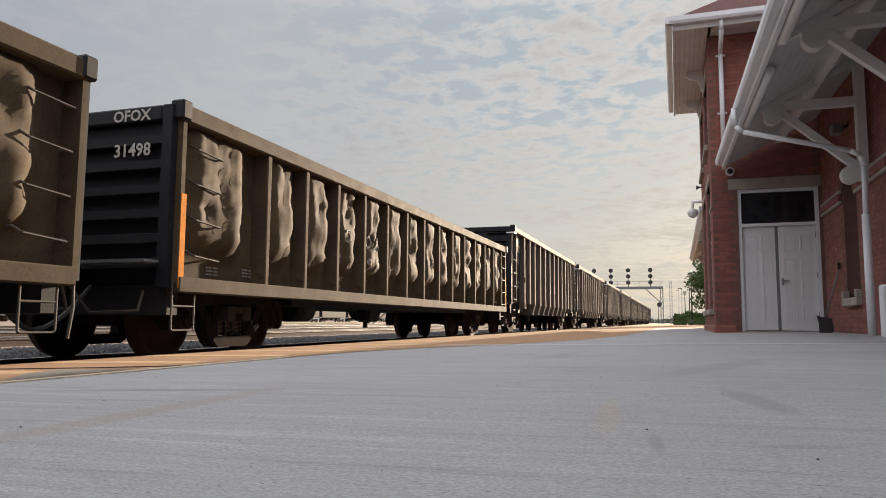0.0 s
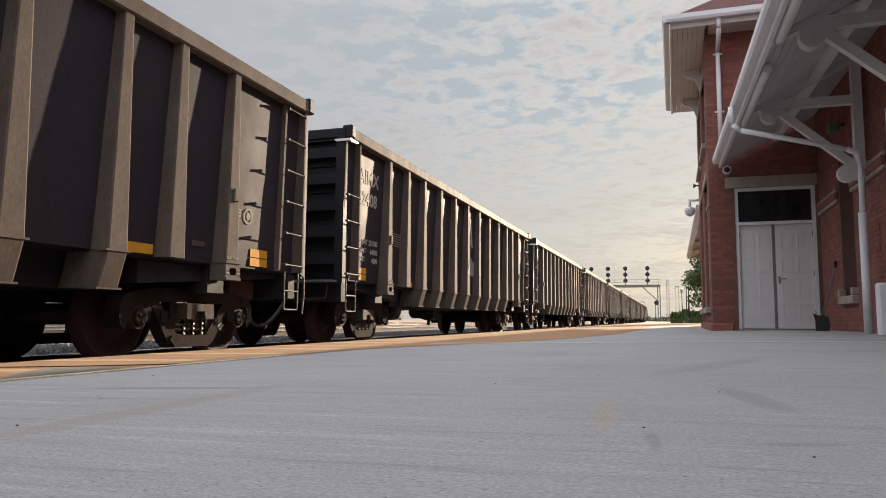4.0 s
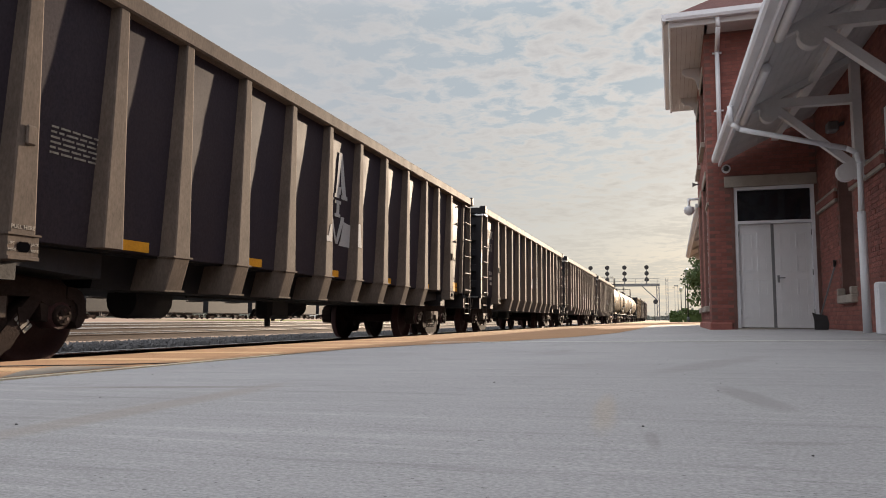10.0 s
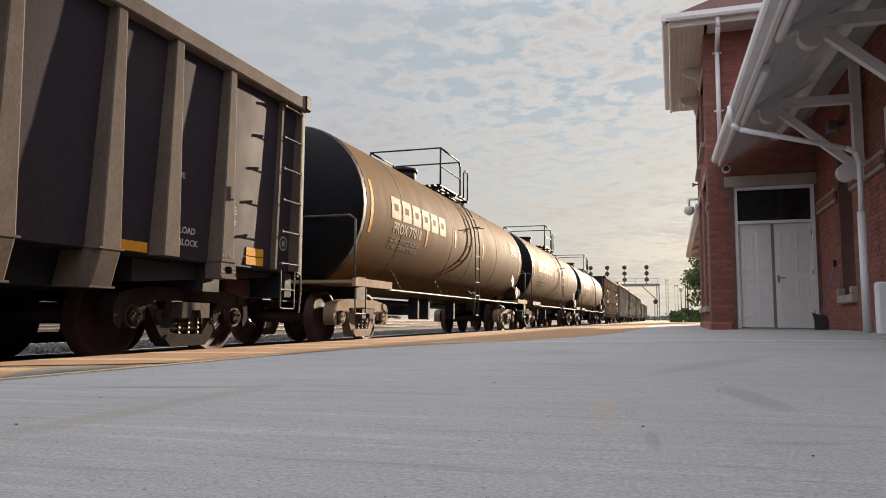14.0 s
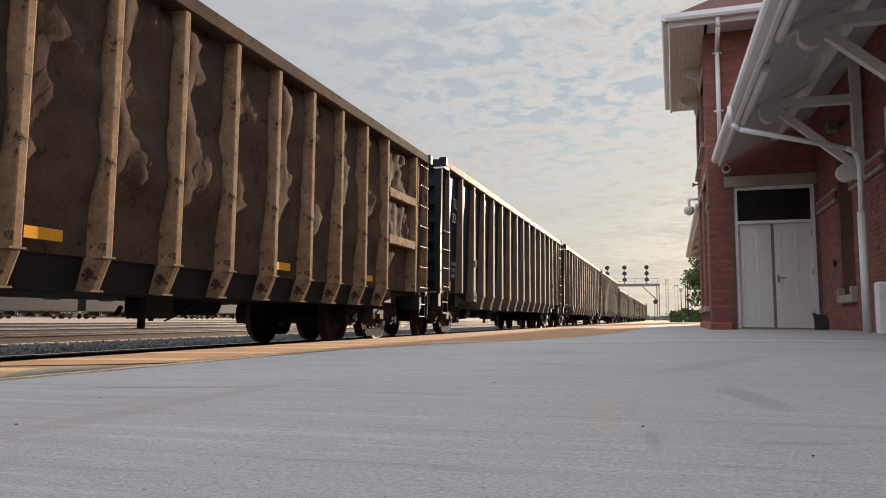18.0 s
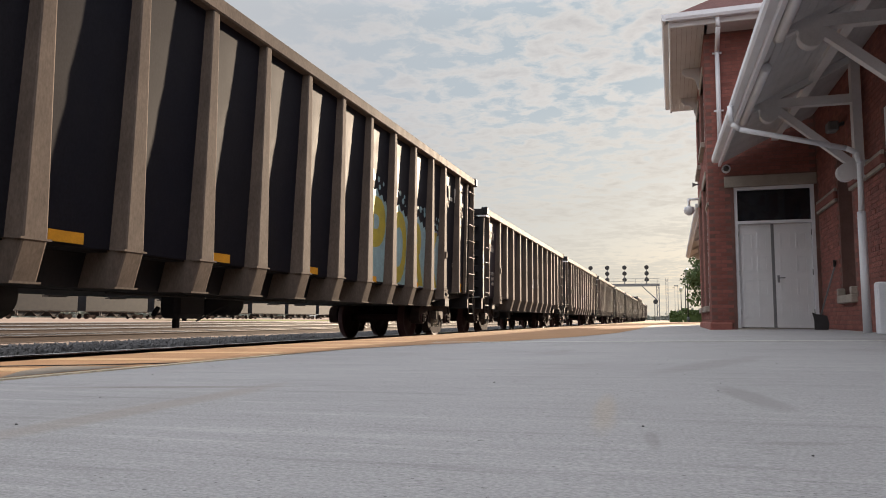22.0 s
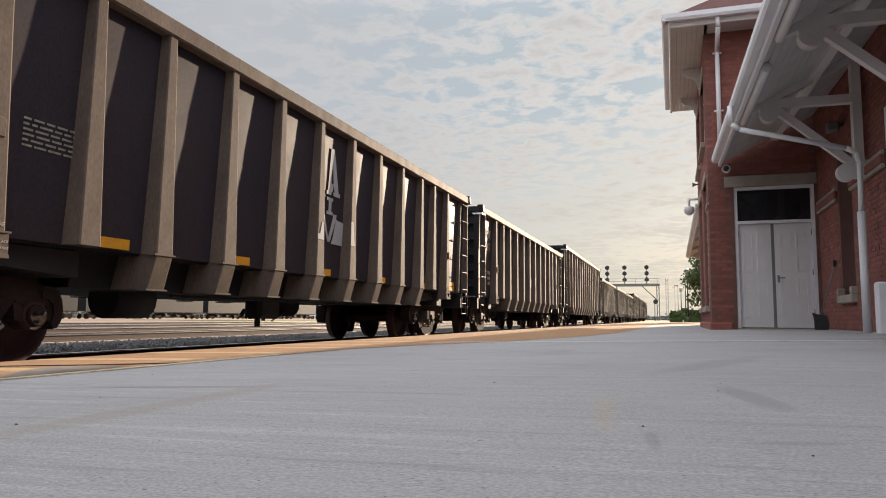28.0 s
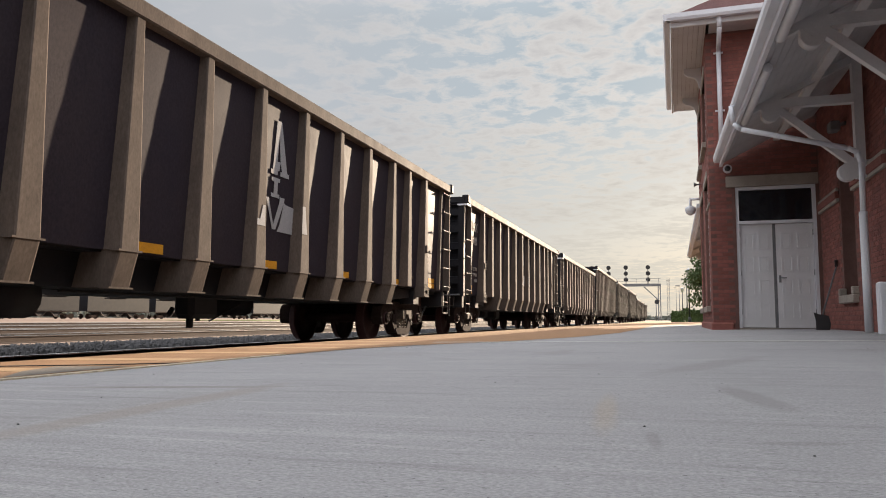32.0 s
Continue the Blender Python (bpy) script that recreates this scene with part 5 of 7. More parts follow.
    bar(bm, (0.65, h - 0.4, 0.84), (0.65, h + 0.06, 0.84), 0.05, 8)
    part("brake_cylinder", bm, RED_OXIDE, car, "red-brown brake gear at the car end")
    for f in (1, -1):
        add_truck(car, f * (h - 1.75), tan)
    car["posts"] = all_posts
    return car


def side_x(z, top=None):
    """The writing surface on a leaning side sheet at the height z."""
    u = min(1.0, max(0.0, (z - 1.10) / 2.5))
    return 1.46 + 0.04 - 0.08 * (1 - u) + 0.011


def decal(name, car, me, x, y, z, label=""):
    if abs(x - XP) < 0.001:
        return piece(name, me, car, Matrix.Translation((side_x(z), y, z)) @ SIDE @ pose(0, 0, 0, 1.9), label)
    return piece(name, me, car, Matrix.Translation((x, y, z)) @ SIDE, label)


_b = bmesh.new()
box(_b, 0, 0.004, 0, 0.38, 0, 0.10)
REFLECTOR = mesh_of("reflector", _b, REFLECT)


def bars(rows, w, hgt, gap, material, seed=1):
    """Small writing that cannot be read: bars of its size."""
    bm = bmesh.new()
    r = random.Random(seed)
    for k in range(rows):
        x = 0.0
        while x < w:
            l = r.uniform(0.05, 0.14) * max(1, hgt / 0.04)
            box(bm, x, min(w, x + l), -k * (hgt + gap), -k * (hgt + gap) + hgt * 0.8, 0, 0.003)
            x += l + 0.025
    return mesh_of("lines", bm, material)


NOTE = bars(6, 0.56, 0.022, 0.022, LETTER_DIM, 3)
SMALL = bars(3, 0.22, 0.022, 0.016, LETTER_DIM, 5)


def emblem_meshes():
    """The owner's mark as plain shapes: a tall wedge, a short block, a zigzag and a broad foot. x along the car, y up."""
    shapes = {
        "emblem_wedge": [[(-0.20, 0.74), (-0.04, 0.74), (-0.035, 0.80), (0.00, 0.80), (0.02, 0.92), (-0.06, 0.92), (-0.03, 1.46), (-0.11, 1.46), (-0.16, 0.80), (-0.20, 0.80)],
                         [(-0.03, 1.46), (0.00, 1.46), (0.20, 0.80), (0.25, 0.80), (0.25, 0.74), (0.03, 0.74), (0.03, 0.80), (0.07, 0.80), (0.02, 0.92), (-0.045, 1.30)]],
        "emblem_block": [[(-0.17, 0.44), (0.03, 0.44), (0.03, 0.49), (-0.02, 0.49), (-0.02, 0.65), (0.03, 0.65), (0.03, 0.70), (-0.17, 0.70), (-0.17, 0.65), (-0.11, 0.65), (-0.11, 0.49), (-0.17, 0.49)]],
        "emblem_zigzag": [[(-0.40, 0.0), (-0.36, 0.0), (-0.27, 0.40), (-0.10, 0.02), (-0.05, 0.02), (-0.22, 0.42), (-0.28, 0.42), (-0.40, 0.16)],
                          [(-0.10, 0.02), (-0.02, 0.02), (0.16, 0.40), (0.17, 0.46), (0.05, 0.46), (0.05, 0.40)]],
        "emblem_foot": [[(0.02, 0.0), (0.43, 0.0), (0.43, 0.36), (0.20, 0.38), (0.16, 0.40), (0.08, 0.10)]]}
    made = {}
    for name, outlines in shapes.items():
        bm = bmesh.new()
        for o in outlines:
            prism(bm, o, "z", 0, 0.003)
        made[name] = mesh_of(name, bm, LOGO)
    return made


EMBLEM = emblem_meshes()
_b = bmesh.new()
prism(_b, [(-0.01, 0), (0.13, 0), (0.115, 0.06), (0.06, 0.38), (-0.01, 0.38)], "z", 0, 0.003)
FOOT_R = mesh_of("emblem_foot", _b, LOGO)
_b = bmesh.new()
prism(_b, [(0.0, 0), (0.18, 0), (0.17, 0.26), (0.12, 0.26), (0.06, 0.08), (0.0, 0.08)], "z", 0, 0.003)
FOOT_L = mesh_of("emblem_foot", _b, LOGO)
_b = bmesh.new()
box(_b, 0, 0.006, 0, 0.22, 0, 0.06)
PALE_PLATE = mesh_of("pale_plate", _b, PAD)
NAME_BLOCKS = []
for o in ([(0, 0), (0.30, 0), (0.30, 0.09), (0.10, 0.09), (0.10, 0.34), (0, 0.34)],
          [(0, 0), (0.09, 0), (0.09, 0.2), (0.17, 0.1), (0.25, 0.2), (0.25, 0), (0.34, 0), (0.34, 0.34), (0.25, 0.34), (0.17, 0.22), (0.09, 0.34), (0, 0.34)],
          [(0, 0), (0.12, 0), (0.12, 0.05), (0.05, 0.05), (0.05, 0.14), (0, 0.14)]):
    _b = bmesh.new()
    prism(_b, o, "z", 0, 0.003)
    NAME_BLOCKS.append(mesh_of("name_block", _b, LETTER))


def round_badge():
    bm = bmesh.new()
    n = 20
    for r0, r1 in ((0.075, 0.10), (0.0, 0.045)):
        a = [bm.verts.new((r0 * math.cos(k * math.tau / n), r0 * math.sin(k * math.tau / n), 0.002)) for k in range(n)]
        b = [bm.verts.new((r1 * math.cos(k * math.tau / n), r1 * math.sin(k * math.tau / n), 0.002)) for k in range(n)]
        for k in range(n):
            bm.faces.new((a[k], a[(k + 1) % n], b[(k + 1) % n], b[k]))
    return mesh_of("badge", bm, LETTER_DIM)


BADGE = round_badge()
TEXTS = {}


def word(s, size, material=None):
    key = (s, size, (material or LETTER).name)
    if key not in TEXTS:
        TEXTS[key] = text_mesh(s, size, material or LETTER)
    return TEXTS[key]


XP = 1.498           # writing on the side sheets
COAL_L, TALL_L = 14.88, 18.10
COAL_TOP, TALL_TOP, KINK = 3.495, 4.06, 1.065


def letter_side(car, h, posts, mark, number, emblem=True, capacity=("221000", "65000", "4000"), old=False):
    y = -h + (0.62 if emblem else 1.0)
    mat = LETTER_DIM if old else LETTER
    decal("reporting_mark", car, word(mark, 0.335, mat), XP, y, 2.745 if emblem else 3.09)
    decal("car_number", car, word(number, 0.315, mat), XP, y - 0.02, 2.385 if emblem else 2.75)
    for k, (a, b) in enumerate(zip(("LD LMT", "LT WT", "CU FT"), capacity)):
        if b:
            decal("capacity", car, word(a, 0.125, mat), XP, y + 0.02, 1.715 - 0.15 * k)
            decal("capacity", car, word(b, 0.125, mat), XP, y + 0.49 + 0.075 * (6 - len(b)), 1.715 - 0.15 * k)
    for k in (0, 1):
        piece("reflector", REFLECTOR, car, pose(side_x(KINK + 0.1), -h + 0.67, KINK + 0.035 + 0.113 * k), "yellow reflective tape")
        piece("reflector", REFLECTOR, car, pose(side_x(KINK + 0.1), h - 1.15, KINK + 0.035 + 0.113 * k), "yellow reflective tape")
    for k, p in enumerate(sorted(posts)):
        if k % 2 == 1 and 0 < k < len(posts) - 2:
            piece("reflector", REFLECTOR, car, pose(side_x(KINK + 0.1), p + 0.26, KINK + 0.02), "yellow reflective tape")
    if emblem:
        base = Matrix.Translation((side_x(1.58) + 0.004, 0, 1.58)) @ SIDE @ pose(0, 0, 0, 1.9)
        for name, me in EMBLEM.items():
            piece(name, me, car, base @ Matrix.Translation((0.09, 0, 0)), "pale grey block of the painted mark")
        decal("emblem_foot", car, FOOT_R, 1.603, 0.525, 1.59, "pale grey block painted on the post")
        decal("emblem_foot", car, FOOT_L, 1.603, -0.590, 1.58, "pale grey block painted on the post")
    if not emblem:
        for k, (dy, dz, w, hh) in enumerate(((-2.05, 3.22, 0.30, 0.34), (-1.62, 3.22, 0.34, 0.34), (-1.12, 3.22, 0.30, 0.34), (-0.92, 2.96, 0.12, 0.14))):
            decal("name_block", car, NAME_BLOCKS[k % 2] if k < 3 else NAME_BLOCKS[2], XP, h + dy, dz, "pale block of the painted name")
        decal("reporting_mark", car, word("X", 0.335, LETTER_DIM), XP, -h + 1.66, 3.03)
        decal("car_number", car, word("3", 0.315, LETTER_DIM), XP, -h + 1.67, 2.69)
    ordered = sorted(posts)
    jacks = (ordered[0], ordered[-1]) if emblem else (ordered[1], ordered[-2])
    decal("small_print", car, NOTE, XP, jacks[0] + 0.33, 2.04)
    decal("small_print", car, SMALL, XP, h - 1.62, 1.75)
    decal("badge", car, BADGE, XP, -h + 0.17, 1.72)
    decal("badge", car, BADGE, XP, h - 1.24 if not old else h - 0.30, 1.70 if not old else 1.44)
    for yy in jacks:
        decal("pull_mark", car, word("PULL HERE", 0.045, LETTER_DIM), 1.604, yy - 0.115, KINK + 0.06)
        for k, (a, b) in enumerate((("LIFT", "JACK"), ("HERE", "HERE"))):
            decal("jack_mark", car, word(a, 0.030, LETTER_DIM), 1.612, yy - 0.135, KINK - 0.065 - 0.05 * k)
            decal("jack_mark", car, word(b, 0.030, LETTER_DIM), 1.612, yy + 0.068, KINK - 0.065 - 0.05 * k)
    if old:
        for k, (a, dy, z) in enumerate((("VALVE", -2.62, 1.93), ("LOAD", -2.42, 1.345), ("BLOCK", -2.42, 1.215), ("CU FT 4000", -1.83, 1.545))):
            decal("stencil", car, word(a, 0.085 if k in (0, 3) else 0.10, LETTER), XP, h + dy, z)
    else:
        piece("pale_plate", PALE_PLATE, car, pose(side_x(1.26), ordered[-2] + 0.42, 1.24), "small pale metal plate")
    end = -h - 0.04
    piece("end_mark", word("NOT GROUND TO COUPLER", 0.075, mat), car, Matrix.Translation((-0.35, end - 0.003, 1.36)) @ FRONT)
    for s, z in ((mark, 2.86), (number, 2.64)):
        piece("end_mark", word(s, 0.20, mat), car, Matrix.Translation((-0.12, end - 0.003, z)) @ FRONT)


def coal_car():
    return open_car("coal_car", "dark brown steel coal car with ladders and yellow reflectors", "coal cars in the train", COAL_L, COAL_TOP, KINK, 8, 1.10, CAR_PAINT, 0.007, 1, shift=0.07, rib_w=0.245, taper=0.060, end_posts=(4.735, 5.685))


def tall_car():
    return open_car("tall_coal_car", "tall dark slate coal car with sloped tub ribs", "coal cars in the train", TALL_L, TALL_TOP, KINK, 11, 1.10, CAR_BLUE, 0.010, 2, shift=0.095, rib_w=0.235, taper=0.058, end_posts=(6.45, 7.58), end_at=0.03, jack_at=0)


def dented_gondola(number):
    """The numbered one has writing, a ladder and a stripe at its far end; the other has only grab irons there."""
    places = [-5.75 + 0.9725 * k for k in range(13)]
    g = open_car("gondola", "dusty tan gondola with badly bulged side panels", "gondolas in the train", 14.9, 2.69, 0.84, 13, 1.13, CAR_DUSTY, 0.22, 3, straight=True, tan=False, rib_w=0.085, deep=0.21, shift=0.0, places=places)
    h = 7.45
    bm = bmesh.new()
    for f in (1, -1):
        a, b = sorted((f * 1.44, f * 1.62))
        chamfer_box(bm, a, b, -h + 0.05, h - 0.05, 0.73, 0.89, 0.012)
    part("side_sill", bm, CAR_DUSTY, g)
    bm = bmesh.new()
    box(bm, 1.601, 1.606, -h + 0.04, -h + 0.12, 0.77, 1.75)
    part("orange_stripe", bm, ORANGE, g, "orange reflective stripe on the corner")
    if number:
        bm = bmesh.new()
        box(bm, 1.601, 1.606, h - 0.12, h - 0.04, 0.77, 1.75)
        part("yellow_stripe", bm, REFLECT, g, "yellow reflective stripe on the corner")
        bm = bmesh.new()
        box(bm, 1.53, 1.60, h - 0.60, h - 0.55, 0.84, 2.52)
        lad = part("ladder", bm, CAR_DUSTY, g, "steel ladder on the car corner")
        for k in range(5):
            bm = bmesh.new()
            bar(bm, (1.59, h - 0.60, 0.95 + 0.36 * k), (1.59, h - 0.08, 0.95 + 0.36 * k), 0.012, 6)
            part("rung", bm, IRON, lad)
    for y in ((-h + 0.25,) if number else (-h + 0.25, h - 0.62)):
        for z in (1.12, 1.50, 1.88, 2.26):
            bm = bmesh.new()
            pipe(bm, [(1.42, y, z + 0.05), (1.52, y + 0.01, z + 0.05), (1.60, y + 0.03, z), (1.60, y + 0.46, z - 0.03), (1.50, y + 0.5, z), (1.42, y + 0.5, z)], 0.012, 6)
            part("grab_iron", bm, IRON, g)
    edges = sorted(places + [-h + 0.05, h - 0.05])

    def painted(name, me, y, z):
        """Writing laid on the dented sheet."""
        flat = me.copy()
        for v in flat.vertices:
            yy, zz = y + v.co.x, z + v.co.y
            v.co = (1.39 + dent_of(yy, zz, -h + 0.06, h - 0.06, 0.84, 2.64, 0.22, 3, edges) + 0.012 + v.co.z, yy, zz)
        piece(name, flat, g)
    decal("small_print", g, word("COMP SHOES", 0.075), 1.50, h - 1.25, 0.98)
    painted("small_print", SMALL, -h + 0.75, 1.03)
    if number:
        painted("small_print", SMALL, -h + 1.45, 1.05)
        for ch, y in zip("OFOX", (3.88, 4.32, 4.74, 5.06)):
            painted("reporting_mark", word(ch, 0.30, LETTER_DIM), -h + y, 1.66)
        for ch, y in zip("31498", (3.70, 4.02, 4.34, 4.76, 5.08)):
            painted("car_number", word(ch, 0.30, LETTER_DIM), -h + y, 1.28)
        for a, y, z in (("LD LMT", 3.80, 1.06), ("LT WT", 3.80, 0.92), ("177100", 4.78, 1.06), ("64900", 4.78, 0.92)):
            painted("capacity", word(a, 0.11, LETTER_DIM), -h + y, z)
    piece("end_mark", word("OFOX", 0.17), g, Matrix.Translation((0.75, -h - 0.036, 2.535)) @ FRONT)
    piece("end_mark", word("31498" if number else "31", 0.19), g, Matrix.Translation((0.80, -h - 0.06, 2.15)) @ FRONT)
    return g


def rusty_car():
    h = 6.82
    g = open_car("rusty_scrap_car", "rusted black coal car with crumpled side panels", "coal cars in the train", 2 * h, 3.86, 0.98, 10, 0.94, CAR_RUST, 0.15, 5, drop=0.68, inset=0.13, rib_w=0.095, deep=0.20, shift=0.28, end_posts=(5.74,), end_at=0.26, end_ribs=3, jack=False, post_paint=RUST_EDGE, near_rungs=1)
    for y0, n in ((-5.40, 1.40), (4.57, 1.35)):
        for z in (1.80, 2.66):
            bm = bmesh.new()
            chamfer_box(bm, 1.50, 1.61, y0, y0 + n, z, z + 0.16, 0.01)
            part("side_rail", bm, RUST_EDGE, g)
    bm = bmesh.new()
    for z in (1.02, 1.46):
        box(bm, 1.44, 1.60, -h + 0.02, -h + 0.62, z, z + 0.05)
    part("corner_step", bm, RUST_EDGE, g, "rusty step frame at the car corner")
    piece("end_mark", word("WTLX", 0.20, LETTER_DIM), g, Matrix.Translation((0.10, -h - 0.005, 3.40)) @ FRONT)
    piece("end_mark", word("4226", 0.20, LETTER_DIM), g, Matrix.Translation((0.14, -h - 0.005, 3.14)) @ FRONT)
    for p in (-2.85, 0.95, 3.75):
        piece("reflector", REFLECTOR, g, pose(1.47, p, 1.08), "yellow reflective tape")
    return g


def wrap(me, r, zc, phi, y):
    """Lays flat writing on the tank: x runs along the car, y round the shell from the angle phi above level."""
    for v in me.vertices:
        a = phi + v.co.y / r
        rr = r + 0.004 + v.co.z
        v.co = (rr * math.cos(a), y + v.co.x, zc + rr * math.sin(a))
    return me


def grid_plate(w, h, nx=3, ny=6):
    bm = bmesh.new()
    g = [[bm.verts.new((w * i / nx, h * j / ny, 0)) for j in range(ny + 1)] for i in range(nx + 1)]
    for i in range(nx):
        for j in range(ny):
            bm.faces.new((g[i][j], g[i + 1][j], g[i + 1][j + 1], g[i][j + 1]))
    return bm


def tank_car(number):
    car = thing("tank_car", "dusty brown tank car with black heads and a top platform", "tank car", "tank cars in the train")
    R, ZC, H = 1.48, 2.40, 6.65
    bm = bmesh.new()
    n = 48
    rings = []
    for y in (-H, -H + 0.02, -3.6, -3.5, 0, 3.5, 3.6, H - 0.02, H):
        rings.append([bm.verts.new((R * math.cos(k * math.tau / n), y, ZC + R * math.sin(k * math.tau / n))) for k in range(n)])
    for a, b in zip(rings, rings[1:]):
        for k in range(n):
            bm.faces.new((a[k], a[(k + 1) % n], b[(k + 1) % n], b[k])).smooth = True
    part("tank_shell", bm, TANK_PAINT, car)
    for f in (1, -1):
        bm = bmesh.new()
        lathe(bm, [(f * (H + 0.002), R - 0.004), (f * (H + 0.12), R * 0.975), (f * (H + 0.30), R * 0.85), (f * (H + 0.45), R * 0.62), (f * (H + 0.55), R * 0.3), (f * (H + 0.57), 0.02)], "y", 40, (0, 0, ZC))
        part("tank_head", bm, TANK_HEAD, car, "black domed tank head")
    for y in (-4.9, -1.6, 0.2, 2.9):
        bm = bmesh.new()
        lathe(bm, [(y - 0.006, R + 0.0), (y - 0.006, R + 0.004), (y + 0.006, R + 0.004), (y + 0.006, R + 0.0)], "y", 48, (0, 0, ZC))
        part("jacket_band", bm, CAR_END, car)
    # top platform, manway, rails
    bm = bmesh.new()
    bar(bm, (0.0, -1.15, ZC + R - 0.05), (0.0, -1.15, ZC + R + 0.26), 0.34, 20)
    bar(bm, (0.0, -1.15, ZC + R + 0.24), (0.0, -1.15, ZC + R + 0.32), 0.38, 20)
    part("manway", bm, CAR_END, car, "black manway cover")
    bm = bmesh.new()
    for y in (-0.9, 0.3, 1.45):
        box(bm, -0.98, 0.98, y, y + 0.06, ZC + R - 0.16, ZC + R - 0.10)
        for s in (1, -1):
            bar(bm, (s * 0.9, y, ZC + R - 0.12), (s * 0.78, y, ZC + R * 0.83), 0.03, 6)
    plat = part("platform", bm, CAR_END, car, "dark grating platform on top of the tank")
    for s in (0.60, 0.75, 0.90, -0.60, -0.75, -0.90):
        bm = bmesh.new()
        box(bm, s - 0.05, s + 0.05, -1.0, 1.55, ZC + R - 0.10, ZC + R - 0.06)
        part("plank", bm, CAR_END, plat)
    bm = bmesh.new()
    zt, zr = ZC + R - 0.08, ZC + R + 0.86
    for s in (0.96, -0.96):
        pipe(bm, [(s, -1.0, zt), (s, -1.0, zr), (s, 0.55, zr), (s, 0.75, zr - 0.12), (s, 0.75, zt)], 0.025, 8)
        pipe(bm, [(s, 1.1, zt), (s, 1.1, zr - 0.25), (s, 1.2, zr - 0.15), (s, 1.45, zr - 0.15), (s, 1.5, zr - 0.22), (s, 1.5, zt)], 0.022, 8)
        bar(bm, (s, -1.0, (zt + zr) / 2), (s, 0.75, (zt + zr) / 2), 0.018, 6)
    for y in (-1.0, 0.75):
        bar(bm, (-0.96, y, zr), (0.96, y, zr), 0.02, 6)
    part("guard_rail", bm, CAR_END, car, "dark tubular railing")
    # side ladder
    L0, L1 = 0.10, 0.50
    lad = None
    for y in (L0, L1):
        bm = bmesh.new()
        pts = []
        for k in range(7):
            a = radians(72 - 72 * k / 6)
            pts.append(((R + 0.10) * math.cos(a), y, ZC + (R + 0.10) * math.sin(a)))
        pts += [(R + 0.10, y, 1.3), (R + 0.06, y, 0.52)]
        pipe(bm, pts, 0.018, 6)
        lad = part("stile" if lad else "ladder", bm, IRON, lad or car, "" if lad else "steel ladder up the tank side")
    for k in range(6):
        a = radians(66 - 66 * k / 5)
        bm = bmesh.new()
        bar(bm, ((R + 0.10) * math.cos(a), L0, ZC + (R + 0.10) * math.sin(a)), ((R + 0.10) * math.cos(a), L1, ZC + (R + 0.10) * math.sin(a)), 0.013, 6)
        part("rung", bm, IRON, lad)
    for z in (2.08, 1.75, 1.4, 1.05, 0.54):
        bm = bmesh.new()
        bar(bm, (R + 0.10, L0, z), (R + 0.10, L1, z), 0.013, 6)
        part("rung", bm, IRON, lad)
    bm = bmesh.new()
    for dy in (-0.34, 0.0):
        bar(bm, (R + 0.03, L0 + dy, 1.02), (R + 0.06, L0 + dy + 0.36, 0.54), 0.014, 6)
        bar(bm, (R + 0.03, L0 + dy - 0.1, 1.14), (R + 0.09, L0 + dy + 0.45, 1.0), 0.010, 6)
    part("ladder_brace", bm, IRON, lad)
    for s in (1, -1):
        bm = bmesh.new()
        pipe(bm, [(R * 0.97, (L0 + L1) / 2 - 0.05, ZC + 0.44), (R * 0.97 + 0.22, (L0 + L1) / 2 + s * 0.12, ZC + 0.44), (R * 0.97 + 0.26, (L0 + L1) / 2 + s * 0.24, ZC + 0.44)], 0.014, 6)
        part("grab_iron", bm, IRON, lad)
    bm = bmesh.new()
    bar(bm, (R + 0.04, -H + 0.7, 0.96), (R + 0.04, H - 0.7, 0.96), 0.022, 6)
    part("side_rail", bm, IRON, car, "long steel grab rail along the tank")
    for k in range(5):
        y = -H + 1.6 + k * (2 * H - 3.2) / 4
        bm = bmesh.new()
        bar(bm, (R + 0.04, y, 0.96), (R - 0.10, y - 0.25, 1.36), 0.009, 6)
        part("rail_stay", bm, CAR_END, car)
    bm = bmesh.new()
    bar(bm, (1.12, H - 0.55, 1.36), (1.12, H + 0.5, 1.36), 0.20, 18)
    part("air_reservoir", bm, TRUCK, car, "dusty air reservoir on the end platform")
    # end platforms, saddles, hoops
    for f in (1, -1):
        bm = bmesh.new()
        a, b = sorted((f * (H - 1.0), f * (H + 0.58)))
        box(bm, -1.50, 1.50, a, b, 1.02, 1.07)
        for s in (1, -1):
            a2, b2 = sorted((s * 1.50, s * 1.56))
            box(bm, a2, b2, a, b, 0.97, 1.10)
        part("end_platform", bm, TRUCK_TAN if number == "77018" else CAR_PAINT, car, "end walkway plate")
        bm = bmesh.new()
        box(bm, -0.9, 0.9, f * (H - 1.1) - 0.2, f * (H - 1.1) + 0.2, 0.78, 1.35)
        box(bm, -0.3, 0.3, f * (H - 2.0) - 0.9, f * (H - 2.0) + 0.9, 0.72, 1.02)
        part("saddle", bm, UNDER, car)
        bm = bmesh.new()
        y = f * (H + 0.50)
        pipe(bm, [(1.50, y, 1.05), (1.50, y, 2.06), (1.40, y, 2.14), (-1.40, y, 2.14), (-1.50, y, 2.06), (-1.50, y, 1.05)], 0.02, 8)
        for s in (1, -1):
            pipe(bm, [(s * 1.52, y, 1.0), (s * 1.52, y, 0.52), (s * 1.52, y - f * 0.42, 0.52), (s * 1.52, y - f * 0.42, 1.0)], 0.015, 6)
        part("hand_hoop", bm, IRON, car, "tubular end handrail")
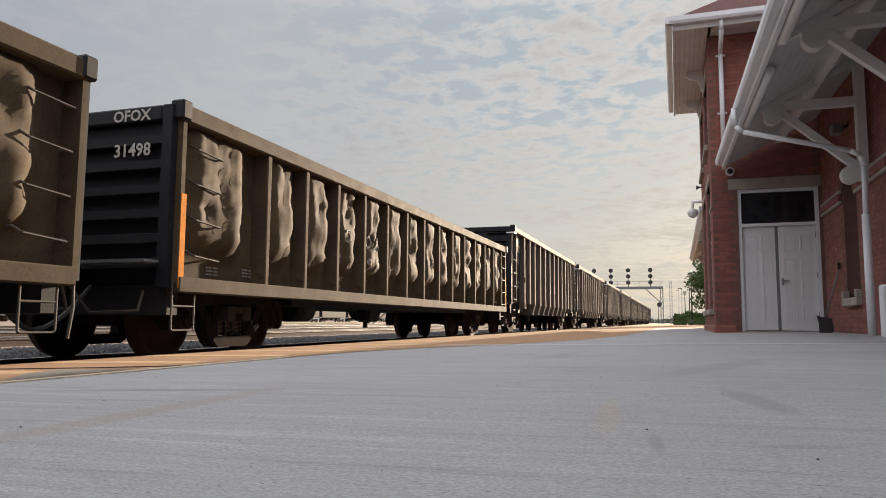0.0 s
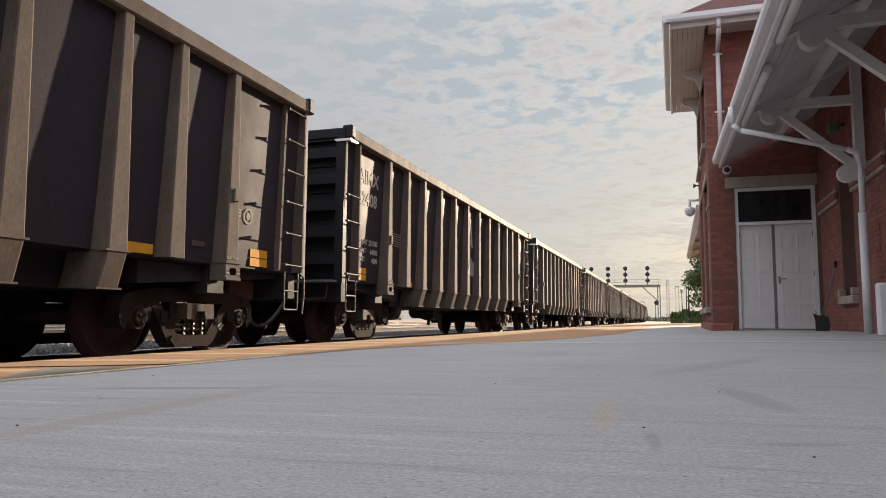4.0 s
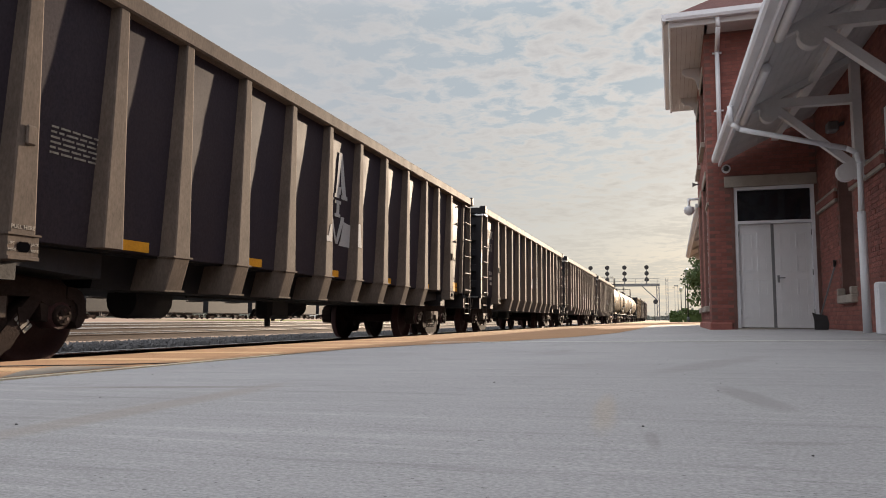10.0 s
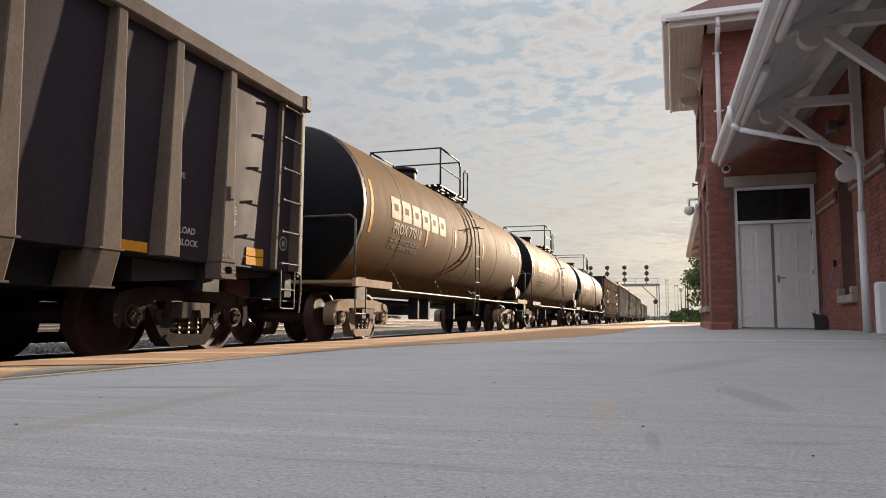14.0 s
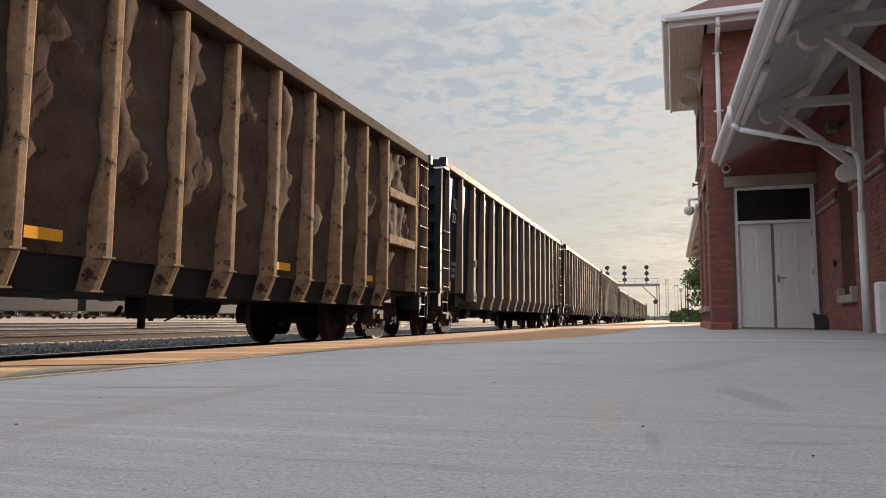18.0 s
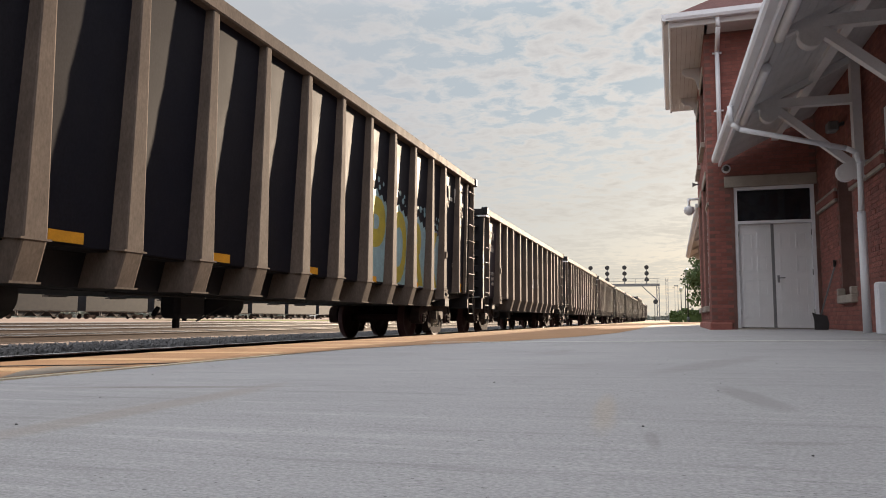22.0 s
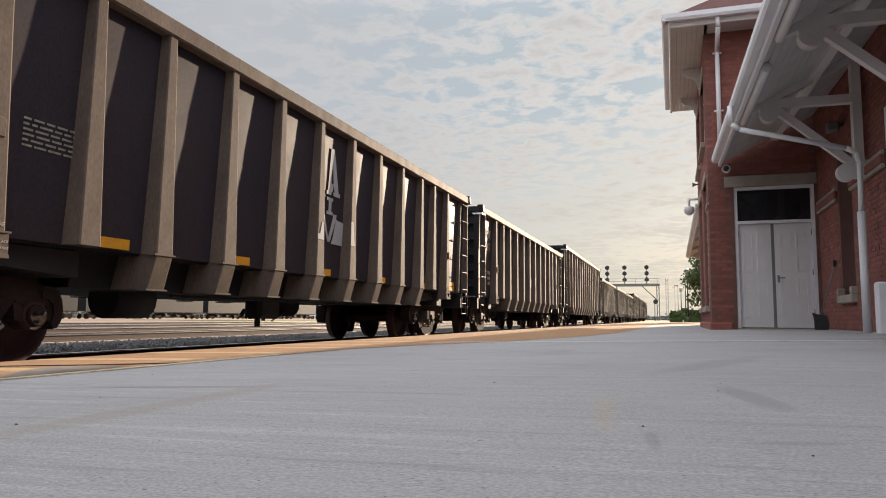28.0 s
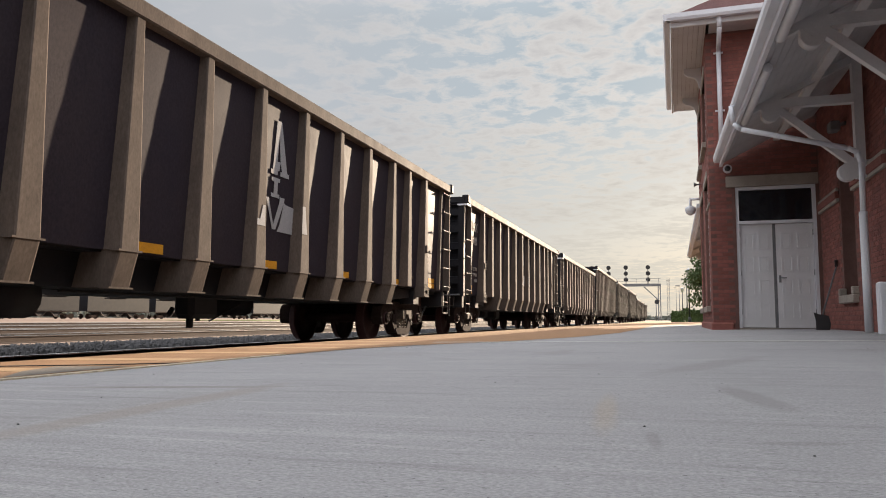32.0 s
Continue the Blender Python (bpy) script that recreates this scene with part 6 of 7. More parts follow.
        bm = bmesh.new()
        a, b = sorted((f * (H + 0.6), f * (H + 1.30)))
        chamfer_box(bm, -0.10, 0.10, a, b, 0.76, 0.94, 0.03)
        chamfer_box(bm, -0.17, 0.17, f * (H + 1.32) - 0.09, f * (H + 1.32) + 0.09, 0.70, 1.0, 0.04)
        part("coupler", bm, TRUCK, car)
        add_truck(car, f * (H - 0.75), number == "77018")
    bm = bmesh.new()
    for y in (-1.4, -0.6, 1.6):
        chamfer_box(bm, 0.30, 0.55, y - 0.07, y + 0.07, 0.42, 0.95, 0.02)
    bar(bm, (0.0, -4.4, 0.80), (0.0, 4.4, 0.80), 0.08, 8)
    bar(bm, (-0.5, -1.0, 0.70), (-0.5, 1.0, 0.70), 0.17, 10)
    part("brake_gear", bm, UNDER, car, "brake gear and bottom outlet under the tank")
    # marks: the maker's name as six plain blocks, the number, the data lines, bands and placards
    for k in range(6):
        bm = grid_plate(0.47, 0.42)
        me = mesh_of("name_block", bm, TANK_NAME)
        # an opening cut as a dark inset keeps each block's letter-like weight
        piece("name_block", wrap(me, R, ZC, radians(-3), -5.5 + 0.575 * k), car, None, "cream block of the painted name")
        bm = grid_plate(0.20, 0.13)
        piece("name_inset", wrap(mesh_of("name_inset", bm, TANK_PAINT), R + 0.002, ZC, radians(3), -5.37 + 0.575 * k), car)
    piece("car_number", wrap(text_mesh("PROX " + number, 0.29, TANK_NAME), R, ZC, radians(-13), -5.38), car)
    for k, s in enumerate(("LD LMT  191000 LB  86 600 KG", "LT WT   72000 LB  32 700 KG")):
        piece("capacity", wrap(text_mesh(s, 0.12, LETTER_DIM), R, ZC, radians(-20 - 5 * k), -5.4), car)
    for y, p, hh in ((-H + 0.18, -18, 0.95), (H - 0.35, -18, 0.95), (-3.5, -17, 0.36), (-1.42, -10, 0.42), (1.25, -12, 0.40)):
        piece("yellow_band", wrap(mesh_of("yellow_band", grid_plate(0.10, hh), REFLECT), R, ZC, radians(p), y), car, None, "yellow reflective band")
    me = bars(9, 1.0, 0.035, 0.018, LETTER_DIM, 12)
    piece("small_print", wrap(me, R, ZC, radians(20), H - 1.75), car)
    for y, s in ((H - 1.55, "HOT"), (H - 0.95, "3257")):
        low = 0.28 if s == "HOT" else 0.62
        pl = bmesh.new()
        d = 0.20
        prism(pl, [(0, -d), (d, 0), (0, d), (-d, 0)], "z", 0, 0.006)
        m = Matrix.Translation((1.49, y, ZC - 0.45 - low)) @ SIDE
        q = piece("placard", mesh_of("placard", pl, WHITE), car, m, "white diamond placard")
        piece("placard_word", word(s, 0.13, DARK), q, Matrix.Translation((-0.14, -0.045, 0.008)))
    piece("end_mark", word("PROX " + number, 0.16), car, Matrix.Translation((-0.45, -H - 0.57, ZC + 0.62)) @ FRONT)
    piece("end_mark", SMALL, car, Matrix.Translation((-0.45, -H - 0.57, ZC + 0.45)) @ FRONT)
    return car


# The train: far corner of each car along the line at the start, kind, marks.
TRAIN = [(4.71, "gondola", ""), (20.81, "gondola", "31498"), (36.85, "coal", "19141"), (53.02, "coal", "22512"), (69.26, "coal", "22477"),
         (85.44, "coal", "22408"), (101.61, "coal", "19035"), (117.81, "coal", "22422"), (134.01, "coal", "22335"), (150.22, "coal", "22487"),
         (166.37, "coal", "22454"), (182.5, "coal", "22051"), (198.65, "coal", "22259"), (214.85, "coal", "19283"), (229.76, "tank", "77018"),
         (245.35, "tank", "74160"), (260.87, "tank", "72553"), (276.60, "rusty", ""), (295.7, "tall", "2217"), (315.19, "tall", "2261"),
         (334.69, "tall", "2243"), (350.73, "coal", "22006"), (366.85, "coal", "22474"), (383.03, "coal", "19167"), (399.21, "coal", "22388"),
         (415.39, "coal", "22420"), (431.54, "coal", "22241"), (450.93, "tall", "2290"), (467.04, "coal", "22500"), (483.22, "coal", "22318"),
         (499.4, "coal", "22126"), (518.95, "tall", "2255"), (538.5, "tall", "2238"), (558.05, "tall", "2279"), (574.23, "coal", "22171"),
         (590.41, "coal", "22063"), (606.59, "coal", "22290")]
# seconds, and metres run by then
RUN = [(0.0, 0.0), (1.0, 15.26), (2.0, 30.39), (3.0, 45.55), (5.5, 83.07), (6.0, 90.7), (7.0, 105.47), (8.0, 120.13), (9.0, 134.68), (10.0, 149.02), (11.0, 163.4), (12.0, 177.64), (13.0, 192.01), (14.0, 206.18), (15.5, 227.11), (17.0, 248.73), (18.0, 262.64), (19.0, 275.96), (20.0, 289.4), (21.0, 303.2), (22.0, 317.04), (23.0, 330.59), (24.0, 344.28), (25.0, 357.84), (26.5, 378.46), (27.5, 391.85), (28.0, 398.31), (29.0, 411.81), (30.0, 425.16), (31.0, 438.33), (32.0, 451.56)]


def build_train():
    made = []
    kinds = {"coal": (coal_car, COAL_L), "tall": (tall_car, TALL_L), "rusty": (rusty_car, 13.64), "tank": (None, 13.9), "gondola": (None, 14.9)}
    masters = {k: f() for k, (f, _) in kinds.items() if f}
    used = set()
    for far, kind, number in TRAIN:
        length = kinds[kind][1]
        if kind == "tank":
            car = tank_car(number)
            centre = far - 5.95
        else:
            centre = far - length / 2 - (0.05 if kind == "coal" else 0.0)
            car = dented_gondola(number) if kind == "gondola" else masters[kind] if kind not in used else copy_thing(masters[kind], pose(0, 0, 0))
            used.add(kind)
        made.append((car, kind, number, centre))
    for car, kind, number, centre in made:
        posts = list(car["posts"]) if "posts" in car else []
        if kind == "coal":
            old = number.startswith("19")
            letter_side(car, COAL_L / 2, posts, "AIMX", number, True, ("222600", "63400", "") if old else ("221700", "64300", "4000"), old)
        elif kind == "tall":
            letter_side(car, TALL_L / 2, posts, "TL", "22" if number != "2290" else "22", False, ("221600", "64400", "4600"))
        if "posts" in car:
            del car["posts"]
    return made


def bubble(s, size, fat, material, name):
    """One fat letter, flat."""
    cu = bpy.data.curves.new("text", "FONT")
    cu.body, cu.size, cu.offset, cu.extrude, cu.resolution_u = s, size, fat, 0.001, 4
    ob = bpy.data.objects.new("text", cu)
    scene.collection.objects.link(ob)
    bpy.context.view_layer.update()
    me = bpy.data.meshes.new_from_object(ob.evaluated_get(bpy.context.evaluated_depsgraph_get()))
    bpy.data.objects.remove(ob)
    me.name = name
    me.materials.clear()
    me.materials.append(material)
    return me


def spray_letters(car):
    """Four sprayed bubble letters, one a bay: yellow with purple edges on a pale blue cloud."""
    edges = [p + 0.095 for p in sorted([1.10 * (k - 5) for k in range(11)])[-4:] + [5.5 + 0.913]]
    rnd = random.Random(3)
    for k, (letter, tall) in enumerate(zip("PORK", (1.62, 1.50, 1.42, 1.34))):
        a, b = edges[k] + 0.10, edges[k + 1] - 0.11
        w = b - a
        bm = bmesh.new()
        low = 1.10
        crest = [(w, tall - 0.26), (w * 0.93, tall - 0.14), (w * 0.82, tall - 0.17), (w * 0.72, tall - 0.05), (w * 0.58, tall - 0.10), (w * 0.45, tall + 0.03), (w * 0.30, tall - 0.03), (w * 0.16, tall + 0.09), (0, tall + 0.02)]
        prism(bm, [(0, 0), (w, 0)] + crest, "z", 0, 0.001)
        for j in range(7):
            px, r = rnd.uniform(0.1, 0.9), rnd.uniform(0.018, 0.065)
            pz = tall + 0.10 - 0.18 * px + rnd.uniform(0.06, 0.26)
            prism(bm, [(w * px + r * math.cos(i * math.tau / 12), pz + r * math.sin(i * math.tau / 12)) for i in range(12)], "z", 0, 0.001)

        def lay(name, me, lift, y0, z0, stretch=1.0, label=""):
            m = Matrix.Translation((side_x(1.2) - 0.008 + lift, a + y0, low + z0)) @ SIDE @ pose(0, 0, 0, 1.9)
            piece(name, me, car, m @ Matrix.Diagonal((stretch, 1, 1, 1)), label)
        lay("spray_cloud", mesh_of("spray_cloud", bm, SPRAY_BLUE), 0.002, 0, 0, 1, "pale blue spray paint")
        size = (tall - 0.20) / 0.73
        edge, fill = bubble(letter, size, 0.115, SPRAY_PURPLE, "spray_outline"), bubble(letter, size, 0.075, SPRAY_YELLOW, "spray_letter")
        xs = [v.co.x for v in edge.vertices]
        st = w / (max(xs) - min(xs))
        for name, me, lift in (("spray_outline", edge, 0.004), ("spray_letter", fill, 0.006)):
            lay(name, me, lift, -min(xs) * st, 0.10, st, "yellow sprayed bubble letter" if lift > 0.005 else "")
        if k == 0:
            lay("spray_tag", word("DAS", 0.17, SPRAY_PURPLE), 0.009, 0.12, 0.30)
    decal("name_letters", car, word("RI", 0.30, LETTER_DIM), XP, edges[-1] + 0.30, 3.05)


CARS = build_train()
spray_letters([c for c in CARS if c[2] == "2243"][0][0])


def travelled(t):
    """Metres the train has run since the start."""
    return float(np.interp(t, [r[0] for r in RUN], [r[1] for r in RUN]))

# ---- distance: signal bridge, lamps, hedge, trees, parked cars ----


def signal_bridge():
    g = thing("signal_bridge", "grey steel signal bridge over the tracks", "signal bridge", m=pose(0, 168, 0))
    for name, x in (("post", -3.2), ("post", -23.0)):
        bm = bmesh.new()
        for dx in (-0.25, 0.25):
            box(bm, x + dx - 0.10, x + dx + 0.10, -0.25, 0.25, -0.45, 8.3)
        for k in range(6):
            beam(bm, (x - 0.25, 0, k * 1.3), (x + 0.25, 0, k * 1.3 + 1.3), 0.1, 0.08)
        part(name, bm, STEEL, g)
    bm = bmesh.new()
    box(bm, -23.3, -2.8, -0.4, 0.4, 7.75, 8.35)
    part("girder", bm, STEEL, g)
    bm = bmesh.new()
    for k in range(9):
        x = -22.5 + 2.4 * k
        bar(bm, (x, -0.6, 8.35), (x, -0.6, 9.5), 0.04, 6)
    for z in (8.9, 9.5):
        bar(bm, (-23, -0.6, z), (-2.8, -0.6, z), 0.035, 6)
    part("railing", bm, STEEL, g)
    bm = bmesh.new()
    beam(bm, (-6.6, 0, 7.7), (-3.2, 0, 4.4), 0.2, 0.2)
    part("brace", bm, STEEL, g)
    bm = bmesh.new()
    for dx in (-1.5, -1.0):
        bar(bm, (dx, -0.3, -0.4), (dx, -0.3, 9.6), 0.035, 6)
    for k in range(24):
        bar(bm, (-1.5, -0.3, 0.4 * k), (-1.0, -0.3, 0.4 * k), 0.025, 6)
    for k in range(7):
        pipe(bm, [(-1.6, -0.3, 3 + k), (-1.6, -1.0, 3 + k), (-0.9, -1.0, 3 + k), (-0.9, -0.3, 3 + k)], 0.03, 6)
    part("caged_ladder", bm, STEEL, g)
    for x in (-18.2, -14.4, -10.5, -5.6):
        bm = bmesh.new()
        bar(bm, (x, -0.1, 8.3), (x, -0.1, 12.5), 0.09, 8)
        m = part("mast", bm, STEEL, g)
        for z in (12.1, 10.7, 9.3):
            bm = bmesh.new()
            bar(bm, (x, -0.35, z), (x, -0.28, z), 0.50, 20)
            bar(bm, (x, -0.28, z), (x, -0.05, z), 0.22, 12)
            bar(bm, (x, -0.62, z + 0.05), (x, -0.35, z + 0.05), 0.17, 12)
            part("signal_head", bm, BLACK, m, "round black signal target with a hooded lens")


signal_bridge()
bm = bmesh.new()
_sb = thing("dwarf_signal", "round black signal on a short mast by the bridge", "signal", m=pose(-3.9, 165, -0.45))
bar(bm, (0, 0, 0), (0, 0, 5.0), 0.09, 8)
_m = part("mast", bm, STEEL, _sb)
bm = bmesh.new()
bar(bm, (0.2, -0.4, 4.6), (0.2, -0.3, 4.6), 0.52, 20)
bar(bm, (0.2, -0.3, 4.6), (0.0, 0, 4.6), 0.15, 8)
part("signal_head", bm, BLACK, _m)


def lamp_post(x, y, z, h):
    p = thing("street_lamp", "black post-top lamp on a fluted pole", "street lamp", "lamps beyond the platform", m=pose(x, y, z))
    bm = bmesh.new()
    bar(bm, (0, 0, 0), (0, 0, 0.5), 0.16, 10, 0.10)
    bar(bm, (0, 0, 0.5), (0, 0, h - 0.55), 0.065, 8, 0.045)
    part("pole", bm, POLE, p)
    bm = bmesh.new()
    lathe(bm, [(h - 0.55, 0.05), (h - 0.5, 0.16), (h - 0.12, 0.22), (h - 0.10, 0.24), (h - 0.02, 0.10), (h + 0.08, 0.02)], "z", 10)
    part("lantern", bm, TRIM, p, "pale glass lantern")


lamp_post(1.13, 60, -0.06, 4.35)
lamp_post(1.25, 78, -0.06, 4.6)
lamp_post(0.95, 92, -0.06, 4.2)


def light_pole(x, y, h):
    p = thing("light_pole", "thin grey car park light pole", "light pole", "light poles in the distance", m=pose(x, y, -0.1))
    bm = bmesh.new()
    bar(bm, (0, 0, 0), (0, 0, h), 0.06, 8, 0.04)
    part("pole", bm, STEEL, p)
    bm = bmesh.new()
    box(bm, -0.7, 0.1, -0.2, 0.2, h - 0.05, h + 0.12)
    part("light_head", bm, STEEL, p)


light_pole(0.9, 140, 6.6)
light_pole(0.6, 240, 10.5)


def leaf_cloud(n, shape, size, seed):
    """Small leaves scattered through a shape. shape(r) gives a place."""
    r = random.Random(seed)
    verts, faces = [], []
    for k in range(n):
        c = Vector(shape(r))
        e = Euler((r.uniform(0, 6.3), r.uniform(0, 6.3), r.uniform(0, 6.3))).to_matrix()
        s = size * r.uniform(0.6, 1.4)
        b = len(verts)
        for p in ((-0.5, 0, 0), (0, -0.3, 0.05), (0.5, 0, 0), (0, 0.3, 0.05)):
            verts.append(tuple(c + e @ (Vector(p) * s)))
        faces.append((b, b + 1, b + 2, b + 3))
    me = bpy.data.meshes.new("leaves")
    me.from_pydata(verts, [], faces)
    return me


def tree(x, y, h, w, seed, label):
    t = thing("tree", label, "tree", m=pose(x, y, -0.1))
    r = random.Random(seed)
    bm = bmesh.new()
    bar(bm, (0, 0, 0), (0.1, 0, h * 0.45), 0.16, 8, 0.10)
    tips = []
    for k in range(9):
        a = k * 2.4 + r.uniform(-.4, .4)
        p0 = Vector((0.05, 0, h * (0.22 + 0.05 * k * 0.6)))
        p1 = p0 + Vector((math.cos(a) * w * 0.38, math.sin(a) * w * 0.38, h * r.uniform(0.15, 0.4)))
        bar(bm, p0, p1, 0.05, 6, 0.02)
        tips.append(p1)
    part("trunk", bm, BARK, t)
    blobs = [(p, r.uniform(0.16, 0.26) * w) for p in tips] + [(Vector((r.uniform(-.3, .3) * w, r.uniform(-.3, .3) * w, h * r.uniform(0.3, 0.95))), r.uniform(0.12, 0.24) * w) for _ in range(16)]

    def place(q):
        c, s = q.choice(blobs)
        d = Vector((q.gauss(0, 1), q.gauss(0, 1), q.gauss(0, 1))).normalized() * s * q.random() ** 0.4
        return c + d
    me = leaf_cloud(7000, place, 0.22, seed)
    me.materials.append(LEAF)
    c = new("crown", me)
    c.parent = t


tree(2.7, 58, 6.2, 3.6, 3, "green leafy tree beside the station")
tree(5.0, 64, 5.6, 3.4, 4, "green leafy tree beside the station")


def hedge(x0, x1, y0, y1, h, seed):
    g = thing("hedge", "low clipped green hedge beyond the platform", "hedge", "hedges beyond the platform")
    lumps = random.Random(seed + 50)
    tops = [lumps.uniform(0.8, 1.1) for _ in range(12)]

    def place(q):
        u, v = q.random(), q.random()
        hh = h * tops[int(u * 11.99)]
        e = q.choice((0, 1, 2))
        return (x0 + (x1 - x0) * u, y0 + (y1 - y0) * v, (hh if e else hh * q.random()) * (1 - 0.12 * abs(2 * v - 1) ** 3) + q.uniform(-.12, .05))
    me = leaf_cloud(5200, place, 0.16, seed)
    me.materials.append(HEDGE_LEAF)
    c = new("foliage", me)
    c.parent = g
    bm = bmesh.new()
    box(bm, x0 + 0.15, x1 - 0.15, y0 + 0.15, y1 - 0.15, -0.1, h * 0.72)
    part("core", bm, HEDGE_LEAF, g)


hedge(-0.35, 0.9, 74, 76, 0.95, 5)
hedge(0.7, 6.0, 62, 63.6, 1.0, 6)

# far woods and low buildings behind the yard


def woods(q):
    a = q.uniform(-260, 420)
    return (-230 - q.random() * 30, a, abs(q.gauss(0, 3.2)) * (0.7 + 0.5 * math.sin(a * 0.11) + 0.3 * math.sin(a * 0.031)) - 0.3)


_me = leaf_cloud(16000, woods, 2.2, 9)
_me.materials.append(HAZED_LEAF)
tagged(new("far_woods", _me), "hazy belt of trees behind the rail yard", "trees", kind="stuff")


def woods_end(q):
    a = q.uniform(-150, 130)
    return (a, 560 + q.random() * 30, abs(q.gauss(0, 3.0)) * (0.8 + 0.4 * math.sin(a * 0.13)) - 0.3)


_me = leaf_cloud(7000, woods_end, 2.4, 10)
_me.materials.append(HAZED_LEAF)
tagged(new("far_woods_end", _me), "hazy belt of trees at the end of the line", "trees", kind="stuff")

# dark hopper cars parked across the yard


def parked_hopper():
    c = thing("parked_hopper_car", "dark hopper car parked on a far yard track", "freight car", "cars parked in the yard")
    bm = bmesh.new()
    prism(bm, [(-7.4, 1.35), (7.4, 1.35), (7.4, 4.3), (6.9, 4.55), (-6.9, 4.55), (-7.4, 4.3)], "x", -1.45, 1.45)
    part("body", bm, CAR_END, c)
    bm = bmesh.new()
    box(bm, 1.40, 1.56, -7.6, 7.6, 1.16, 1.30)
    part("side_sill", bm, TRUCK, c, "dusty brown side sill")
    for y in (-3.1, 0.0, 3.1):
        bm = bmesh.new()
        prism(bm, [(y - 1.25, 1.16), (y + 1.25, 1.16), (y + 0.30, 0.42), (y - 0.30, 0.42)], "x", -1.2, 1.2)
        h = part("hopper", bm, UNDER, c)
        bm = bmesh.new()
        for s in (1, -1):
            beam(bm, (1.25, y + s * 1.2, 1.14), (1.25, y + s * 0.34, 0.44), 0.05, 0.07, (1, 0, 0))
        box(bm, 1.18, 1.26, y - 0.36, y + 0.36, 0.36, 0.48)
        part("gate_frame", bm, PAD, h, "pale steel gate frame")
    for y in (-5.7, 5.7):
        bm = bmesh.new()
        prism(bm, [(y - 1.1, 0.55), (y - 0.9, 0.74), (y + 0.9, 0.74), (y + 1.1, 0.55), (y + 0.4, 0.2), (y - 0.4, 0.2)], "x", 0.92, 1.08)
        for d in (-AXLE, AXLE):
            bar(bm, (0.65, y + d, 0.457), (0.79, y + d, 0.457), 0.457, 20)
            bar(bm, (-0.79, y + d, 0.457), (-0.65, y + d, 0.457), 0.457, 20)
        part("truck", bm, TRUCK, c)
        bm = bmesh.new()
        pipe(bm, [(1.55, y + 1.3, 1.2), (1.55, y + 1.3, 0.55), (1.55, y + 1.7, 0.55), (1.55, y + 1.7, 1.2)], 0.02, 6)
        part("step", bm, LETTER, c)
    return c


PARKED = parked_hopper()
PARKED.matrix_basis = pose(-96.0, -30, -0.27)
for k in range(1, 17):
    copy_thing(PARKED, pose(-96.0, -30 + 16.6 * k, -0.27))

# ---- small things by the wall ----


def snow_shovel():
    s = thing("shovel", "black plastic snow shovel leaning on the brick wall", "shovel", m=pose(2.42, 13.72, 0.05))
    bm = bmesh.new()
    bar(bm, (0.0, -0.02, 0.22), (0.235, -0.16, 1.10), 0.014, 8)
    part("handle", bm, STEEL, s)
    bm = bmesh.new()
    pipe(bm, [(0.225, -0.155, 1.08), (0.21, -0.20, 1.18), (0.25, -0.12, 1.19), (0.235, -0.16, 1.08)], 0.016, 6)
    part("grip", bm, BLACK, s)
    bm = bmesh.new()
    o = [(-0.10, 0.0), (0.11, 0.0), (0.13, 0.10), (0.10, 0.24), (0.02, 0.26), (-0.06, 0.27), (-0.13, 0.30), (-0.10, 0.16)]
    prism(bm, o, "y", -0.05, -0.02)
    part("blade", bm, BLACK, s, "black shovel blade")


snow_shovel()
bm = bmesh.new()
chamfer_box(bm, 2.34, 2.66, 9.70, 9.86, 0.04, 0.68, 0.02)
tagged(part("white_board", bm, WHITE), "white board leaning by the door", "board")


def dome_camera(x, y, z, wall_dir, label):
    c = thing("security_camera", label, "security camera", "security cameras on the station", m=pose(x, y, z))
    w = Vector(wall_dir)
    bm = bmesh.new()
    bar(bm, -w * 0.02, w * 0.05, 0.085, 20)
    part("base", bm, WHITE, c)
    bm = bmesh.new()
    if abs(w.y) > 0.5:
        lathe(bm, [(0.0, 0.06), (-0.03, 0.055), (-0.055, 0.035), (-0.065, 0.01)], "y", 16)
    else:
        lathe(bm, [(0.0, 0.07), (-0.05, 0.068), (-0.10, 0.045), (-0.12, 0.01)], "z", 16)
    part("dome", bm, BLACK, c, "dark camera dome")


dome_camera(1.07, BY - 0.075, 3.21, (0, 1, 0), "small white dome camera on the brick wall")
c = thing("security_camera", "white dome camera hanging from a wall arm", "security camera", "security cameras on the station", m=pose(0.47, 19.9, 3.15))
bm = bmesh.new()
bar(bm, (0, 0, 0.28), (0.36, 0, 0.28), 0.035, 8)
bar(bm, (0, 0, 0.05), (0, 0, 0.30), 0.035, 8)
part("arm", bm, WHITE, c)
bm = bmesh.new()
lathe(bm, [(0.10, 0.05), (0.06, 0.13), (-0.02, 0.14), (-0.10, 0.11), (-0.15, 0.04)], "z", 16)
part("dome", bm, WHITE, c, "white camera dome")
horn = thing("loudspeaker", "grey horn loudspeaker on the bay wall", "loudspeaker", m=pose(0.625, 19.0, 3.66) @ Matrix.Diagonal((0.5, 0.5, 0.5, 1)))
bm = bmesh.new()
lathe(bm, [(-0.16, 0.13), (-0.10, 0.09), (0.0, 0.04), (0.10, 0.04)], "x", 14)
part("horn", bm, STEEL, horn)
bm = bmesh.new()
bar(bm, (0.08, 0, 0), (0.16, 0, 0), 0.03, 8)
part("bracket", bm, STEEL, horn)
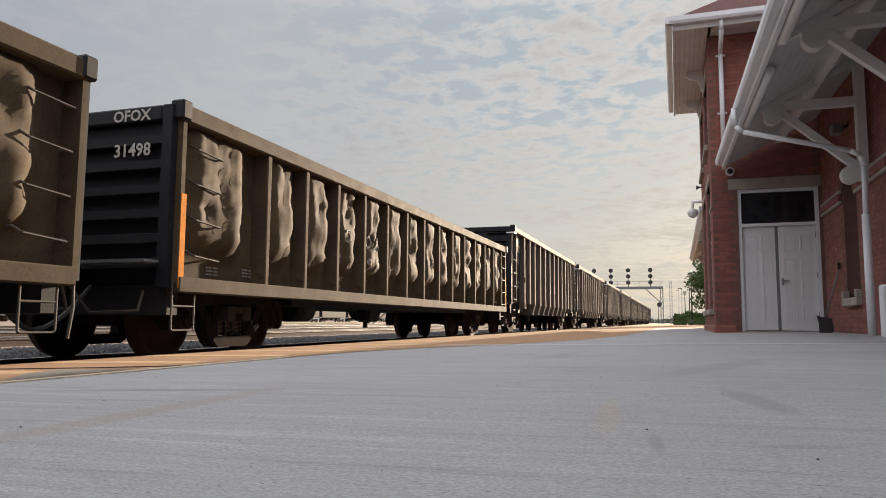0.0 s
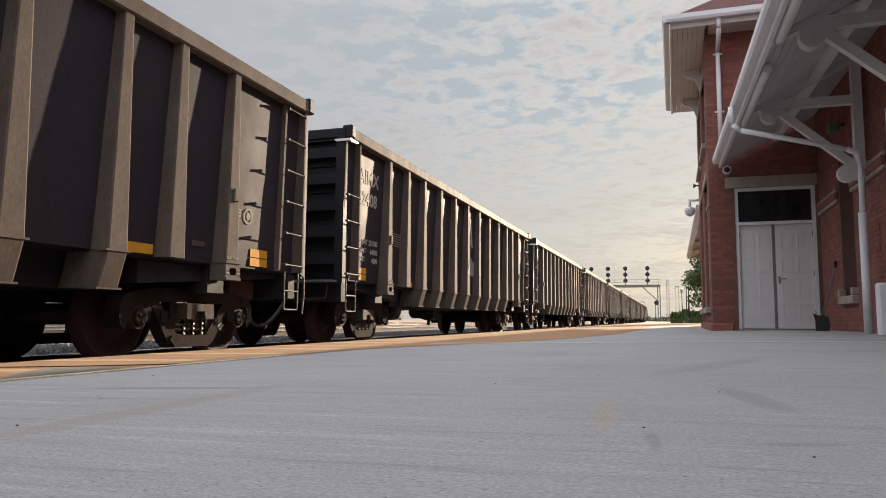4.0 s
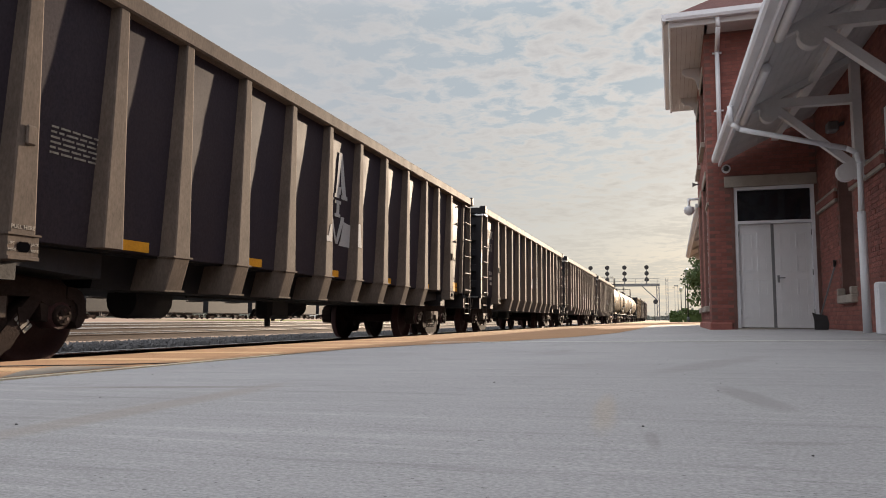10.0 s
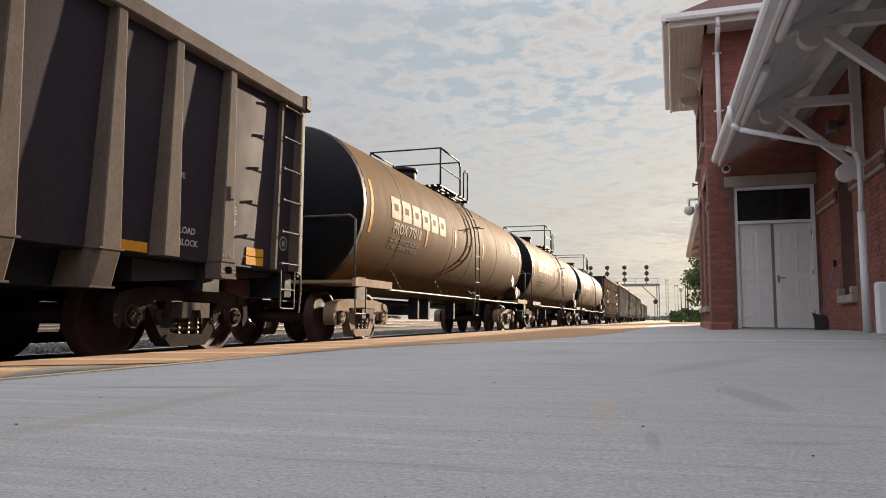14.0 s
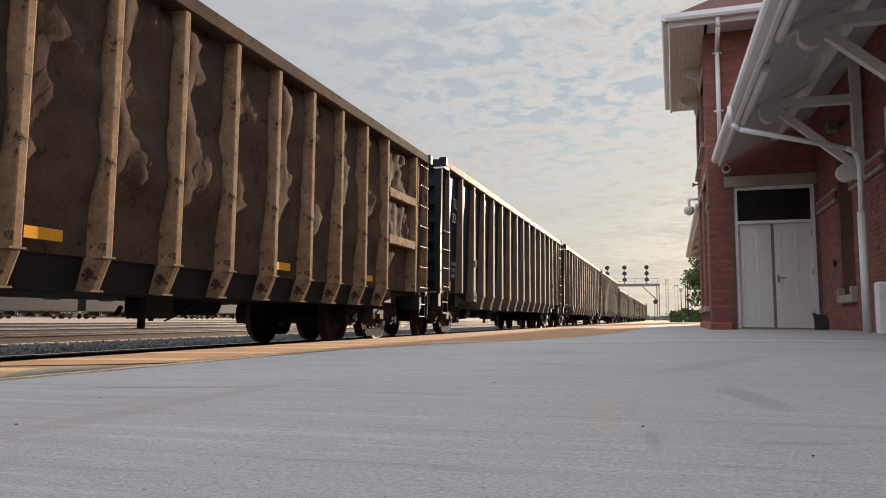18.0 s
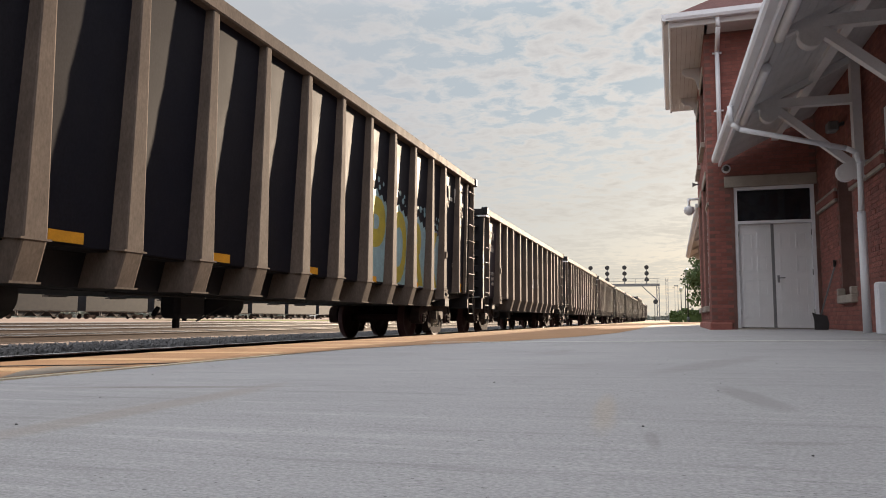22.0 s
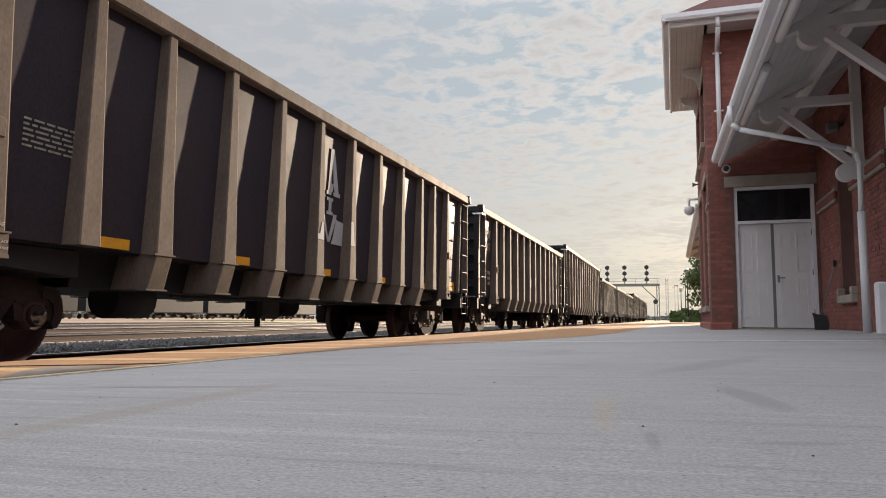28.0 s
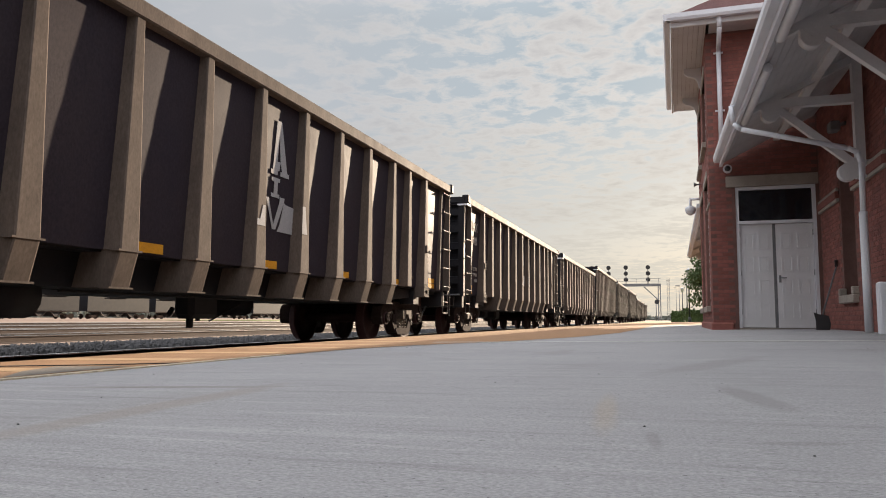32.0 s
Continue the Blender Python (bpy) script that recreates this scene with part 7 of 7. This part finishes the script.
lampw = thing("wall_lamp", "small grey flood lamp on the brick wall", "wall lamp", m=pose(2.6, 12.6, 3.35))
bm = bmesh.new()
chamfer_box(bm, -0.16, 0.0, -0.12, 0.12, -0.10, 0.06, 0.02)
part("housing", bm, STEEL, lampw)
bm = bmesh.new()
bar(bm, (-0.02, 0, 0), (0.1, 0, 0.04), 0.03, 8)
part("bracket", bm, STEEL, lampw)

# litter and pebbles on the platform
_q = random.Random(21)
_b = bmesh.new()
lathe(_b, [(-0.008, 0.004), (-0.004, 0.011), (0.004, 0.010), (0.009, 0.003)], "z", 7)
PEBBLE = mesh_of("pebble", _b, DARK)
for k in range(60):
    x, y = _q.uniform(-2.5, 2.4), 1.1 + _q.random() ** 1.3 * 6.0
    o = tagged(new("pebble", PEBBLE), "small dark pebble on the concrete platform", "pebble", "pebbles on the platform")
    s = _q.uniform(0.10, 0.24)
    o.matrix_basis = pose(x, y, platform_z(x) + 0.003, 0, 0, _q.uniform(0, 360)) @ Matrix.Diagonal((s, s * 1.3, s * 0.7, 1))
_b = bmesh.new()
box(_b, -0.02, 0.02, -0.012, 0.012, 0, 0.003)
o = tagged(part("paper_scrap", _b, WHITE), "small white scrap of paper on the concrete", "litter")
o.matrix_basis = pose(0.62, 1.88, platform_z(0.62) + 0.002, 0, 0, 20)


# ---- motion of the train ----


def car_pose(y):
    dx, turn = track_bend(y)
    return Matrix.Translation((TRACK_X + dx, y, RAIL_Z)) @ Matrix.Rotation(turn, 4, "Z")


def motions():
    times = [r[0] for r in RUN]
    for car, kind, number, centre in CARS:
        walk(car, [(t, car_pose(centre - travelled(t))) for t in times])
    # wheels roll without slip; all wheels at one end of a truck share the same turning
    first = {}
    rolling = [(o, o.location.y) for car in CARS for o in car[0].children_recursive if o.name.startswith("wheelset")]
    for w, s in rolling:
        s = AXLE if s > 0 else -AXLE
        if s not in first:
            rows = []
            for k in range(32 * FPS + 1):
                t = k / FPS
                rows.append((t, Matrix.Translation((0, s, 0.457)) @ Matrix.Rotation(travelled(t) / 0.457, 4, "X")))
            walk(w, rows)
            first[s] = w.animation_data
        else:
            keys = w.animation_data_create()
            w.rotation_mode = "QUATERNION"
            keys.action = first[s].action
            keys.action_slot = first[s].action_slot


motions()
